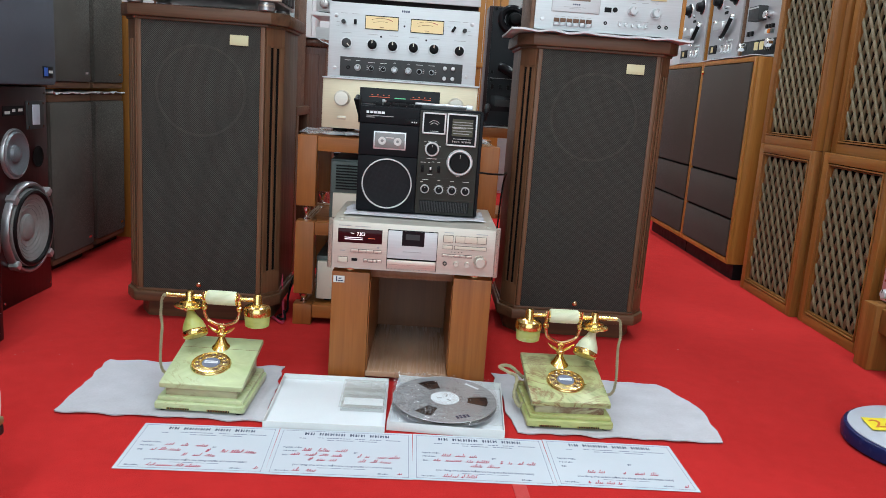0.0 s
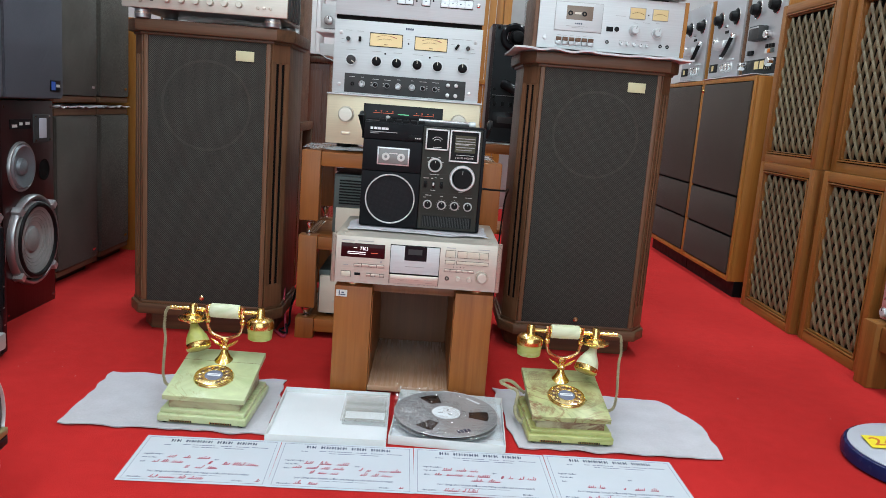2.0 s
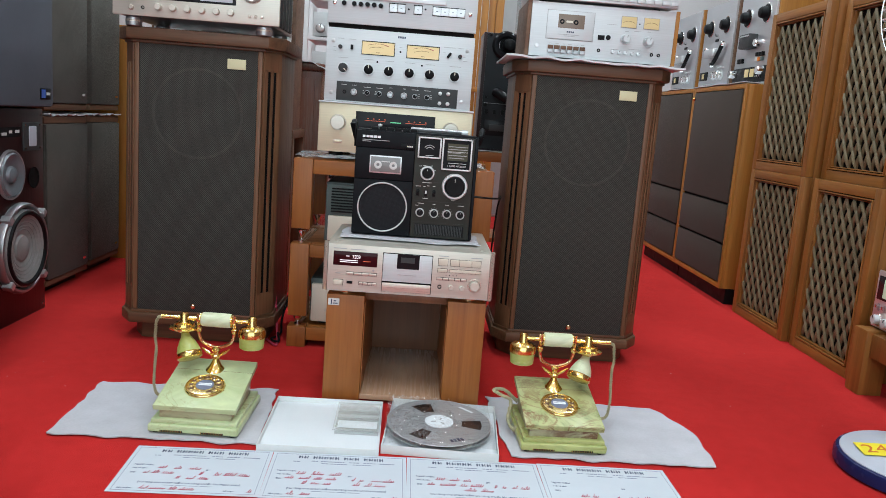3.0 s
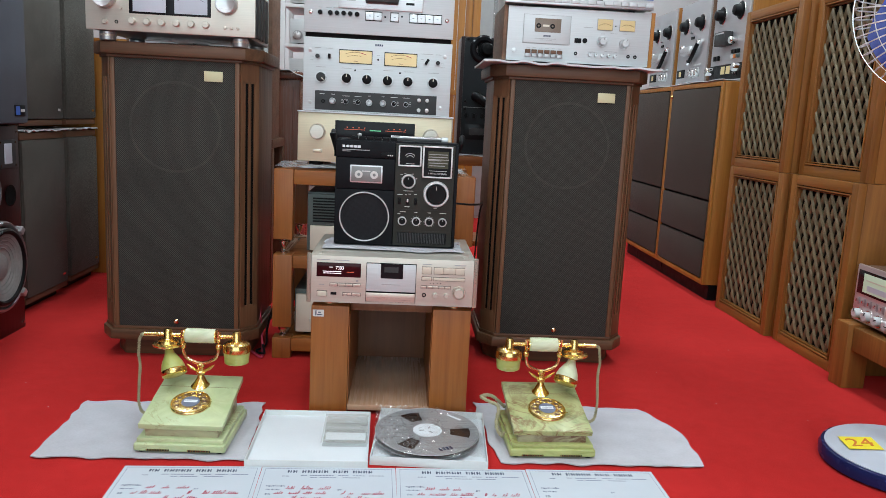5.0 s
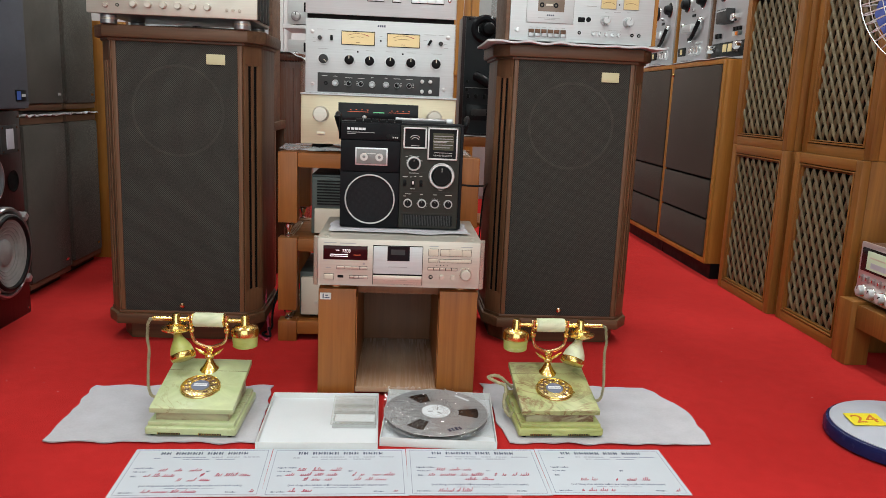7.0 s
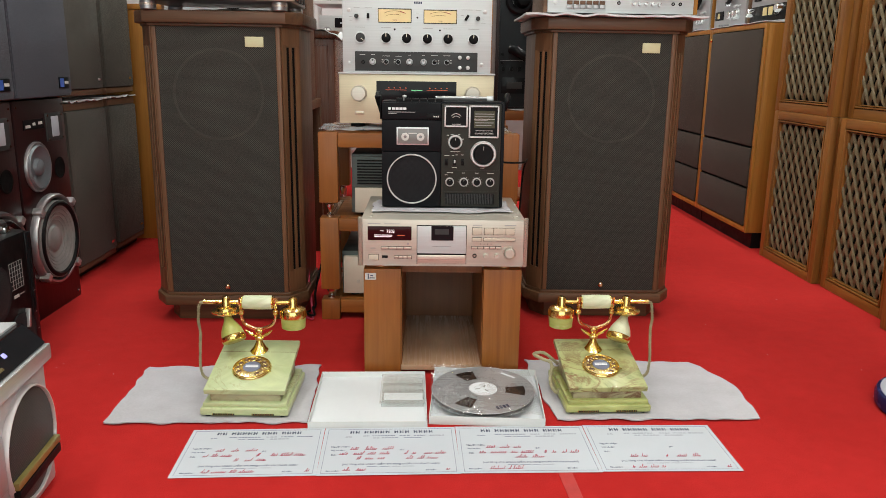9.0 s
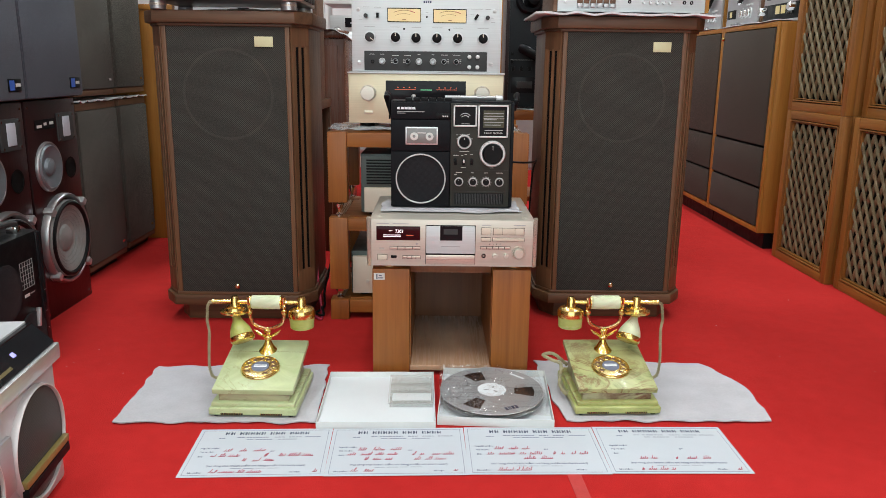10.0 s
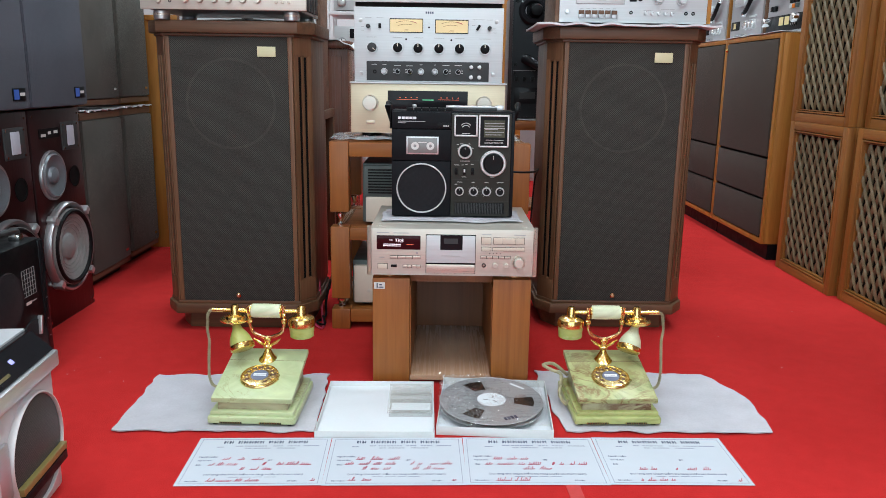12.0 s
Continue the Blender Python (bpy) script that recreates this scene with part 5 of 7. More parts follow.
    for cx, cz in ((456, 305), (740, 327), (777, 330)):
        part("jack", ring(bmesh.new(), (X(cx), 0, Z(cz, cx)), 0.0022, 0.0055, 0.002, "-y", 16), "black", t)
    part("record_dot", cyl(bmesh.new(), (X(660), 0, Z(170, 660)), 0.0022, 0.001, "-y", 10), "black", t)
    dashes(t, [(X(190 + 34 * k), X(208 + 34 * k), Z(268, 190)) for k in range(6)] + [(X(488), X(540), Z(172, 500)), (X(585), X(606), Z(207, 585)), (X(635), X(672), Z(207, 640)), (X(705), X(722), Z(210, 705)), (X(520), X(560), Z(298, 520)), (X(610), X(680), Z(298, 610))], "greyprint", -0.0003, 0.0012)


M["tape2"] = plain("brown_tape_window", (0.22, 0.17, 0.13), 0.25)
silver_cassette_deck()


def key_recorder():
    t = thing("cassette_deck", pose(0.535, 2.335, 1.149), "silver double deck with a row of keys, stacked", "cassette deck")
    bx("case", "grey_metal", t, -0.225, 0.225, 0.03, 0.26, 0.006, 0.16, 0.003)
    bx("front_panel", "silver", t, -0.232, 0.232, 0.012, 0.0298, 0.03, 0.16, 0.002)
    bx("key_ledge", "silver2", t, -0.232, 0.232, -0.004, 0.0298, 0.004, 0.0295, 0.003)
    for k in range(16):
        bx("piano_key", "silver", t, -0.185 + k * 0.026, -0.161 + k * 0.026, -0.009, -0.002, 0.011, 0.024, 0.002)
    bx("blue_stripe", "blue", t, -0.06, 0.232, 0.0105, 0.014, 0.036, 0.039)
    bx("blue_stripe", "blue", t, -0.232, -0.08, 0.0105, 0.014, 0.042, 0.045)
    for x in (-0.205, 0.06):
        part("jack", ring(bmesh.new(), (x, -0.004, 0.021), 0.004, 0.010, 0.004, "-y", 18), "black", t)
    for x0, x1 in ((-0.20, -0.02), (0.03, 0.21)):
        d = bx("cassette_door", "silver2", t, x0, x1, 0.008, 0.013, 0.05, 0.145, 0.002)
        bx("door_window", "blackgloss", d, x0 + 0.03, x1 - 0.03, 0.007, 0.009, 0.075, 0.125)
    for x in (-0.18, 0.18):
        part("foot", cyl(bmesh.new(), (x, 0.06, -0.001), 0.012, 0.008, "z", 14), "black", t)


key_recorder()


# ---------- reel decks ----------
def reel_deck(m, w, h, label, face="silver2", case="amber", style=0, hub=0.72):
    """Upright open-reel deck, front facing -y, origin at the bottom middle of the front."""
    t = thing("reel_deck", m, label, "reel deck", "open-reel tape decks")
    a = w / 2
    bx("case", case, t, -a, a, 0.006, 0.20, 0.0, h, 0.003)
    bx("front_panel", face, t, -a + 0.014, a - 0.014, -0.006, 0.0058, 0.006, h - 0.006, 0.002)
    zr = h * hub
    for x in (-w * 0.25, w * 0.25):
        s = part("spindle", lathe(bmesh.new(), [(0.040, 0), (0.040, 0.006), (0.030, 0.009), (0.026, 0.03), (0.021, 0.037), (0.009, 0.04), (0, 0.04)], (x, -0.006, zr), "-y", 30), "black", t)
        part("spindle_ring", ring(bmesh.new(), (x, -0.006, zr), 0.040, 0.046, 0.004, "-y", 36), "chrome", s)
    if style == 2:
        bx("head_cover", "charcoal", t, -0.075, 0.045, -0.052, -0.006, h * 0.385, h * 0.53, 0.006)
        bx("cover_trim", "chrome", t, -0.070, 0.040, -0.0535, -0.051, h * 0.50, h * 0.515)
        lo = bx("meter_strip", "black", t, -a + 0.02, a - 0.02, -0.011, -0.005, 0.02, h * 0.20, 0.002)
        for x in (-0.05, 0.012):
            bx("meter_face", "meter_dim", lo, x, x + 0.046, -0.0125, -0.010, h * 0.10, h * 0.18, 0.001)
        for k in range(3):
            bx("key", ("print", "orange", "teal")[k], t, 0.06 + k * 0.03, 0.082 + k * 0.03, -0.018, -0.005, h * 0.25, h * 0.29, 0.003)
            bx("key", "black", t, 0.06 + k * 0.03, 0.082 + k * 0.03, -0.018, -0.005, h * 0.30, h * 0.34, 0.003)
        for k in range(2):
            bx("key", "black", t, -0.15 + k * 0.035, -0.124 + k * 0.035, -0.018, -0.005, h * 0.25, h * 0.30, 0.003)
        knob(t, -a + 0.06, h * 0.14, 0.020, 0.040, "chrome", -0.010, None, None)
        knob(t, a - 0.06, h * 0.15, 0.020, 0.034, "chrome", -0.010, None, None)
        knob(t, 0.085, h * 0.43, 0.018, 0.036, "chrome", -0.006, None, None)
        for k in range(3):
            lever(lo, 0.10 + k * 0.02, 0.045, "chrome", "black", 1.0, -0.011)
    elif style == 3:
        for x in (-0.122, 0.122):
            part("hub_cover", ring(bmesh.new(), (x, -0.006, zr), 0.030, 0.058, 0.020, "-y", 40), "blackgloss", t)
        part("tension_arm", tube(bmesh.new(), spline([(-0.152, -0.018, 0.246), (-0.135, -0.032, 0.238), (-0.095, -0.036, 0.216), (-0.04, -0.034, 0.192)]), [0.017] + [0.021] * 24, 14), "blackgloss", t, "glossy black tape arm")
        bx("face_line", "greyprint", t, -a + 0.02, a - 0.02, -0.0075, -0.005, 0.196, 0.198)
        for z in (0.222, 0.188, 0.476):
            bx("face_screw", "black", t, -a + 0.022, -a + 0.034, -0.009, -0.005, z - 0.006, z + 0.006, 0.001)
        for k in range(6):
            bx("key", "black", t, -0.188 + k * 0.034, -0.175 + k * 0.034, -0.014, -0.005, 0.152, 0.172, 0.002)
        w_ = bx("counter_window", "blackgloss", t, -0.188, 0.10, -0.008, -0.005, 0.062, 0.128, 0.002)
        bx("counter_drum", "charcoal", w_, -0.165, -0.10, -0.0095, -0.0075, 0.082, 0.110, 0.001)
    else:
        bx("head_cover", "silver2", t, -0.085, 0.055, -0.045, -0.006, h * 0.37, h * 0.47, 0.012)
        part("tension_arm", tube(bmesh.new(), spline([(0.12, -0.022, h * 0.50), (0.095, -0.03, h * 0.40), (0.045, -0.026, h * 0.33), (0.0, -0.022, h * 0.29)]), 0.011, 8), "black", t)
        for x, z, r in ((0.125, 0.505, 0.014), (-0.115, 0.47, 0.014), (0.0, 0.29, 0.016)):
            part("roller", lathe(bmesh.new(), [(r, 0), (r, 0.018), (r * 0.7, 0.026), (0, 0.026)], (x, -0.006, h * z), "-y", 20), "chrome", t)
        bx("meter_window", "black", t, -a + 0.03, -a + 0.15, -0.009, -0.005, h * 0.12, h * 0.22, 0.002)
        bx("meter_face", "meter_dim", t, -a + 0.07, -a + 0.10, -0.0105, -0.008, h * 0.14, h * 0.20)
        for x in (0.02, 0.07, 0.115):
            knob(t, x, h * 0.165, 0.021, 0.020, "chrome", -0.006, "silver2", None)
        for k in range(4):
            bx("key", "silver", t, 0.06 + k * 0.022, 0.078 + k * 0.022, -0.012, -0.005, h * 0.24, h * 0.26, 0.001)
            knob(t, -0.12 + k * 0.04, h * 0.055, 0.006, 0.010, "grey_metal", -0.006, None, None)
        bx("tape_counter", "black", t, -0.022, 0.022, -0.010, -0.005, h * 0.555, h * 0.585)
        part("counter_reset", cyl(bmesh.new(), (0.0, -0.006, h * 0.63), 0.008, 0.016, "-y", 14), "chrome", t)
    return t


reel_deck(pose(1.585, 3.70, 1.030, 0, 0, -90), 0.43, 0.47, "grey reel deck with black meter strip in wooden case", "greyface", "amber", 2)
reel_deck(pose(1.585, 4.19, 1.030, 0, 0, -90), 0.46, 0.47, "silver reel deck with tension arm in a wooden case", "greyface", "oldwood", 0)
reel_deck(pose(1.585, 4.70, 1.030, 0, 0, -90), 0.44, 0.47, "silver reel deck with tension arm in a wooden case", "greyface", "amber", 0)
drape("cover_cloth", 3.41, 4.93, -1.448, -1.84, 1.0275, 0.006, 7.7, "long white cloth along the tops of the cabinets").matrix_basis = pose(0, 0, 0, 0, 0, 90)

# ---------- things standing further back ----------
reel_deck(pose(-0.80, 3.02, 0.675), 0.56, 0.62, "tall silver reel deck in a dark wooden case", "silver", "oldwood", 0)
st = thing("wooden_stand", pose(-0.80, 3.02, 0), "dark brown wooden stand under a reel deck", "stand")
bx("top", "walnut_h", st, -0.29, 0.29, -0.01, 0.30, 0.64, 0.675, 0.003)
for x in (-0.27, 0.27):
    for y in (0.01, 0.27):
        bx("leg", "walnut", st, x - 0.02, x + 0.02, y - 0.02, y + 0.02, 0.0, 0.64, 0.003)
bx("shelf", "walnut_h", st, -0.25, 0.25, 0.0, 0.28, 0.30, 0.32, 0.002)
bc = thing("side_cabinet", pose(-0.68, 3.42, 0), "polished brown wooden cabinet with a rounded top", "cabinet")
bx("body", "walnut_red", bc, -0.22, 0.22, 0.0, 0.42, 0.04, 0.93, 0.006)
bx("top", "walnut_red", bc, -0.235, 0.235, -0.012, 0.432, 0.93, 0.965, 0.012)
bx("plinth", "walnut", bc, -0.2, 0.2, 0.02, 0.40, 0.0, 0.04)
bx("door", "walnut_red", bc, -0.19, 0.19, -0.006, 0.0, 0.07, 0.90, 0.003)
drape("cover_cloth", -0.80, -0.425, 3.395, 3.80, 0.9655, 0.012, 4.1, "white cloth hanging over a brown cabinet edge", 0.05)
reel_deck(pose(-0.86, 3.58, 0.975), 0.46, 0.46, "silver reel deck standing on a cloth-covered cabinet", "silver", "oldwood", 0)


def tuner(m, label):
    t = thing("tuner", m, label, "tuner", "stacked silver tuners")
    bx("case", "grey_metal", t, -0.215, 0.215, 0.006, 0.30, 0.008, 0.14, 0.002)
    bx("front_panel", "silver", t, -0.22, 0.22, 0.0, 0.0058, 0.006, 0.142, 0.002)
    bx("dial_window", "blackgloss", t, -0.13, 0.20, -0.002, 0.001, 0.075, 0.128, 0.001)
    bx("dial_scale", "greytop", t, -0.10, 0.17, -0.003, -0.001, 0.095, 0.105)
    knob(t, -0.175, 0.05, 0.022, 0.02, "silver2", 0, "grey_metal", "black")
    for k in range(4):
        bx("button", "silver2", t, -0.06 + k * 0.05, -0.03 + k * 0.05, -0.006, 0.001, 0.03, 0.045, 0.001)
    for x in (-0.17, 0.17):
        part("foot", cyl(bmesh.new(), (x, 0.06, 0.0), 0.014, 0.007, "z", 14), "black", t)


sf = thing("display_shelf", pose(-0.46, 4.55, 0), "white metal shelf unit holding stacked silver tuners", "shelf")
for x in (-0.26, 0.26):
    for y in (0.02, 0.34):
        bx("upright", "wallw", sf, x - 0.012, x + 0.012, y - 0.012, y + 0.012, 0.0, 1.75, 0.002)
for k in range(6):
    bx("shelf", "wallw", sf, -0.248, 0.248, 0.0, 0.36, 0.26 + k * 0.225, 0.28 + k * 0.225, 0.003)
    tuner(pose(-0.46, 4.56, 0.28 + k * 0.225), "silver tuner with dark dial window on a shelf")

reel_deck(pose(0.45, 3.20, 0.648), 0.43, 0.488, "dark grey reel deck in a mahogany case", "charcoal2", "mahog", 3, 0.895)
sd = thing("wooden_stand", pose(0.45, 3.20, 0), "brown wooden stand carrying a dark reel deck", "stand")
bx("top", "cherry_h", sd, -0.26, 0.26, -0.04, 0.30, 0.60, 0.64, 0.003)
for x in (-0.23, 0.23):
    for y in (0.0, 0.27):
        bx("leg", "cherry", sd, x - 0.022, x + 0.022, y - 0.022, y + 0.022, 0.0, 0.60, 0.003)
bx("shelf", "cherry_h", sd, -0.2, 0.2, 0.0, 0.28, 0.25, 0.27, 0.002)
drape("cover_cloth", 0.20, 0.70, 3.165, 3.46, 0.6405, 0.006, 9.4, "white cloth between a reel deck and its stand")

ws = thing("wooden_screen", pose(0.26, 5.1, 0), "slatted amber wooden screen at the back of the shop", "screen")
bx("frame_post", "amber", ws, -0.22, -0.17, 0.0, 0.05, 0.0, 2.3, 0.004)
bx("frame_post", "amber", ws, 0.17, 0.22, 0.0, 0.05, 0.0, 2.3, 0.004)
for k in range(7):
    bx("slat", "amber", ws, -0.168 + k * 0.0485, -0.123 + k * 0.0485, 0.012, 0.036, 0.0, 2.28, 0.003)
for z in (0.3, 0.95, 1.6, 2.2):
    bx("cross_rail", "amber", ws, -0.17, 0.17, -0.002, 0.011, z, z + 0.035, 0.003)
dr = thing("door_1", pose(0.85, 6.16, 0), "pale grey door with a glazed panel in the back wall", "door", kind="structure")
bx("door_frame", "wallw", dr, -0.33, 0.33, -0.02, 0.03, 0.0, 2.1, 0.004)
bx("door_leaf", "greyprint", dr, -0.28, 0.28, -0.04, -0.021, 0.02, 2.05, 0.004)
bx("pane", "glass", dr, -0.18, 0.18, -0.05, -0.041, 0.9, 1.9, 0.002)

ac = thing("wooden_cabinet", pose(-1.50, 3.50, 0), "tall amber wooden cabinet beside stacked loudspeakers", "cabinet")
bx("side", "amber", ac, -0.24, 0.30, 0.0, 0.42, 0.0, 1.045, 0.003)
bx("top", "amber", ac, -0.245, 0.305, -0.004, 0.425, 1.0455, 1.070, 0.003)
bx("end_batten", "amber", ac, 0.24, 0.302, -0.012, -0.0005, 0.0, 1.045, 0.003)
for yc, x in ((2.922, -1.365), (3.315, -1.380)):
    drape("packing_paper", yc - 0.16, yc + 0.165, -x - 0.012, -x + 0.25, 0.6665, 0.008, yc, "creased white paper between two stacked loudspeakers").matrix_basis = pose(0, 0, 0, 0, 0, 90)

# ---------- onyx telephones ----------
def braided(bm, pts, r=0.0028, turns=26):
    p = spline(pts, 10)
    n = len(p)
    for s in range(3):
        q = []
        for i, c in enumerate(p):
            d = (p[min(i + 1, n - 1)] - p[max(i - 1, 0)]).normalized()
            a = d.cross(Vector((0.2, 1, 0.1))).normalized()
            b = d.cross(a)
            w = 2 * math.pi * (turns * i / n + s / 3)
            q.append(c + r * 0.9 * (math.cos(w) * a + math.sin(w) * b))
        tube(bm, q, r * 0.85, 6)
    return bm


def telephone(m, side, top, lower, label):
    """Rotary telephone of onyx and brass. side: +1 when the mouthpiece hangs on +x."""
    t = thing("rotary_telephone", m, label, "telephone", "onyx rotary telephones")
    foot_plan = [(-0.104, 0.0), (0.104, 0.0), (0.104, 0.232), (-0.104, 0.232)]
    base = part("base", prism(bmesh.new(), foot_plan, 0.004, 0.023, 0.006, 3), lower, t, "rounded onyx base slab")
    part("base_step", prism(bmesh.new(), [(x * 0.945, 0.116 + (y - 0.116) * 0.945) for x, y in foot_plan], 0.0225, 0.0335, 0.003, 2), lower, base)
    for x in (-0.088, 0.088):
        for y in (0.015, 0.215):
            part("foot", cyl(bmesh.new(), (x, y, 0.0), 0.008, 0.004, "z", 12), "black", t)
    for x0 in (-0.075, 0.018):
        v = bx("vent", "dark", t, x0, x0 + 0.052, -0.0008, 0.001, 0.0062, 0.0105)
        for k in range(9):
            bx("vent_bar", "brass", v, x0 + 0.001 + k * 0.0058, x0 + 0.0026 + k * 0.0058, -0.0016, -0.0004, 0.0058, 0.0109)
    sl = math.atan2(0.047, 0.209)
    bodyb = box(bmesh.new(), -0.083, 0.083, 0.020, 0.205, 0.032, 0.056, 0.001)
    for v in bodyb.verts:
        if v.co.z > 0.045:
            v.co.z = 0.0535 + (v.co.y - 0.018) * math.tan(sl)
    part("body", bodyb, "onyxC", t, "brown-banded onyx body")
    tilt = Matrix.Translation((0, 0.012, 0.053)) @ Matrix.Rotation(sl, 4, "X")
    slabb = box(bmesh.new(), -0.0955, 0.0955, 0.0, 0.216, 0.0, 0.013, 0.0015)
    slabo = part("lid_slab", slabb, top, t, "polished sloping onyx slab", tilt)
    part("slab_joint", box(bmesh.new(), -0.0957, 0.0957, 0.1605, 0.1612, 0.006, 0.0133), "oldwood", slabo)
    # dial
    dm = tilt @ Matrix.Translation((0.0, 0.086, 0.013)) @ Matrix.Diagonal((1.1, 1.1, 0.62, 1.0))
    dial = part("dial", lathe(bmesh.new(), [(0.043, 0), (0.0435, 0.004), (0.041, 0.009), (0.036, 0.011), (0.020, 0.0115), (0.0195, 0.010), (0, 0.010)], (0, 0, 0), "z", 48), "palebrass", t, "ornate brass rotary dial", dm)
    part("dial_edge", ring(bmesh.new(), (0, 0, 0.008), 0.0385, 0.0415, 0.005, "z", 48), "brass", dial)
    for k in range(10):
        a = radians(-55 + 30 * k)
        part("finger_hole", ring(bmesh.new(), (0.0295 * math.cos(a), 0.0295 * math.sin(a), 0.0095), 0.0040, 0.0070, 0.0040, "z", 16), "palebrass", dial)
        part("hole_floor", cyl(bmesh.new(), (0.0295 * math.cos(a), 0.0295 * math.sin(a), 0.0112), 0.0046, 0.0008, "z", 14), "oldwood", dial)
    part("dial_centre", cyl(bmesh.new(), (0, 0, 0.010), 0.0190, 0.0022, "z", 32), "inkgrey", dial)
    bx("number_card", "white", dial, -0.014, 0.014, -0.003, 0.006, 0.0122, 0.0128)
    bx("card_line", "inkgrey", dial, -0.013, 0.013, 0.0010, 0.0020, 0.0126, 0.0131)
    part("finger_stop", tube(bmesh.new(), [(0.044, -0.012, 0.006), (0.034, -0.016, 0.016), (0.028, -0.016, 0.017)], 0.0018, 8), "brass", dial)
    # cradle
    zc, yc = 0.094, 0.180
    part("cradle_foot", lathe(bmesh.new(), [(0.030, 0), (0.030, 0.003), (0.025, 0.007), (0.016, 0.016), (0.009, 0.028), (0.0075, 0.034), (0.011, 0.038), (0.011, 0.042), (0.0065, 0.046), (0.0065, 0.052), (0.010, 0.056), (0.010, 0.061), (0.004, 0.066), (0, 0.066)], (0, yc, zc), "z", 32), "brass", t)
    for s in (-1, 1):
        part("cradle_leaf", tube(bmesh.new(), [(s * 0.006, yc, zc + 0.042), (s * 0.022, yc - 0.002, zc + 0.052), (s * 0.034, yc - 0.004, zc + 0.062)], [0.0035, 0.0042, 0.0012], 6), "brass", t)
    zb = 0.224
    part("cradle_fork", tube(bmesh.new(), spline([(-0.044, yc, zb - 0.008), (-0.044, yc, zb - 0.028), (-0.036, yc, zb - 0.052), (-0.014, yc, zb - 0.064), (0, yc, zb - 0.066), (0.014, yc, zb - 0.064), (0.036, yc, zb - 0.052), (0.044, yc, zb - 0.028), (0.044, yc, zb - 0.008)], 6), 0.0042, 10), "rosebrass", t)
    for s in (-1, 1):
        part("fork_prong", tube(bmesh.new(), spline([(s * 0.044, yc - 0.010, zb + 0.020), (s * 0.044, yc - 0.010, zb - 0.002), (s * 0.044, yc, zb - 0.012), (s * 0.044, yc + 0.012, zb + 0.012)], 5), 0.0030, 8), "rosebrass", t)
        part("fork_collar", lathe(bmesh.new(), [(0.006, -0.006), (0.0075, -0.002), (0.0075, 0.003), (0.005, 0.006)], (s * 0.0435, yc, zb - 0.022), "z", 16), "brass", t)
    # handset
    hs = part("handset_grip", lathe(bmesh.new(), [(0.015, -0.037), (0.0175, -0.034), (0.0182, 0.0), (0.0175, 0.034), (0.015, 0.037)], (0, yc, zb + 0.004), "x", 32), "onyxW", t, "milky onyx handset barrel")
    for s in (-1, 1):
        part("grip_ring", ring(bmesh.new(), (s * 0.038 - 0.002, yc, zb + 0.004), 0.008, 0.0165, 0.004, "x", 28), "brass", hs)
    part("handset_bar", cyl(bmesh.new(), (-0.094 if side > 0 else -0.137, yc, zb + 0.004), 0.0056, 0.231, "x", 16), "brass", hs)
    ex = -0.088 * side
    ear = part("ear_cup", lathe(bmesh.new(), [(0.031, -0.034), (0.0335, -0.031), (0.0335, -0.020), (0.031, -0.013), (0.025, -0.009), (0.0125, -0.006), (0.0105, -0.002), (0.0105, 0.014), (0.007, 0.019), (0, 0.0195)], (ex, yc, zb), "z", 36), "brass", t, "polished brass earpiece cap")
    part("ear_ring", lathe(bmesh.new(), [(0.0265, -0.062), (0.0295, -0.060), (0.0305, -0.048), (0.0315, -0.034)], (ex, yc, zb), "z", 36), "onyxG", ear, "onyx earpiece ring")
    mx = 0.080 * side
    cap = part("mouth_cap", lathe(bmesh.new(), [(0.011, -0.034), (0.016, -0.030), (0.020, -0.025), (0.036, -0.022), (0.037, -0.018), (0.026, -0.015), (0.024, -0.009), (0.013, -0.006), (0.0105, -0.002), (0.0105, 0.014), (0.007, 0.019), (0, 0.0195)], (mx, yc, zb), "z", 36), "brass", t, "flanged brass mouthpiece cap")
    turn = Matrix.Rotation(radians(22 * side), 4, "Y") @ Matrix.Rotation(radians(-24), 4, "X") @ Matrix.Rotation(math.pi, 4, "X")
    horn = part("mouth_horn", lathe(bmesh.new(), [(0.0085, -0.006), (0.0090, 0.006), (0.0120, 0.017), (0.0190, 0.029), (0.0250, 0.041), (0.0280, 0.052), (0.0286, 0.060)], (mx, yc, zb - 0.028), "z", 36, turn), "onyxG" if side < 0 else "onyxW", t, "flared onyx mouthpiece horn")
    part("horn_rim", lathe(bmesh.new(), [(0.0290, 0.058), (0.0308, 0.060), (0.0312, 0.066), (0.0300, 0.071), (0.026, 0.074), (0.012, 0.075), (0, 0.075)], (mx, yc, zb - 0.028), "z", 36, turn), "brass", horn)
    cx = 0.137 * side
    part("handset_cord", braided(bmesh.new(), [(cx, yc, zb + 0.004), (cx + 0.010 * side, yc + 0.0, zb - 0.004), (cx + 0.015 * side, yc, zb - 0.04), (cx + 0.013 * side, yc + 0.002, 0.14), (cx + 0.018 * side, yc + 0.004, 0.075), (cx + 0.012 * side, yc + 0.0, 0.030), (0.118 * side, yc - 0.01, 0.024), (0.098 * side, yc - 0.0, 0.026)]), "cord", t, "braided olive handset cord")
    return t


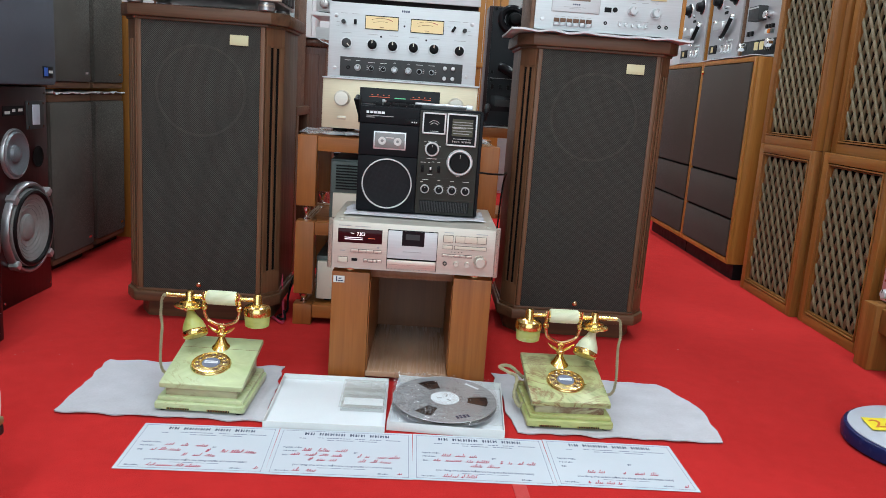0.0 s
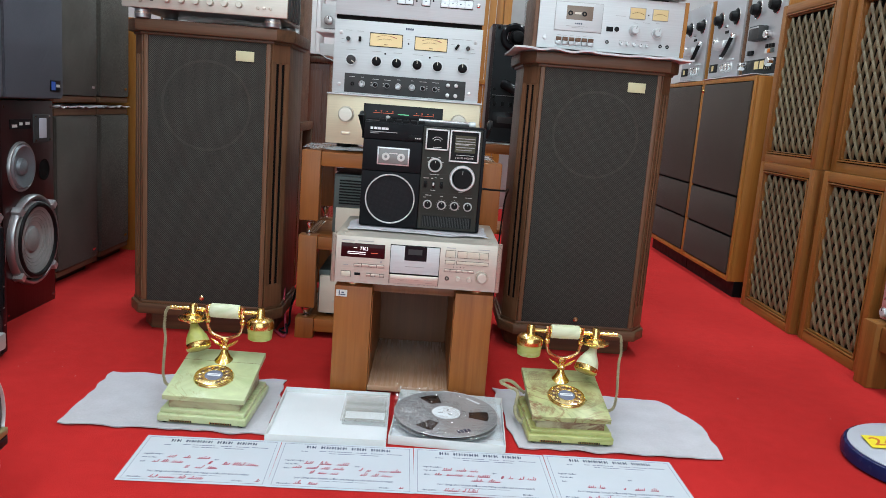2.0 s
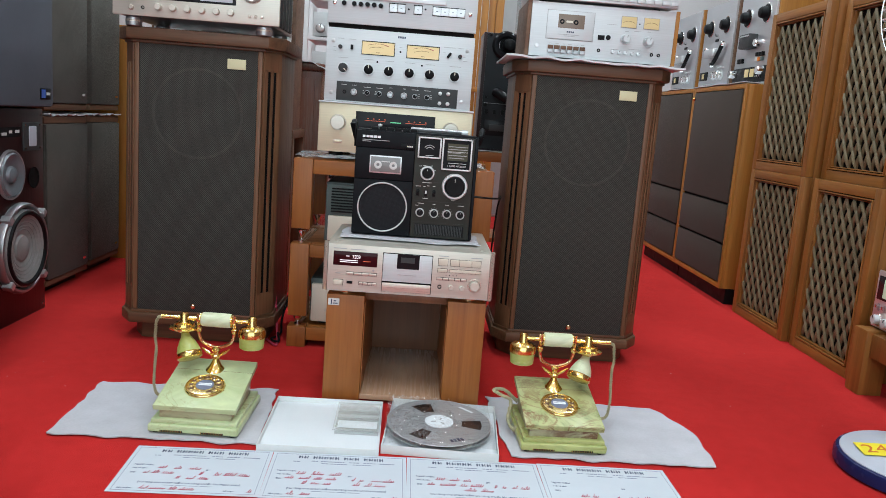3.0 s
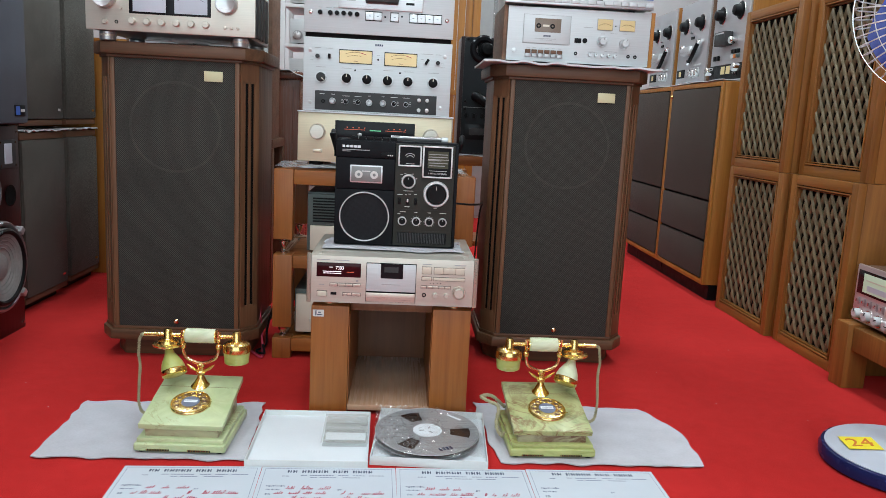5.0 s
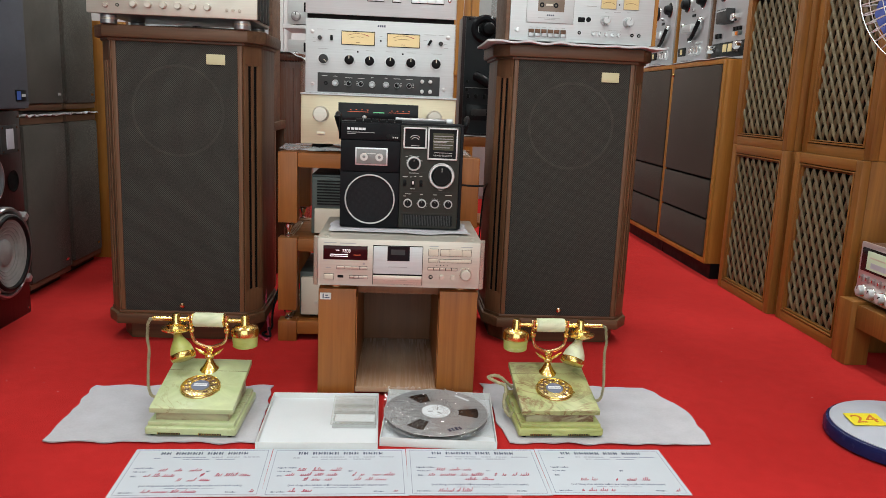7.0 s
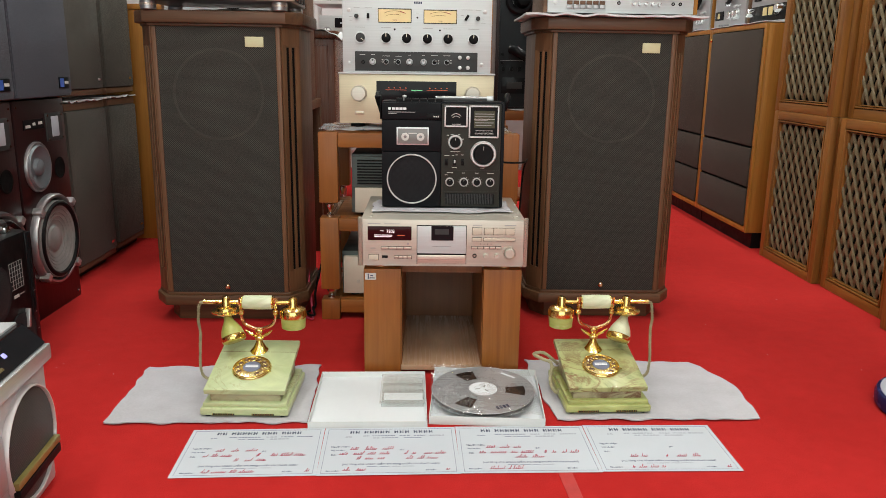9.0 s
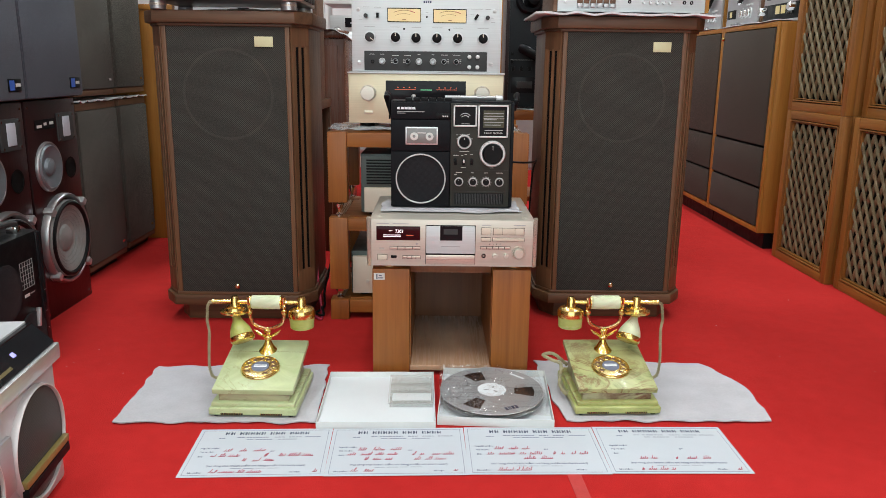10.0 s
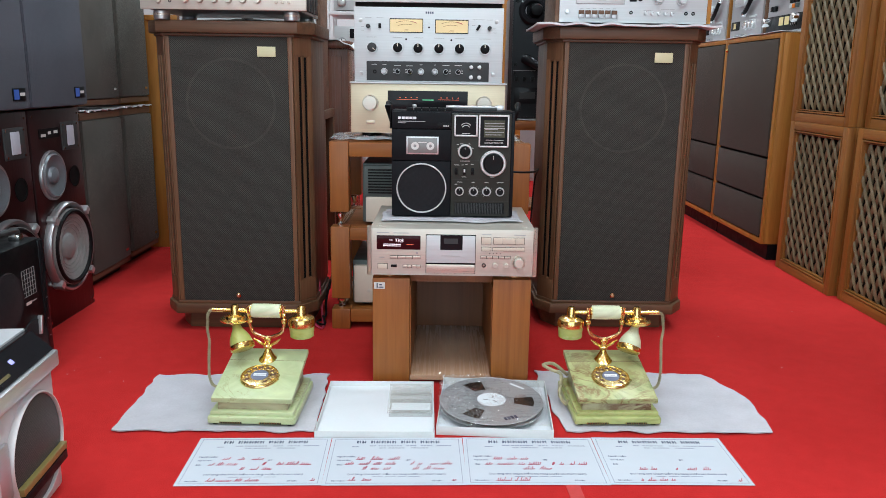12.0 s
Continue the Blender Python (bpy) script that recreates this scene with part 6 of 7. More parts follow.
telephone(pose(-0.472, 1.577, 0.0055, 0, 0, -1.0), -1, "onyxA", "onyxA", "pale green onyx rotary telephone with brass handset on foam")
ph = telephone(pose(0.3960, 1.603, 0.0055, 0, 0, 2.0), 1, "onyxB", "onyxH", "veined green onyx rotary telephone with brass handset on foam")
part("line_cord", braided(bmesh.new(), [(-0.085, 0.20, 0.05), (-0.12, 0.215, 0.075), (-0.150, 0.20, 0.078), (-0.128, 0.19, 0.068), (-0.108, 0.17, 0.062), (-0.118, 0.13, 0.030), (-0.110, 0.09, 0.018), (-0.101, 0.10, 0.022)], 0.003, 16), "cord", ph)


# ---------- foam sheets ----------
def foam_sheet(fl, bl, br, fr, seed, label, bulge=0.0):
    """Thin packing foam with wavy edges, lying on the carpet; corners given as (x, y)."""
    b = bmesh.new()
    n, k = 60, 36
    g = [[None] * (k + 1) for _ in range(n + 1)]
    for i in range(n + 1):
        for j in range(k + 1):
            u, w = i / n, j / k
            f = Vector(fl).lerp(Vector(fr), u)
            e = Vector(bl).lerp(Vector(br), u)
            p = f.lerp(e, w)
            wob = Vector((noise.noise(Vector((w * 6, seed, 1))), noise.noise(Vector((u * 9, seed, 4)))))
            ed = max(abs(2 * u - 1), abs(2 * w - 1)) ** 6
            p += wob * 0.013 * ed
            p.x += bulge * max(0, 2 * u - 1) * math.sin(math.pi * w) 
            z = 0.0015 + 0.0022 * (1 + noise.noise(Vector((u * 8, w * 5, seed)))) * ed
            g[i][j] = b.verts.new((p.x, p.y, z))
    for i in range(n):
        for j in range(k):
            b.faces.new((g[i][j], g[i + 1][j], g[i + 1][j + 1], g[i][j + 1]))
    r = bmesh.ops.extrude_face_region(b, geom=list(b.faces))
    for q in r["geom"]:
        if isinstance(q, bmesh.types.BMVert):
            q.co.z = max(q.co.z + 0.003, 0.0045)
    return solid("foam_sheet", b, "foam", label, "foam sheet", "packing foam sheets")


foam_sheet((-0.790, 1.549), (-0.800, 1.885), (-0.335, 1.908), (-0.321, 1.556), 2.0, "wavy white packing foam sheet under a pale green telephone")
foam_sheet((0.262, 1.578), (0.236, 1.955), (0.705, 1.940), (0.750, 1.580), 6.5, "wavy white packing foam sheet under a veined green telephone", 0.04)


# ---------- tape boxes and reel ----------
def tray(name, m, w, d, h, label):
    t = thing(name, m, label, "box")
    bx("bottom", "white", t, -w / 2 + 0.0022, w / 2 - 0.0022, 0.0022, d - 0.0022, 0.0008, 0.003)
    for x0, x1, y0, y1 in ((-w / 2, w / 2, 0.0, 0.002), (-w / 2, w / 2, d - 0.002, d), (-w / 2, -w / 2 + 0.002, 0.0021, d - 0.0021), (w / 2 - 0.002, w / 2, 0.0021, d - 0.0021)):
        bx("wall", "cardedge", t, x0, x1, y0, y1, 0.0006, h, 0.0006)
    return t


M["cardedge"] = plain("off_white_card", (0.70, 0.71, 0.70), 0.6, 0, 0.05, 10, 200, 0.08)
tray("box_lid", pose(-0.1785, 1.535, 0.0, 0, 0, 1.2), 0.276, 0.300, 0.017, "empty white cardboard tape box lid lying on carpet")
bt = tray("tape_box", pose(0.0985, 1.549, 0.0, 0, 0, -3.2), 0.272, 0.300, 0.022, "white cardboard tape box holding a metal reel")
cs = thing("clear_case", pose(-0.098, 1.640, 0.0032, 0, 0, 1.2), "clear plastic cases lying in the empty box lid", "plastic case")
for k in range(4):
    bx("small_case", "acrylic", cs, -0.056, 0.050, 0.004 + k * 0.042, 0.044 + k * 0.042, 0.0, 0.011, 0.002)
bx("lid_sheet", "acrylic", cs, -0.060, 0.054, 0.0, 0.178, 0.0112, 0.0132, 0.0006)
bx("paper_strip", "white", cs, -0.05, 0.046, 0.02, 0.062, 0.0113, 0.0116)


def tape_reel(m):
    t = thing("tape_reel", m, "grey metal tape reel wrapped in clear plastic film", "tape reel")
    R, n = 0.128, 96
    # flange with three windows
    b = bmesh.new()
    def hole(a, r):
        for c in (-0.06, 2.03, 4.13):
            d = (a - c + math.pi) % (2 * math.pi) - math.pi
            if abs(d) < 0.235 and 0.056 < r < 0.106:
                return True
        return False
    rr = [0.036, 0.046, 0.0565, 0.070, 0.085, 0.1055, 0.116, R]
    for z in (0.0, 0.0012):
        g = [[b.verts.new((r * math.cos(2 * math.pi * i / n), r * math.sin(2 * math.pi * i / n), z)) for i in range(n)] for r in rr]
        for j in range(len(rr) - 1):
            for i in range(n):
                if not hole(2 * math.pi * (i + 0.5) / n, (rr[j] + rr[j + 1]) / 2):
                    k = (i + 1) % n
                    b.faces.new((g[j][i], g[j][k], g[j + 1][k], g[j + 1][i]))
    fl = part("flange", b, "reel", t, "grey metal flange with three windows", pose(0, 0, 0.010))
    part("flange_rim", ring(bmesh.new(), (0, 0, 0.0100), R - 0.0016, R + 0.0006, 0.0016, "z", 96), "silver2", fl, "", pose(0, 0, -0.010))
    part("lower_flange", ring(bmesh.new(), (0, 0, 0.0), 0.03, R, 0.0012, "z", 96, False), "reel", t)
    part("tape_pack", ring(bmesh.new(), (0, 0, 0.0016), 0.034, 0.117, 0.0076, "z", 72, False), "tape", t, "wound brown tape")
    part("hub", lathe(bmesh.new(), [(0.0355, 0.0018), (0.0355, 0.0122), (0.012, 0.0124), (0.010, 0.0118), (0, 0.0118)], (0, 0, 0), "z", 48), "white", t, "white plastic hub")
    for k in range(3):
        a = radians(100 + 120 * k)
        bx("hub_notch", "greyprint", t, -0.002, 0.002, 0.008, 0.020, 0.0122, 0.0128, 0, "", Matrix.Rotation(a, 4, "Z"))
    for k in range(4):
        bx("maker_mark", "ink", t, -0.017 + k * 0.009, -0.0105 + k * 0.009, -0.108, -0.094, 0.0112, 0.0116, 0, "", Matrix.Rotation(radians(24), 4, "Z"))
    bx("label_strip", "white", t, -0.022, 0.022, 0.101, 0.108, 0.0112, 0.0116, 0, "", Matrix.Rotation(radians(-42), 4, "Z"))
    return t


tape_reel(pose(0.098, 1.686, 0.0225, 3.0, 0, 0))


def film_wrap():
    b = bmesh.new()
    n = 90
    bmesh.ops.create_grid(b, x_segments=n, y_segments=n, size=0.5)
    for v in b.verts:
        x, y = v.co.x, v.co.y
        p = Vector((x * 14, y * 14, 0.4))
        edge = max(abs(x), abs(y)) * 2
        few = max(0.0, min(1.0, 0.55 - 1.3 * x + noise.noise(p * 0.25)))
        crease = few * (max(0.0, 1 - 7 * abs(noise.noise(p * 0.8))) + 0.6 * max(0.0, 1 - 6 * abs(noise.noise(p * 1.9))))
        v.co = Vector((0.0985 + x * 0.262, 1.690 + y * 0.292, 0.0345 + 0.0075 * crease + 0.003 * noise.noise(p * 0.5) - 0.003 * edge ** 4 + (0.012 * max(0, y - 0.38) / 0.12 * max(0, 0.2 - x))))
    return solid("film_wrap", b, "wrap", "crinkled clear plastic film over the tape reel", "plastic film")


film_wrap()


# ---------- dispatch forms on the floor ----------
def form_sheet(m, lines, label):
    """A printed form, A4 on its long side; origin at its upper left corner, lying flat."""
    b = bmesh.new()
    bmesh.ops.create_grid(b, x_segments=20, y_segments=14, size=0.5)
    for v in b.verts:
        x, y = v.co.x, v.co.y
        v.co = Vector(((x + 0.5) * 0.297, (y - 0.5) * 0.210, 0.0012))
    r = bmesh.ops.extrude_face_region(b, geom=list(b.faces))
    for q in r["geom"]:
        if isinstance(q, bmesh.types.BMVert):
            q.co.z += 0.0005
    t = part("printed_form", b, "paper", None, label, m)
    tagged(t, label, "paper form", "printed forms laid in a row")

    def bars(name, material, runs, z=0.0019):
        for x0, x1, y, h in runs:
            bx(name, material, t, x0, x1, -y - h / 2, -y + h / 2, 0.0016, z)
    for x0, x1, y0, y1 in ((0.008, 0.289, 0.0075, 0.0083), (0.008, 0.289, 0.2017, 0.2025)):
        bx("border_line", "inkgrey", t, x0, x1, -y1, -y0, 0.0016, 0.0019)
    for x in (0.008, 0.2882):
        bx("border_line", "inkgrey", t, x, x + 0.0008, -0.2017, -0.0083, 0.0016, 0.0019)
    # heading, as blocks
    x = 0.058
    for w, n in ((0.024, 2), (0.060, 5), (0.036, 3), (0.046, 4)):
        for k in range(n):
            u = w / n
            bars("heading", "ink", [(x + k * u, x + k * u + u * 0.30, 0.0215, 0.0120), (x + k * u + u * 0.54, x + k * u + u * 0.72, 0.0215, 0.0120)])
            bars("heading", "ink", [(x + k * u + u * 0.26, x + k * u + u * 0.52, 0.0205 + 0.002 * (k % 2), 0.0022)])
        x += w + 0.008
    small = []
    for x0, x1, y in ((0.088, 0.104, 0.040), (0.108, 0.160, 0.040), (0.170, 0.196, 0.040), (0.202, 0.232, 0.040), (0.238, 0.276, 0.040), (0.110, 0.124, 0.050), (0.130, 0.170, 0.050), (0.180, 0.222, 0.050), (0.048, 0.066, 0.044)):
        a = x0
        while a < x1 - 0.004:
            u = 0.004 + 0.004 * random.random()
            small.append((a, min(x1, a + u), y, 0.0028))
            a += u + 0.0014
    bars("small_print", "inkgrey", small)
    for txt, px, py, s in (("Người nhận:", 0.040, 0.090, 0.0085), ("Họ và tên:", 0.036, 0.106, 0.0075), ("ĐT", 0.176, 0.106, 0.0075), ("ĐC:", 0.028, 0.126, 0.0075), ("(vui lòng cho khách kiểm tra hàng trước khi thanh toán)", 0.152, 0.166, 0.0098), ("Sản phẩm:", 0.032, 0.193, 0.0070), ("Số kiện:", 0.236, 0.193, 0.0070)):
        words(txt, s * 0.92, "inkgrey", t, pose(px, -py, 0.0019), "lettering")
    bars("small_print", "inkgrey", [(0.102, 0.124, 0.1765, 0.0013), (0.128, 0.150, 0.1765, 0.0013), (0.154, 0.172, 0.1765, 0.0013), (0.176, 0.200, 0.1765, 0.0013)])
    # pen strokes, kept unreadable
    for x0, x1, y in lines:
        p = []
        wd, amp = 0.0042, 0.003
        n = max(2, int((x1 - x0) / wd)) * 9
        for k in range(n):
            a = 2 * math.pi * k / 9
            if k % 9 == 0:
                amp = 0.0022 + 0.0055 * random.random() ** 2
                lean = 0.0010 + 0.0014 * random.random()
            p.append((x0 + (x1 - x0) * k / n + lean * math.sin(a) + 0.3 * amp * (1 - math.cos(a)), -y - 0.003 + amp * (1 - math.cos(a)), 0.0021))
        part("pen_stroke", tube(bmesh.new(), p, 0.00062, 5), "inkred", t)
    return t


FORMS = (
    [(0.072, 0.088, 0.101), (0.105, 0.120, 0.101), (0.135, 0.160, 0.101), (0.048, 0.060, 0.124), (0.066, 0.080, 0.124), (0.086, 0.110, 0.124), (0.162, 0.166, 0.124), (0.192, 0.206, 0.124), (0.212, 0.236, 0.124), (0.242, 0.266, 0.124), (0.118, 0.126, 0.144), (0.140, 0.156, 0.144), (0.164, 0.186, 0.144), (0.060, 0.076, 0.191), (0.080, 0.112, 0.191), (0.118, 0.132, 0.191), (0.138, 0.168, 0.191), (0.272, 0.281, 0.191)],
    [(0.062, 0.080, 0.101), (0.094, 0.120, 0.101), (0.132, 0.156, 0.101), (0.040, 0.058, 0.122), (0.070, 0.092, 0.122), (0.100, 0.118, 0.122), (0.126, 0.148, 0.122), (0.180, 0.186, 0.122), (0.196, 0.206, 0.122), (0.222, 0.240, 0.122), (0.246, 0.270, 0.122), (0.078, 0.086, 0.143), (0.096, 0.114, 0.143), (0.122, 0.138, 0.143), (0.184, 0.198, 0.143), (0.208, 0.222, 0.143), (0.228, 0.252, 0.143), (0.052, 0.068, 0.190), (0.080, 0.100, 0.190), (0.266, 0.276, 0.190)],
    [(0.062, 0.082, 0.101), (0.092, 0.114, 0.101), (0.122, 0.140, 0.101), (0.044, 0.060, 0.124), (0.070, 0.104, 0.124), (0.114, 0.130, 0.124), (0.136, 0.164, 0.124), (0.188, 0.192, 0.124), (0.204, 0.214, 0.124), (0.226, 0.238, 0.124), (0.244, 0.264, 0.124), (0.122, 0.148, 0.144), (0.158, 0.184, 0.144), (0.062, 0.094, 0.192), (0.100, 0.106, 0.192), (0.110, 0.132, 0.192)],
    [(0.074, 0.092, 0.146), (0.098, 0.112, 0.146), (0.152, 0.156, 0.146), (0.176, 0.198, 0.146), (0.210, 0.228, 0.146), (0.066, 0.072, 0.192), (0.080, 0.098, 0.192), (0.104, 0.122, 0.192), (0.128, 0.138, 0.192), (0.268, 0.278, 0.192)],
)
for k, ln in enumerate(FORMS):
    form_sheet(pose(-0.573 + 0.2985 * k, 1.521 + 0.0100 * k + (0.002 if k == 2 else 0), 0.0004 * (k % 2), 0, 0, (2.3, 1.9, 1.2, 0.8)[k]), ln, "white printed dispatch form with red handwriting on the carpet")


# ---------- low table, receiver, pedestal fan ----------
tb = thing("low_table", pose(0, 0, 0), "low teak wooden table on square legs", "table")
for x in (1.446, 1.86):
    for y in (2.195, 1.45):
        bx("leg", "teak", tb, x, x + 0.078, y, y + 0.076, 0.0, 0.212, 0.005)
bx("side_rail", "teak", tb, 1.462, 1.508, 1.527, 2.194, 0.128, 0.204, 0.004)
bx("end_rail", "teak_y", tb, 1.525, 1.859, 2.215, 2.255, 0.128, 0.204, 0.004)
bx("top_board", "teak", tb, 1.509, 1.90, 1.50, 2.214, 0.186, 0.204, 0.002)


def receiver():
    t = thing("receiver", pose(1.487, 2.02, 0.204, 0, 0, -92), "silver stereo receiver with lit dial on a low table", "receiver")
    bx("case", "oldwood", t, -0.25, 0.25, 0.012, 0.30, 0.012, 0.190, 0.004)
    bx("front_panel", "pinksilver", t, -0.25, 0.25, 0.0, 0.0118, 0.012, 0.194, 0.004)
    f = bx("dial_window", "blackgloss", t, -0.238, 0.17, -0.002, 0.002, 0.102, 0.178, 0.002)
    bx("dial_scale", "dialface", f, -0.205, 0.15, -0.003, -0.001, 0.110, 0.170, 0.001)
    bx("dial_lines", "cream", f, -0.19, 0.13, -0.0036, -0.0028, 0.148, 0.152)
    bx("dial_lines", "greytop", f, -0.18, 0.10, -0.0036, -0.0028, 0.118, 0.135)
    for k in range(9):
        lever(t, -0.22 + k * 0.034, 0.078, "chrome", "grey_metal", 1.3)
    for k in range(6):
        knob(t, -0.205 + k * 0.055, 0.040, 0.0155, 0.022, "silver", 0, "chrome", "black", 30 * k)
    for x in (-0.2, 0.2):
        for y in (0.04, 0.26):
            part("foot", cyl(bmesh.new(), (x, y, 0.0), 0.016, 0.012, "z", 16), "black", t)


M["pinksilver"] = brushed("rose_silver_aluminium", (0.56, 0.50, 0.50), 0.32, 0.6)
M["dialface"] = glow("lit_dial", (0.45, 0.55, 0.40), 0.25)
receiver()
part_b = lathe(bmesh.new(), [(0.03, 0.0), (0.05, 0.004), (0.075, 0.045), (0.078, 0.048), (0.072, 0.046), (0.045, 0.010), (0, 0.008)], (1.640, 2.165, 0.398), "z", 32)
solid("bowl", part_b, "white", "white bowl standing on a silver receiver", "bowl")


def pedestal_fan():
    t = thing("pedestal_fan", pose(1.272, 1.615, 0), "pedestal fan with navy-rimmed round grey base", "fan")
    b = part("base", lathe(bmesh.new(), [(0.180, 0.0), (0.192, 0.006), (0.193, 0.026), (0.188, 0.036), (0.182, 0.0385)], (0, 0, 0), "z", 72), "navyrim", t, "navy blue rim of the round base")
    part("base_top", lathe(bmesh.new(), [(0.1825, 0.034), (0.180, 0.0405), (0.12, 0.047), (0.04, 0.052), (0.035, 0.055), (0, 0.055)], (0, 0, 0), "z", 72), "greytop", t, "pale grey base top")
    part("pole_collar", lathe(bmesh.new(), [(0.030, 0.05), (0.030, 0.075), (0.020, 0.085)], (0, 0, 0), "z", 28), "chrome", t)
    part("pole", cyl(bmesh.new(), (0, 0, 0.08), 0.013, 0.84, "z", 20), "chrome", t)
    hm = Matrix.Translation((-0.072, -0.03, 1.085)) @ Matrix.Rotation(radians(-28), 4, "Z")
    part("motor", lathe(bmesh.new(), [(0.02, -0.16), (0.06, -0.15), (0.065, -0.06), (0.045, -0.045), (0, -0.045)], (0, 0, 0), "-y", 32), "greytop", t, "", hm)
    part("neck", box(bmesh.new(), -0.022, 0.022, 0.03, 0.09, -0.17, -0.04, 0.008), "greytop", t, "", hm)
    gd = part("guard", ring(bmesh.new(), (0, 0.0, 0), 0.1955, 0.1990, 0.004, "-y", 64), "chrome", t, "chrome wire guard", hm)
    for r, y in ((0.05, -0.055), (0.085, -0.052), (0.12, -0.046), (0.155, -0.035), (0.18, -0.021)):
        part("guard_ring", ring(bmesh.new(), (0, y, 0), r, r + 0.0018, 0.0018, "-y", 56), "satin", gd)
    part("guard_boss", lathe(bmesh.new(), [(0.052, 0.054), (0.050, 0.060), (0.02, 0.064), (0, 0.064)], (0, 0, 0), "-y", 36), "greytop", gd)
    wm = bmesh.new()
    tube(wm, [(0.048, -0.056, 0), (0.10, -0.050, 0), (0.155, -0.034, 0), (0.186, -0.016, 0), (0.197, 0.0, 0), (0.186, 0.03, 0), (0.15, 0.055, 0), (0.06, 0.065, 0)], 0.0017, 6)
    me = bpy.data.meshes.new("guard_wire")
    wm.to_mesh(me)
    wm.free()
    me.materials.append(M["satin"])
    for k in range(56):
        piece("guard_wire", me, gd, Matrix.Rotation(2 * math.pi * k / 56, 4, "Y"))
    for k in range(3):
        bb = bmesh.new()
        rows = []
        for i in range(9):
            u = i / 8
            r = 0.03 + 0.145 * u
            w = 0.05 + 0.09 * math.sin(math.pi * min(1, u * 0.9 + 0.08))
            rows.append([bb.verts.new((r * math.cos(s * w / max(r, 0.06)), -0.005 + s * 0.016 * (1 - 0.3 * u), r * math.sin(s * w / max(r, 0.06)))) for s in (-1, -0.5, 0, 0.5, 1)])
        for a, c in zip(rows, rows[1:]):
            for j in range(4):
                bb.faces.new((a[j], a[j + 1], c[j + 1], c[j]))
        r_ = bmesh.ops.extrude_face_region(bb, geom=list(bb.faces))
        for q in r_["geom"]:
            if isinstance(q, bmesh.types.BMVert):
                q.co.y += 0.002
        part("blade", bb, "fanblue", t, "blue plastic fan blade", hm @ Matrix.Rotation(radians(120 * k + 20), 4, "Y"))


M["fanblue"] = plain("blue_blade", (0.03, 0.06, 0.35), 0.25, 0, 0.1)
pedestal_fan()
nt_ = solid("price_note", box(bmesh.new(), -0.040, 0.040, -0.035, 0.035, 0.0, 0.0008), "yellow", "yellow paper note with the number 24", "paper note", m=pose(1.170, 1.640, 0.0512, 1.5, -3.6, -8))
words("24", 0.062, "orange", nt_, pose(0, 0, 0.0011, 0, 0, 4), "lettering")


# ---------- portable recorders at the edge of the display ----------
def boombox():
    t = thing("boombox", pose(-0.744, 1.080, 0, 0, 0, 95), "large silver boombox with round black speaker grilles", "boombox")
    a = 0.235
    bx("case", "silverbody", t, -a, a, 0.02, 0.15, 0.006, 0.290, 0.008, "satin silver plastic case")
    top = prism(bmesh.new(), [(-a + 0.004, 0.060), (a - 0.004, 0.060), (a - 0.004, 0.15), (-a + 0.004, 0.15)], 0.2905, 0.334, 0.003)
    part("top_cover", top, "silverbody", t)
    slope = box(bmesh.new(), -a + 0.004, a - 0.004, 0.012, 0.0598, 0.2905, 0.331, 0.002)
    for v in slope.verts:
        if v.co.z > 0.31 and v.co.y < 0.03:
            v.co.y = 0.050
    sp = part("tuner_strip", slope, "blackgloss", t, "black sloping tuner strip")
    bx("ledge", "silver2", t, -a, a, 0.004, 0.0195, 0.258, 0.290, 0.005)
    for x0 in (0.0,):
        w = part("dial_window", box(bmesh.new(), -0.19, 0.075, -0.002, 0.001, 0.004, 0.030, 0.001), "dialgold", sp, "", Matrix.Translation((0, 0.017, 0.295)) @ Matrix.Rotation(radians(-48), 4, "X"))
    lp = part("level_lamp", box(bmesh.new(), 0.100, 0.113, -0.003, 0.001, 0.018, 0.028, 0.001), "lilac", sp, "", Matrix.Translation((0, 0.017, 0.295)) @ Matrix.Rotation(radians(-48), 4, "X"))
    for x in (0.128, -0.128):
        g = part("speaker_grille", lathe(bmesh.new(), [(0.101, 0), (0.101, 0.006), (0.094, 0.009), (0, 0.010)], (x, 0.02, 0.136), "-y", 56), "greymesh", t, "round black speaker mesh")
        part("grille_ring", ring(bmesh.new(), (x, 0.02, 0.136), 0.1005, 0.1055, 0.012, "-y", 64), "satin", g)
        bx("grille_band", "bandgold", g, x - 0.094, x + 0.094, 0.000, 0.012, 0.090, 0.104, 0.002)
        bx("grille_band", "black", g, x - 0.092, x + 0.092, 0.000, 0.012, 0.070, 0.088, 0.002)
    for x, z in ((0.035, 0.06), (0.035, 0.025), (-0.035, 0.06), (-0.035, 0.025)):
        knob(t, x, z, 0.009, 0.016, "chrome", 0.02, None, None)
    bx("cassette_door", "greyface", t, -0.024, 0.024, 0.012, 0.0205, 0.10, 0.20, 0.003)
    for s in (-1, 1):
        part("handle_post", box(bmesh.new(), s * 0.10 - 0.010, s * 0.10 + 0.010, 0.095, 0.125, 0.334, 0.374, 0.004), "chrome", t)
    bx("handle_bar", "silver2", t, -0.111, 0.111, 0.095, 0.125, 0.3745, 0.390, 0.005)


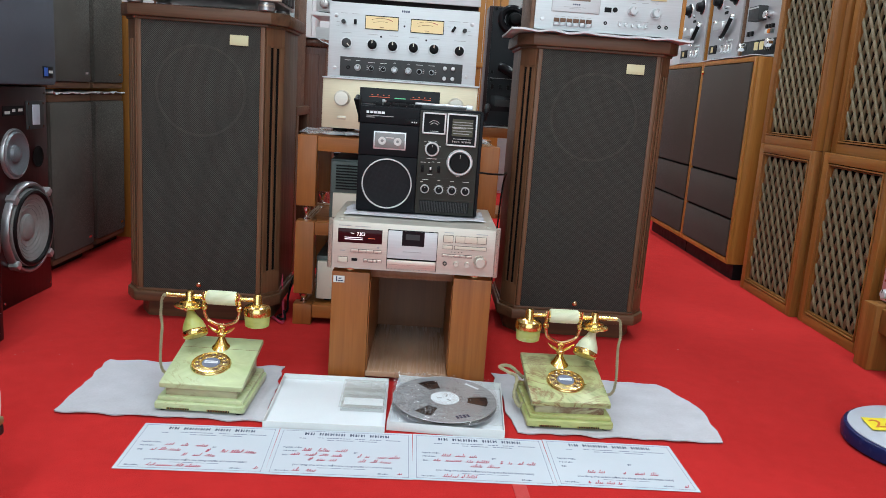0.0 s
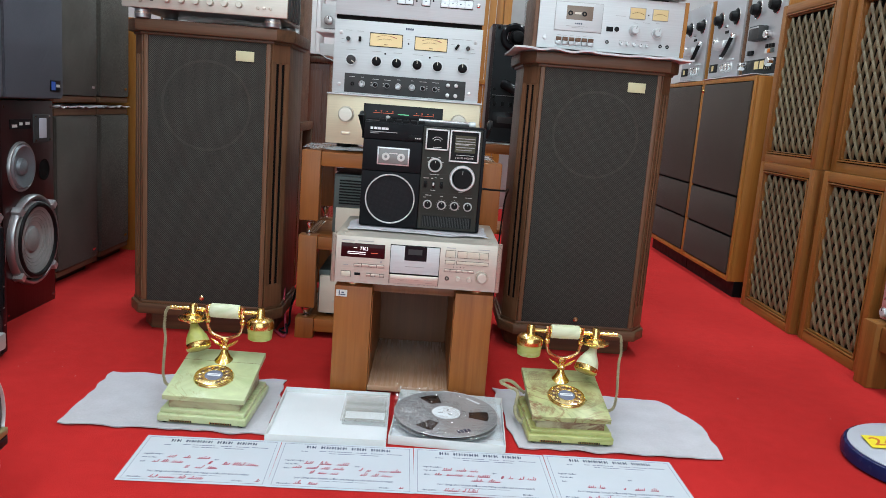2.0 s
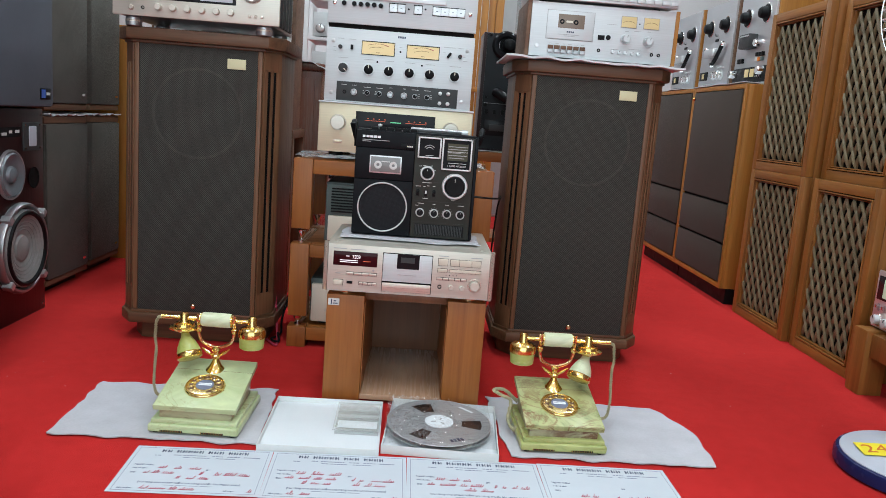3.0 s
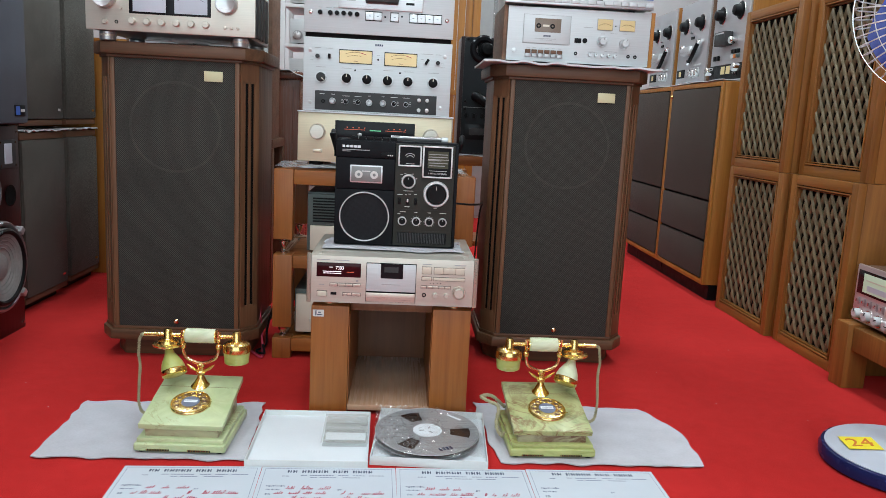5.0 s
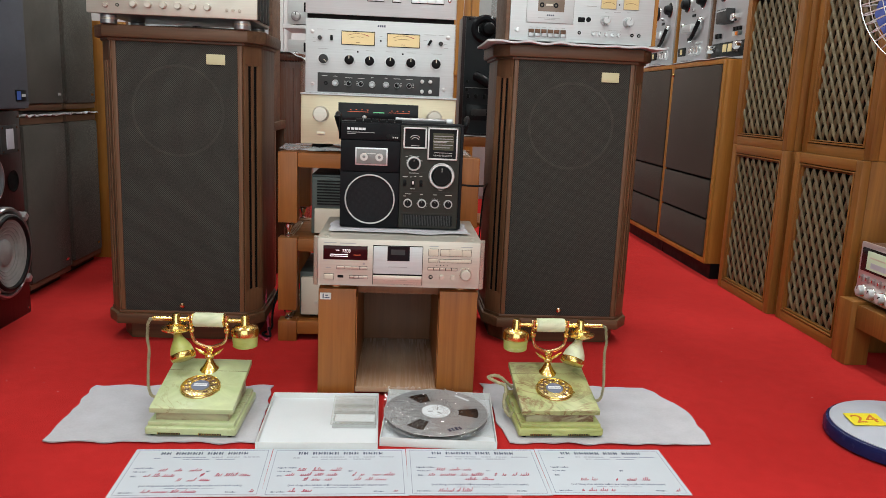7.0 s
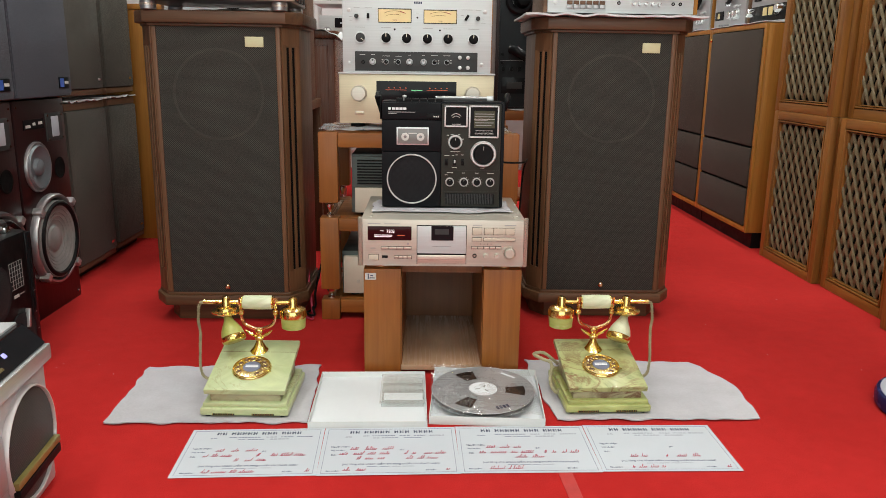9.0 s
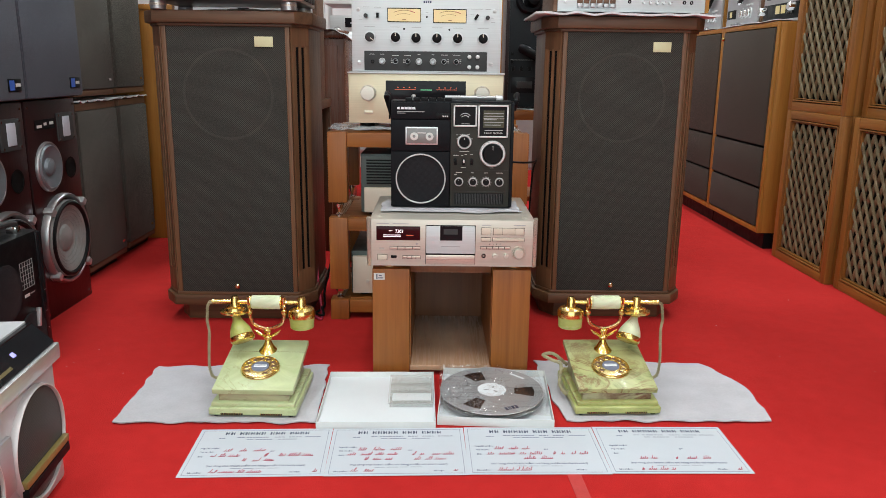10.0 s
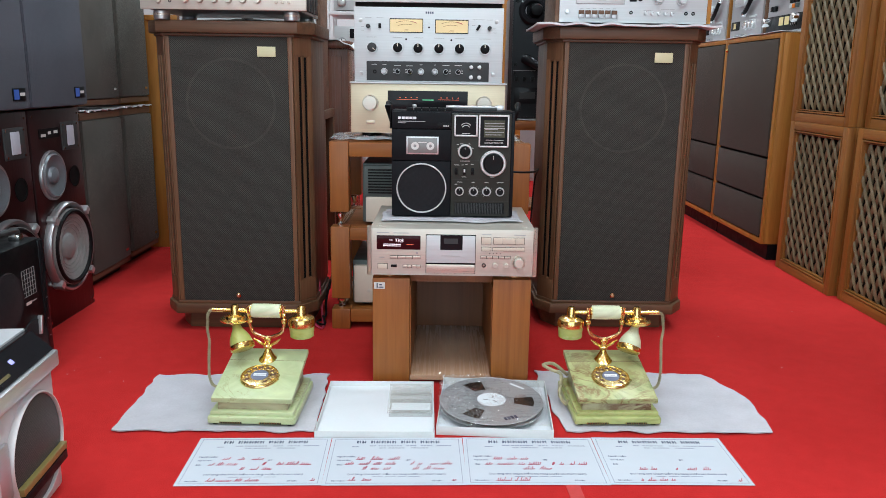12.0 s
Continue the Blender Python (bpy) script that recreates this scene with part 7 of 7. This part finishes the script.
M["silverbody"] = plain("satin_silver_plastic", (0.56, 0.57, 0.59), 0.4, 0.3, 0.05)
M["greymesh"] = cloth("grey_speaker_mesh", (0.030, 0.028, 0.027), (0.085, 0.078, 0.074), 0.0022, 0.45, 0.1, 0.05)
M["dialgold"] = plain("dim_gold_dial", (0.16, 0.13, 0.06), 0.3)
M["lilac"] = glow("lilac_lamp", (0.35, 0.35, 0.9), 0.5)
M["bandgold"] = plain("dull_gold_band", (0.30, 0.24, 0.08), 0.4, 0.4)
boombox()


def black_portable():
    t = thing("portable_radio", pose(-1.128, 1.73, 0, 0, 0, 91), "black portable radio cassette with printed chart and chrome handle", "radio")
    a = 0.245
    bx("case", "black", t, -a, a, 0.0, 0.14, 0.0, 0.372, 0.016, "black moulded case")
    bx("side_frame", "blackgloss", t, a - 0.030, a + 0.002, -0.003, 0.12, 0.01, 0.365, 0.006)
    b = bmesh.new()
    for k in range(7):
        box(b, 0.120, 0.185, -0.0012, 0.0005, 0.228 + k * 0.012, 0.2288 + k * 0.012)
    for k in range(6):
        box(b, 0.120 + k * 0.0128, 0.1207 + k * 0.0128, -0.0012, 0.0005, 0.228, 0.3008)
    tagged(part("printed_chart", b, "greyprint", t), kind="stuff")
    dashes(t, [(0.130, 0.155, 0.209)], "print", -0.0008, 0.008, "maker_mark")
    dashes(t, [(0.160, 0.182, 0.210)], "greyprint", -0.0008, 0.003)
    part("speaker_opening", lathe(bmesh.new(), [(0.075, 0), (0.073, 0.003), (0.066, 0.002), (0.06, 0.0035), (0, 0.006)], (0.150, 0, 0.085), "-y", 44), "cloth_dark", t)
    part("speaker_opening", lathe(bmesh.new(), [(0.075, 0), (0.073, 0.003), (0.066, 0.002), (0.06, 0.0035), (0, 0.006)], (0.045, 0, 0.240), "-y", 44), "cloth_dark", t)
    part("slide_lever", box(bmesh.new(), -0.005, 0.005, -0.012, 0.001, -0.026, 0.026, 0.003), "silver2", t, "", pose(0.178, 0, 0.138, 0, 12, 0))
    part("handle", tube(bmesh.new(), spline([(0.20, 0.06, 0.36), (0.192, 0.04, 0.388), (0.15, 0.03, 0.402), (0.0, 0.026, 0.408), (-0.15, 0.03, 0.402), (-0.2, 0.05, 0.37)], 8), 0.009, 10), "charcoal", t)
    lug = bx("handle_lug", "chrome", t, 0.165, 0.188, 0.02, 0.05, 0.366, 0.392, 0.005)
    bx("lug_clip", "chrome", lug, 0.186, 0.200, 0.024, 0.046, 0.366, 0.378, 0.004)
    dashes(t, [(0.228, 0.236, 0.20), (0.226, 0.232, 0.14), (0.230, 0.235, 0.09)], "grey_metal", -0.003, 0.002)


black_portable()

# ---------- cables and marks on the carpet ----------
for pts, mt, lb in (
    ([(-0.47, 2.52, 0.30), (-0.455, 2.46, 0.20), (-0.44, 2.40, 0.10), (-0.425, 2.36, 0.012), (-0.42, 2.30, 0.006), (-0.46, 2.36, 0.006)], "inkred", "thin red speaker cable behind a tall loudspeaker"),
    ([(-0.40, 2.56, 0.20), (-0.43, 2.48, 0.06), (-0.425, 2.42, 0.012), (-0.445, 2.36, 0.008), (-0.415, 2.33, 0.010), (-0.43, 2.38, 0.03)], "black", "thick black cable lying on the carpet"),
):
    solid("speaker_cable", tube(bmesh.new(), spline(pts), 0.004, 8), mt, lb, "cable")
tp = box(bmesh.new(), -0.013, 0.013, -0.21, 0.0, 0.0003, 0.0012)
for v in tp.verts:
    v.co.x += 0.003 * noise.noise(v.co * 40)
solid("tape_strip", tp, "redtape", "dull strip of red tape stuck on the carpet", "tape", m=pose(0.245, 1.345, 0, 0, 0, 3))

# bits of lint and paper crumbs on the carpet
for k in range(10):
    cr = bmesh.new()
    bmesh.ops.create_icosphere(cr, subdivisions=1, radius=0.0011 + 0.0008 * random.random())
    for v in cr.verts:
        v.co = Vector((v.co.x * (0.7 + random.random()), v.co.y, v.co.z * 0.5 + 0.0006))
    solid("lint_crumb", cr, "greyprint", "tiny grey crumb of lint on the carpet", "lint", "lint crumbs", m=pose(*((random.uniform(0.85, 1.35), random.uniform(1.9, 2.9)) if k % 2 else (random.uniform(-1.1, -0.86), random.uniform(1.5, 2.3))), 0.0, 0, 0, random.uniform(0, 180)))
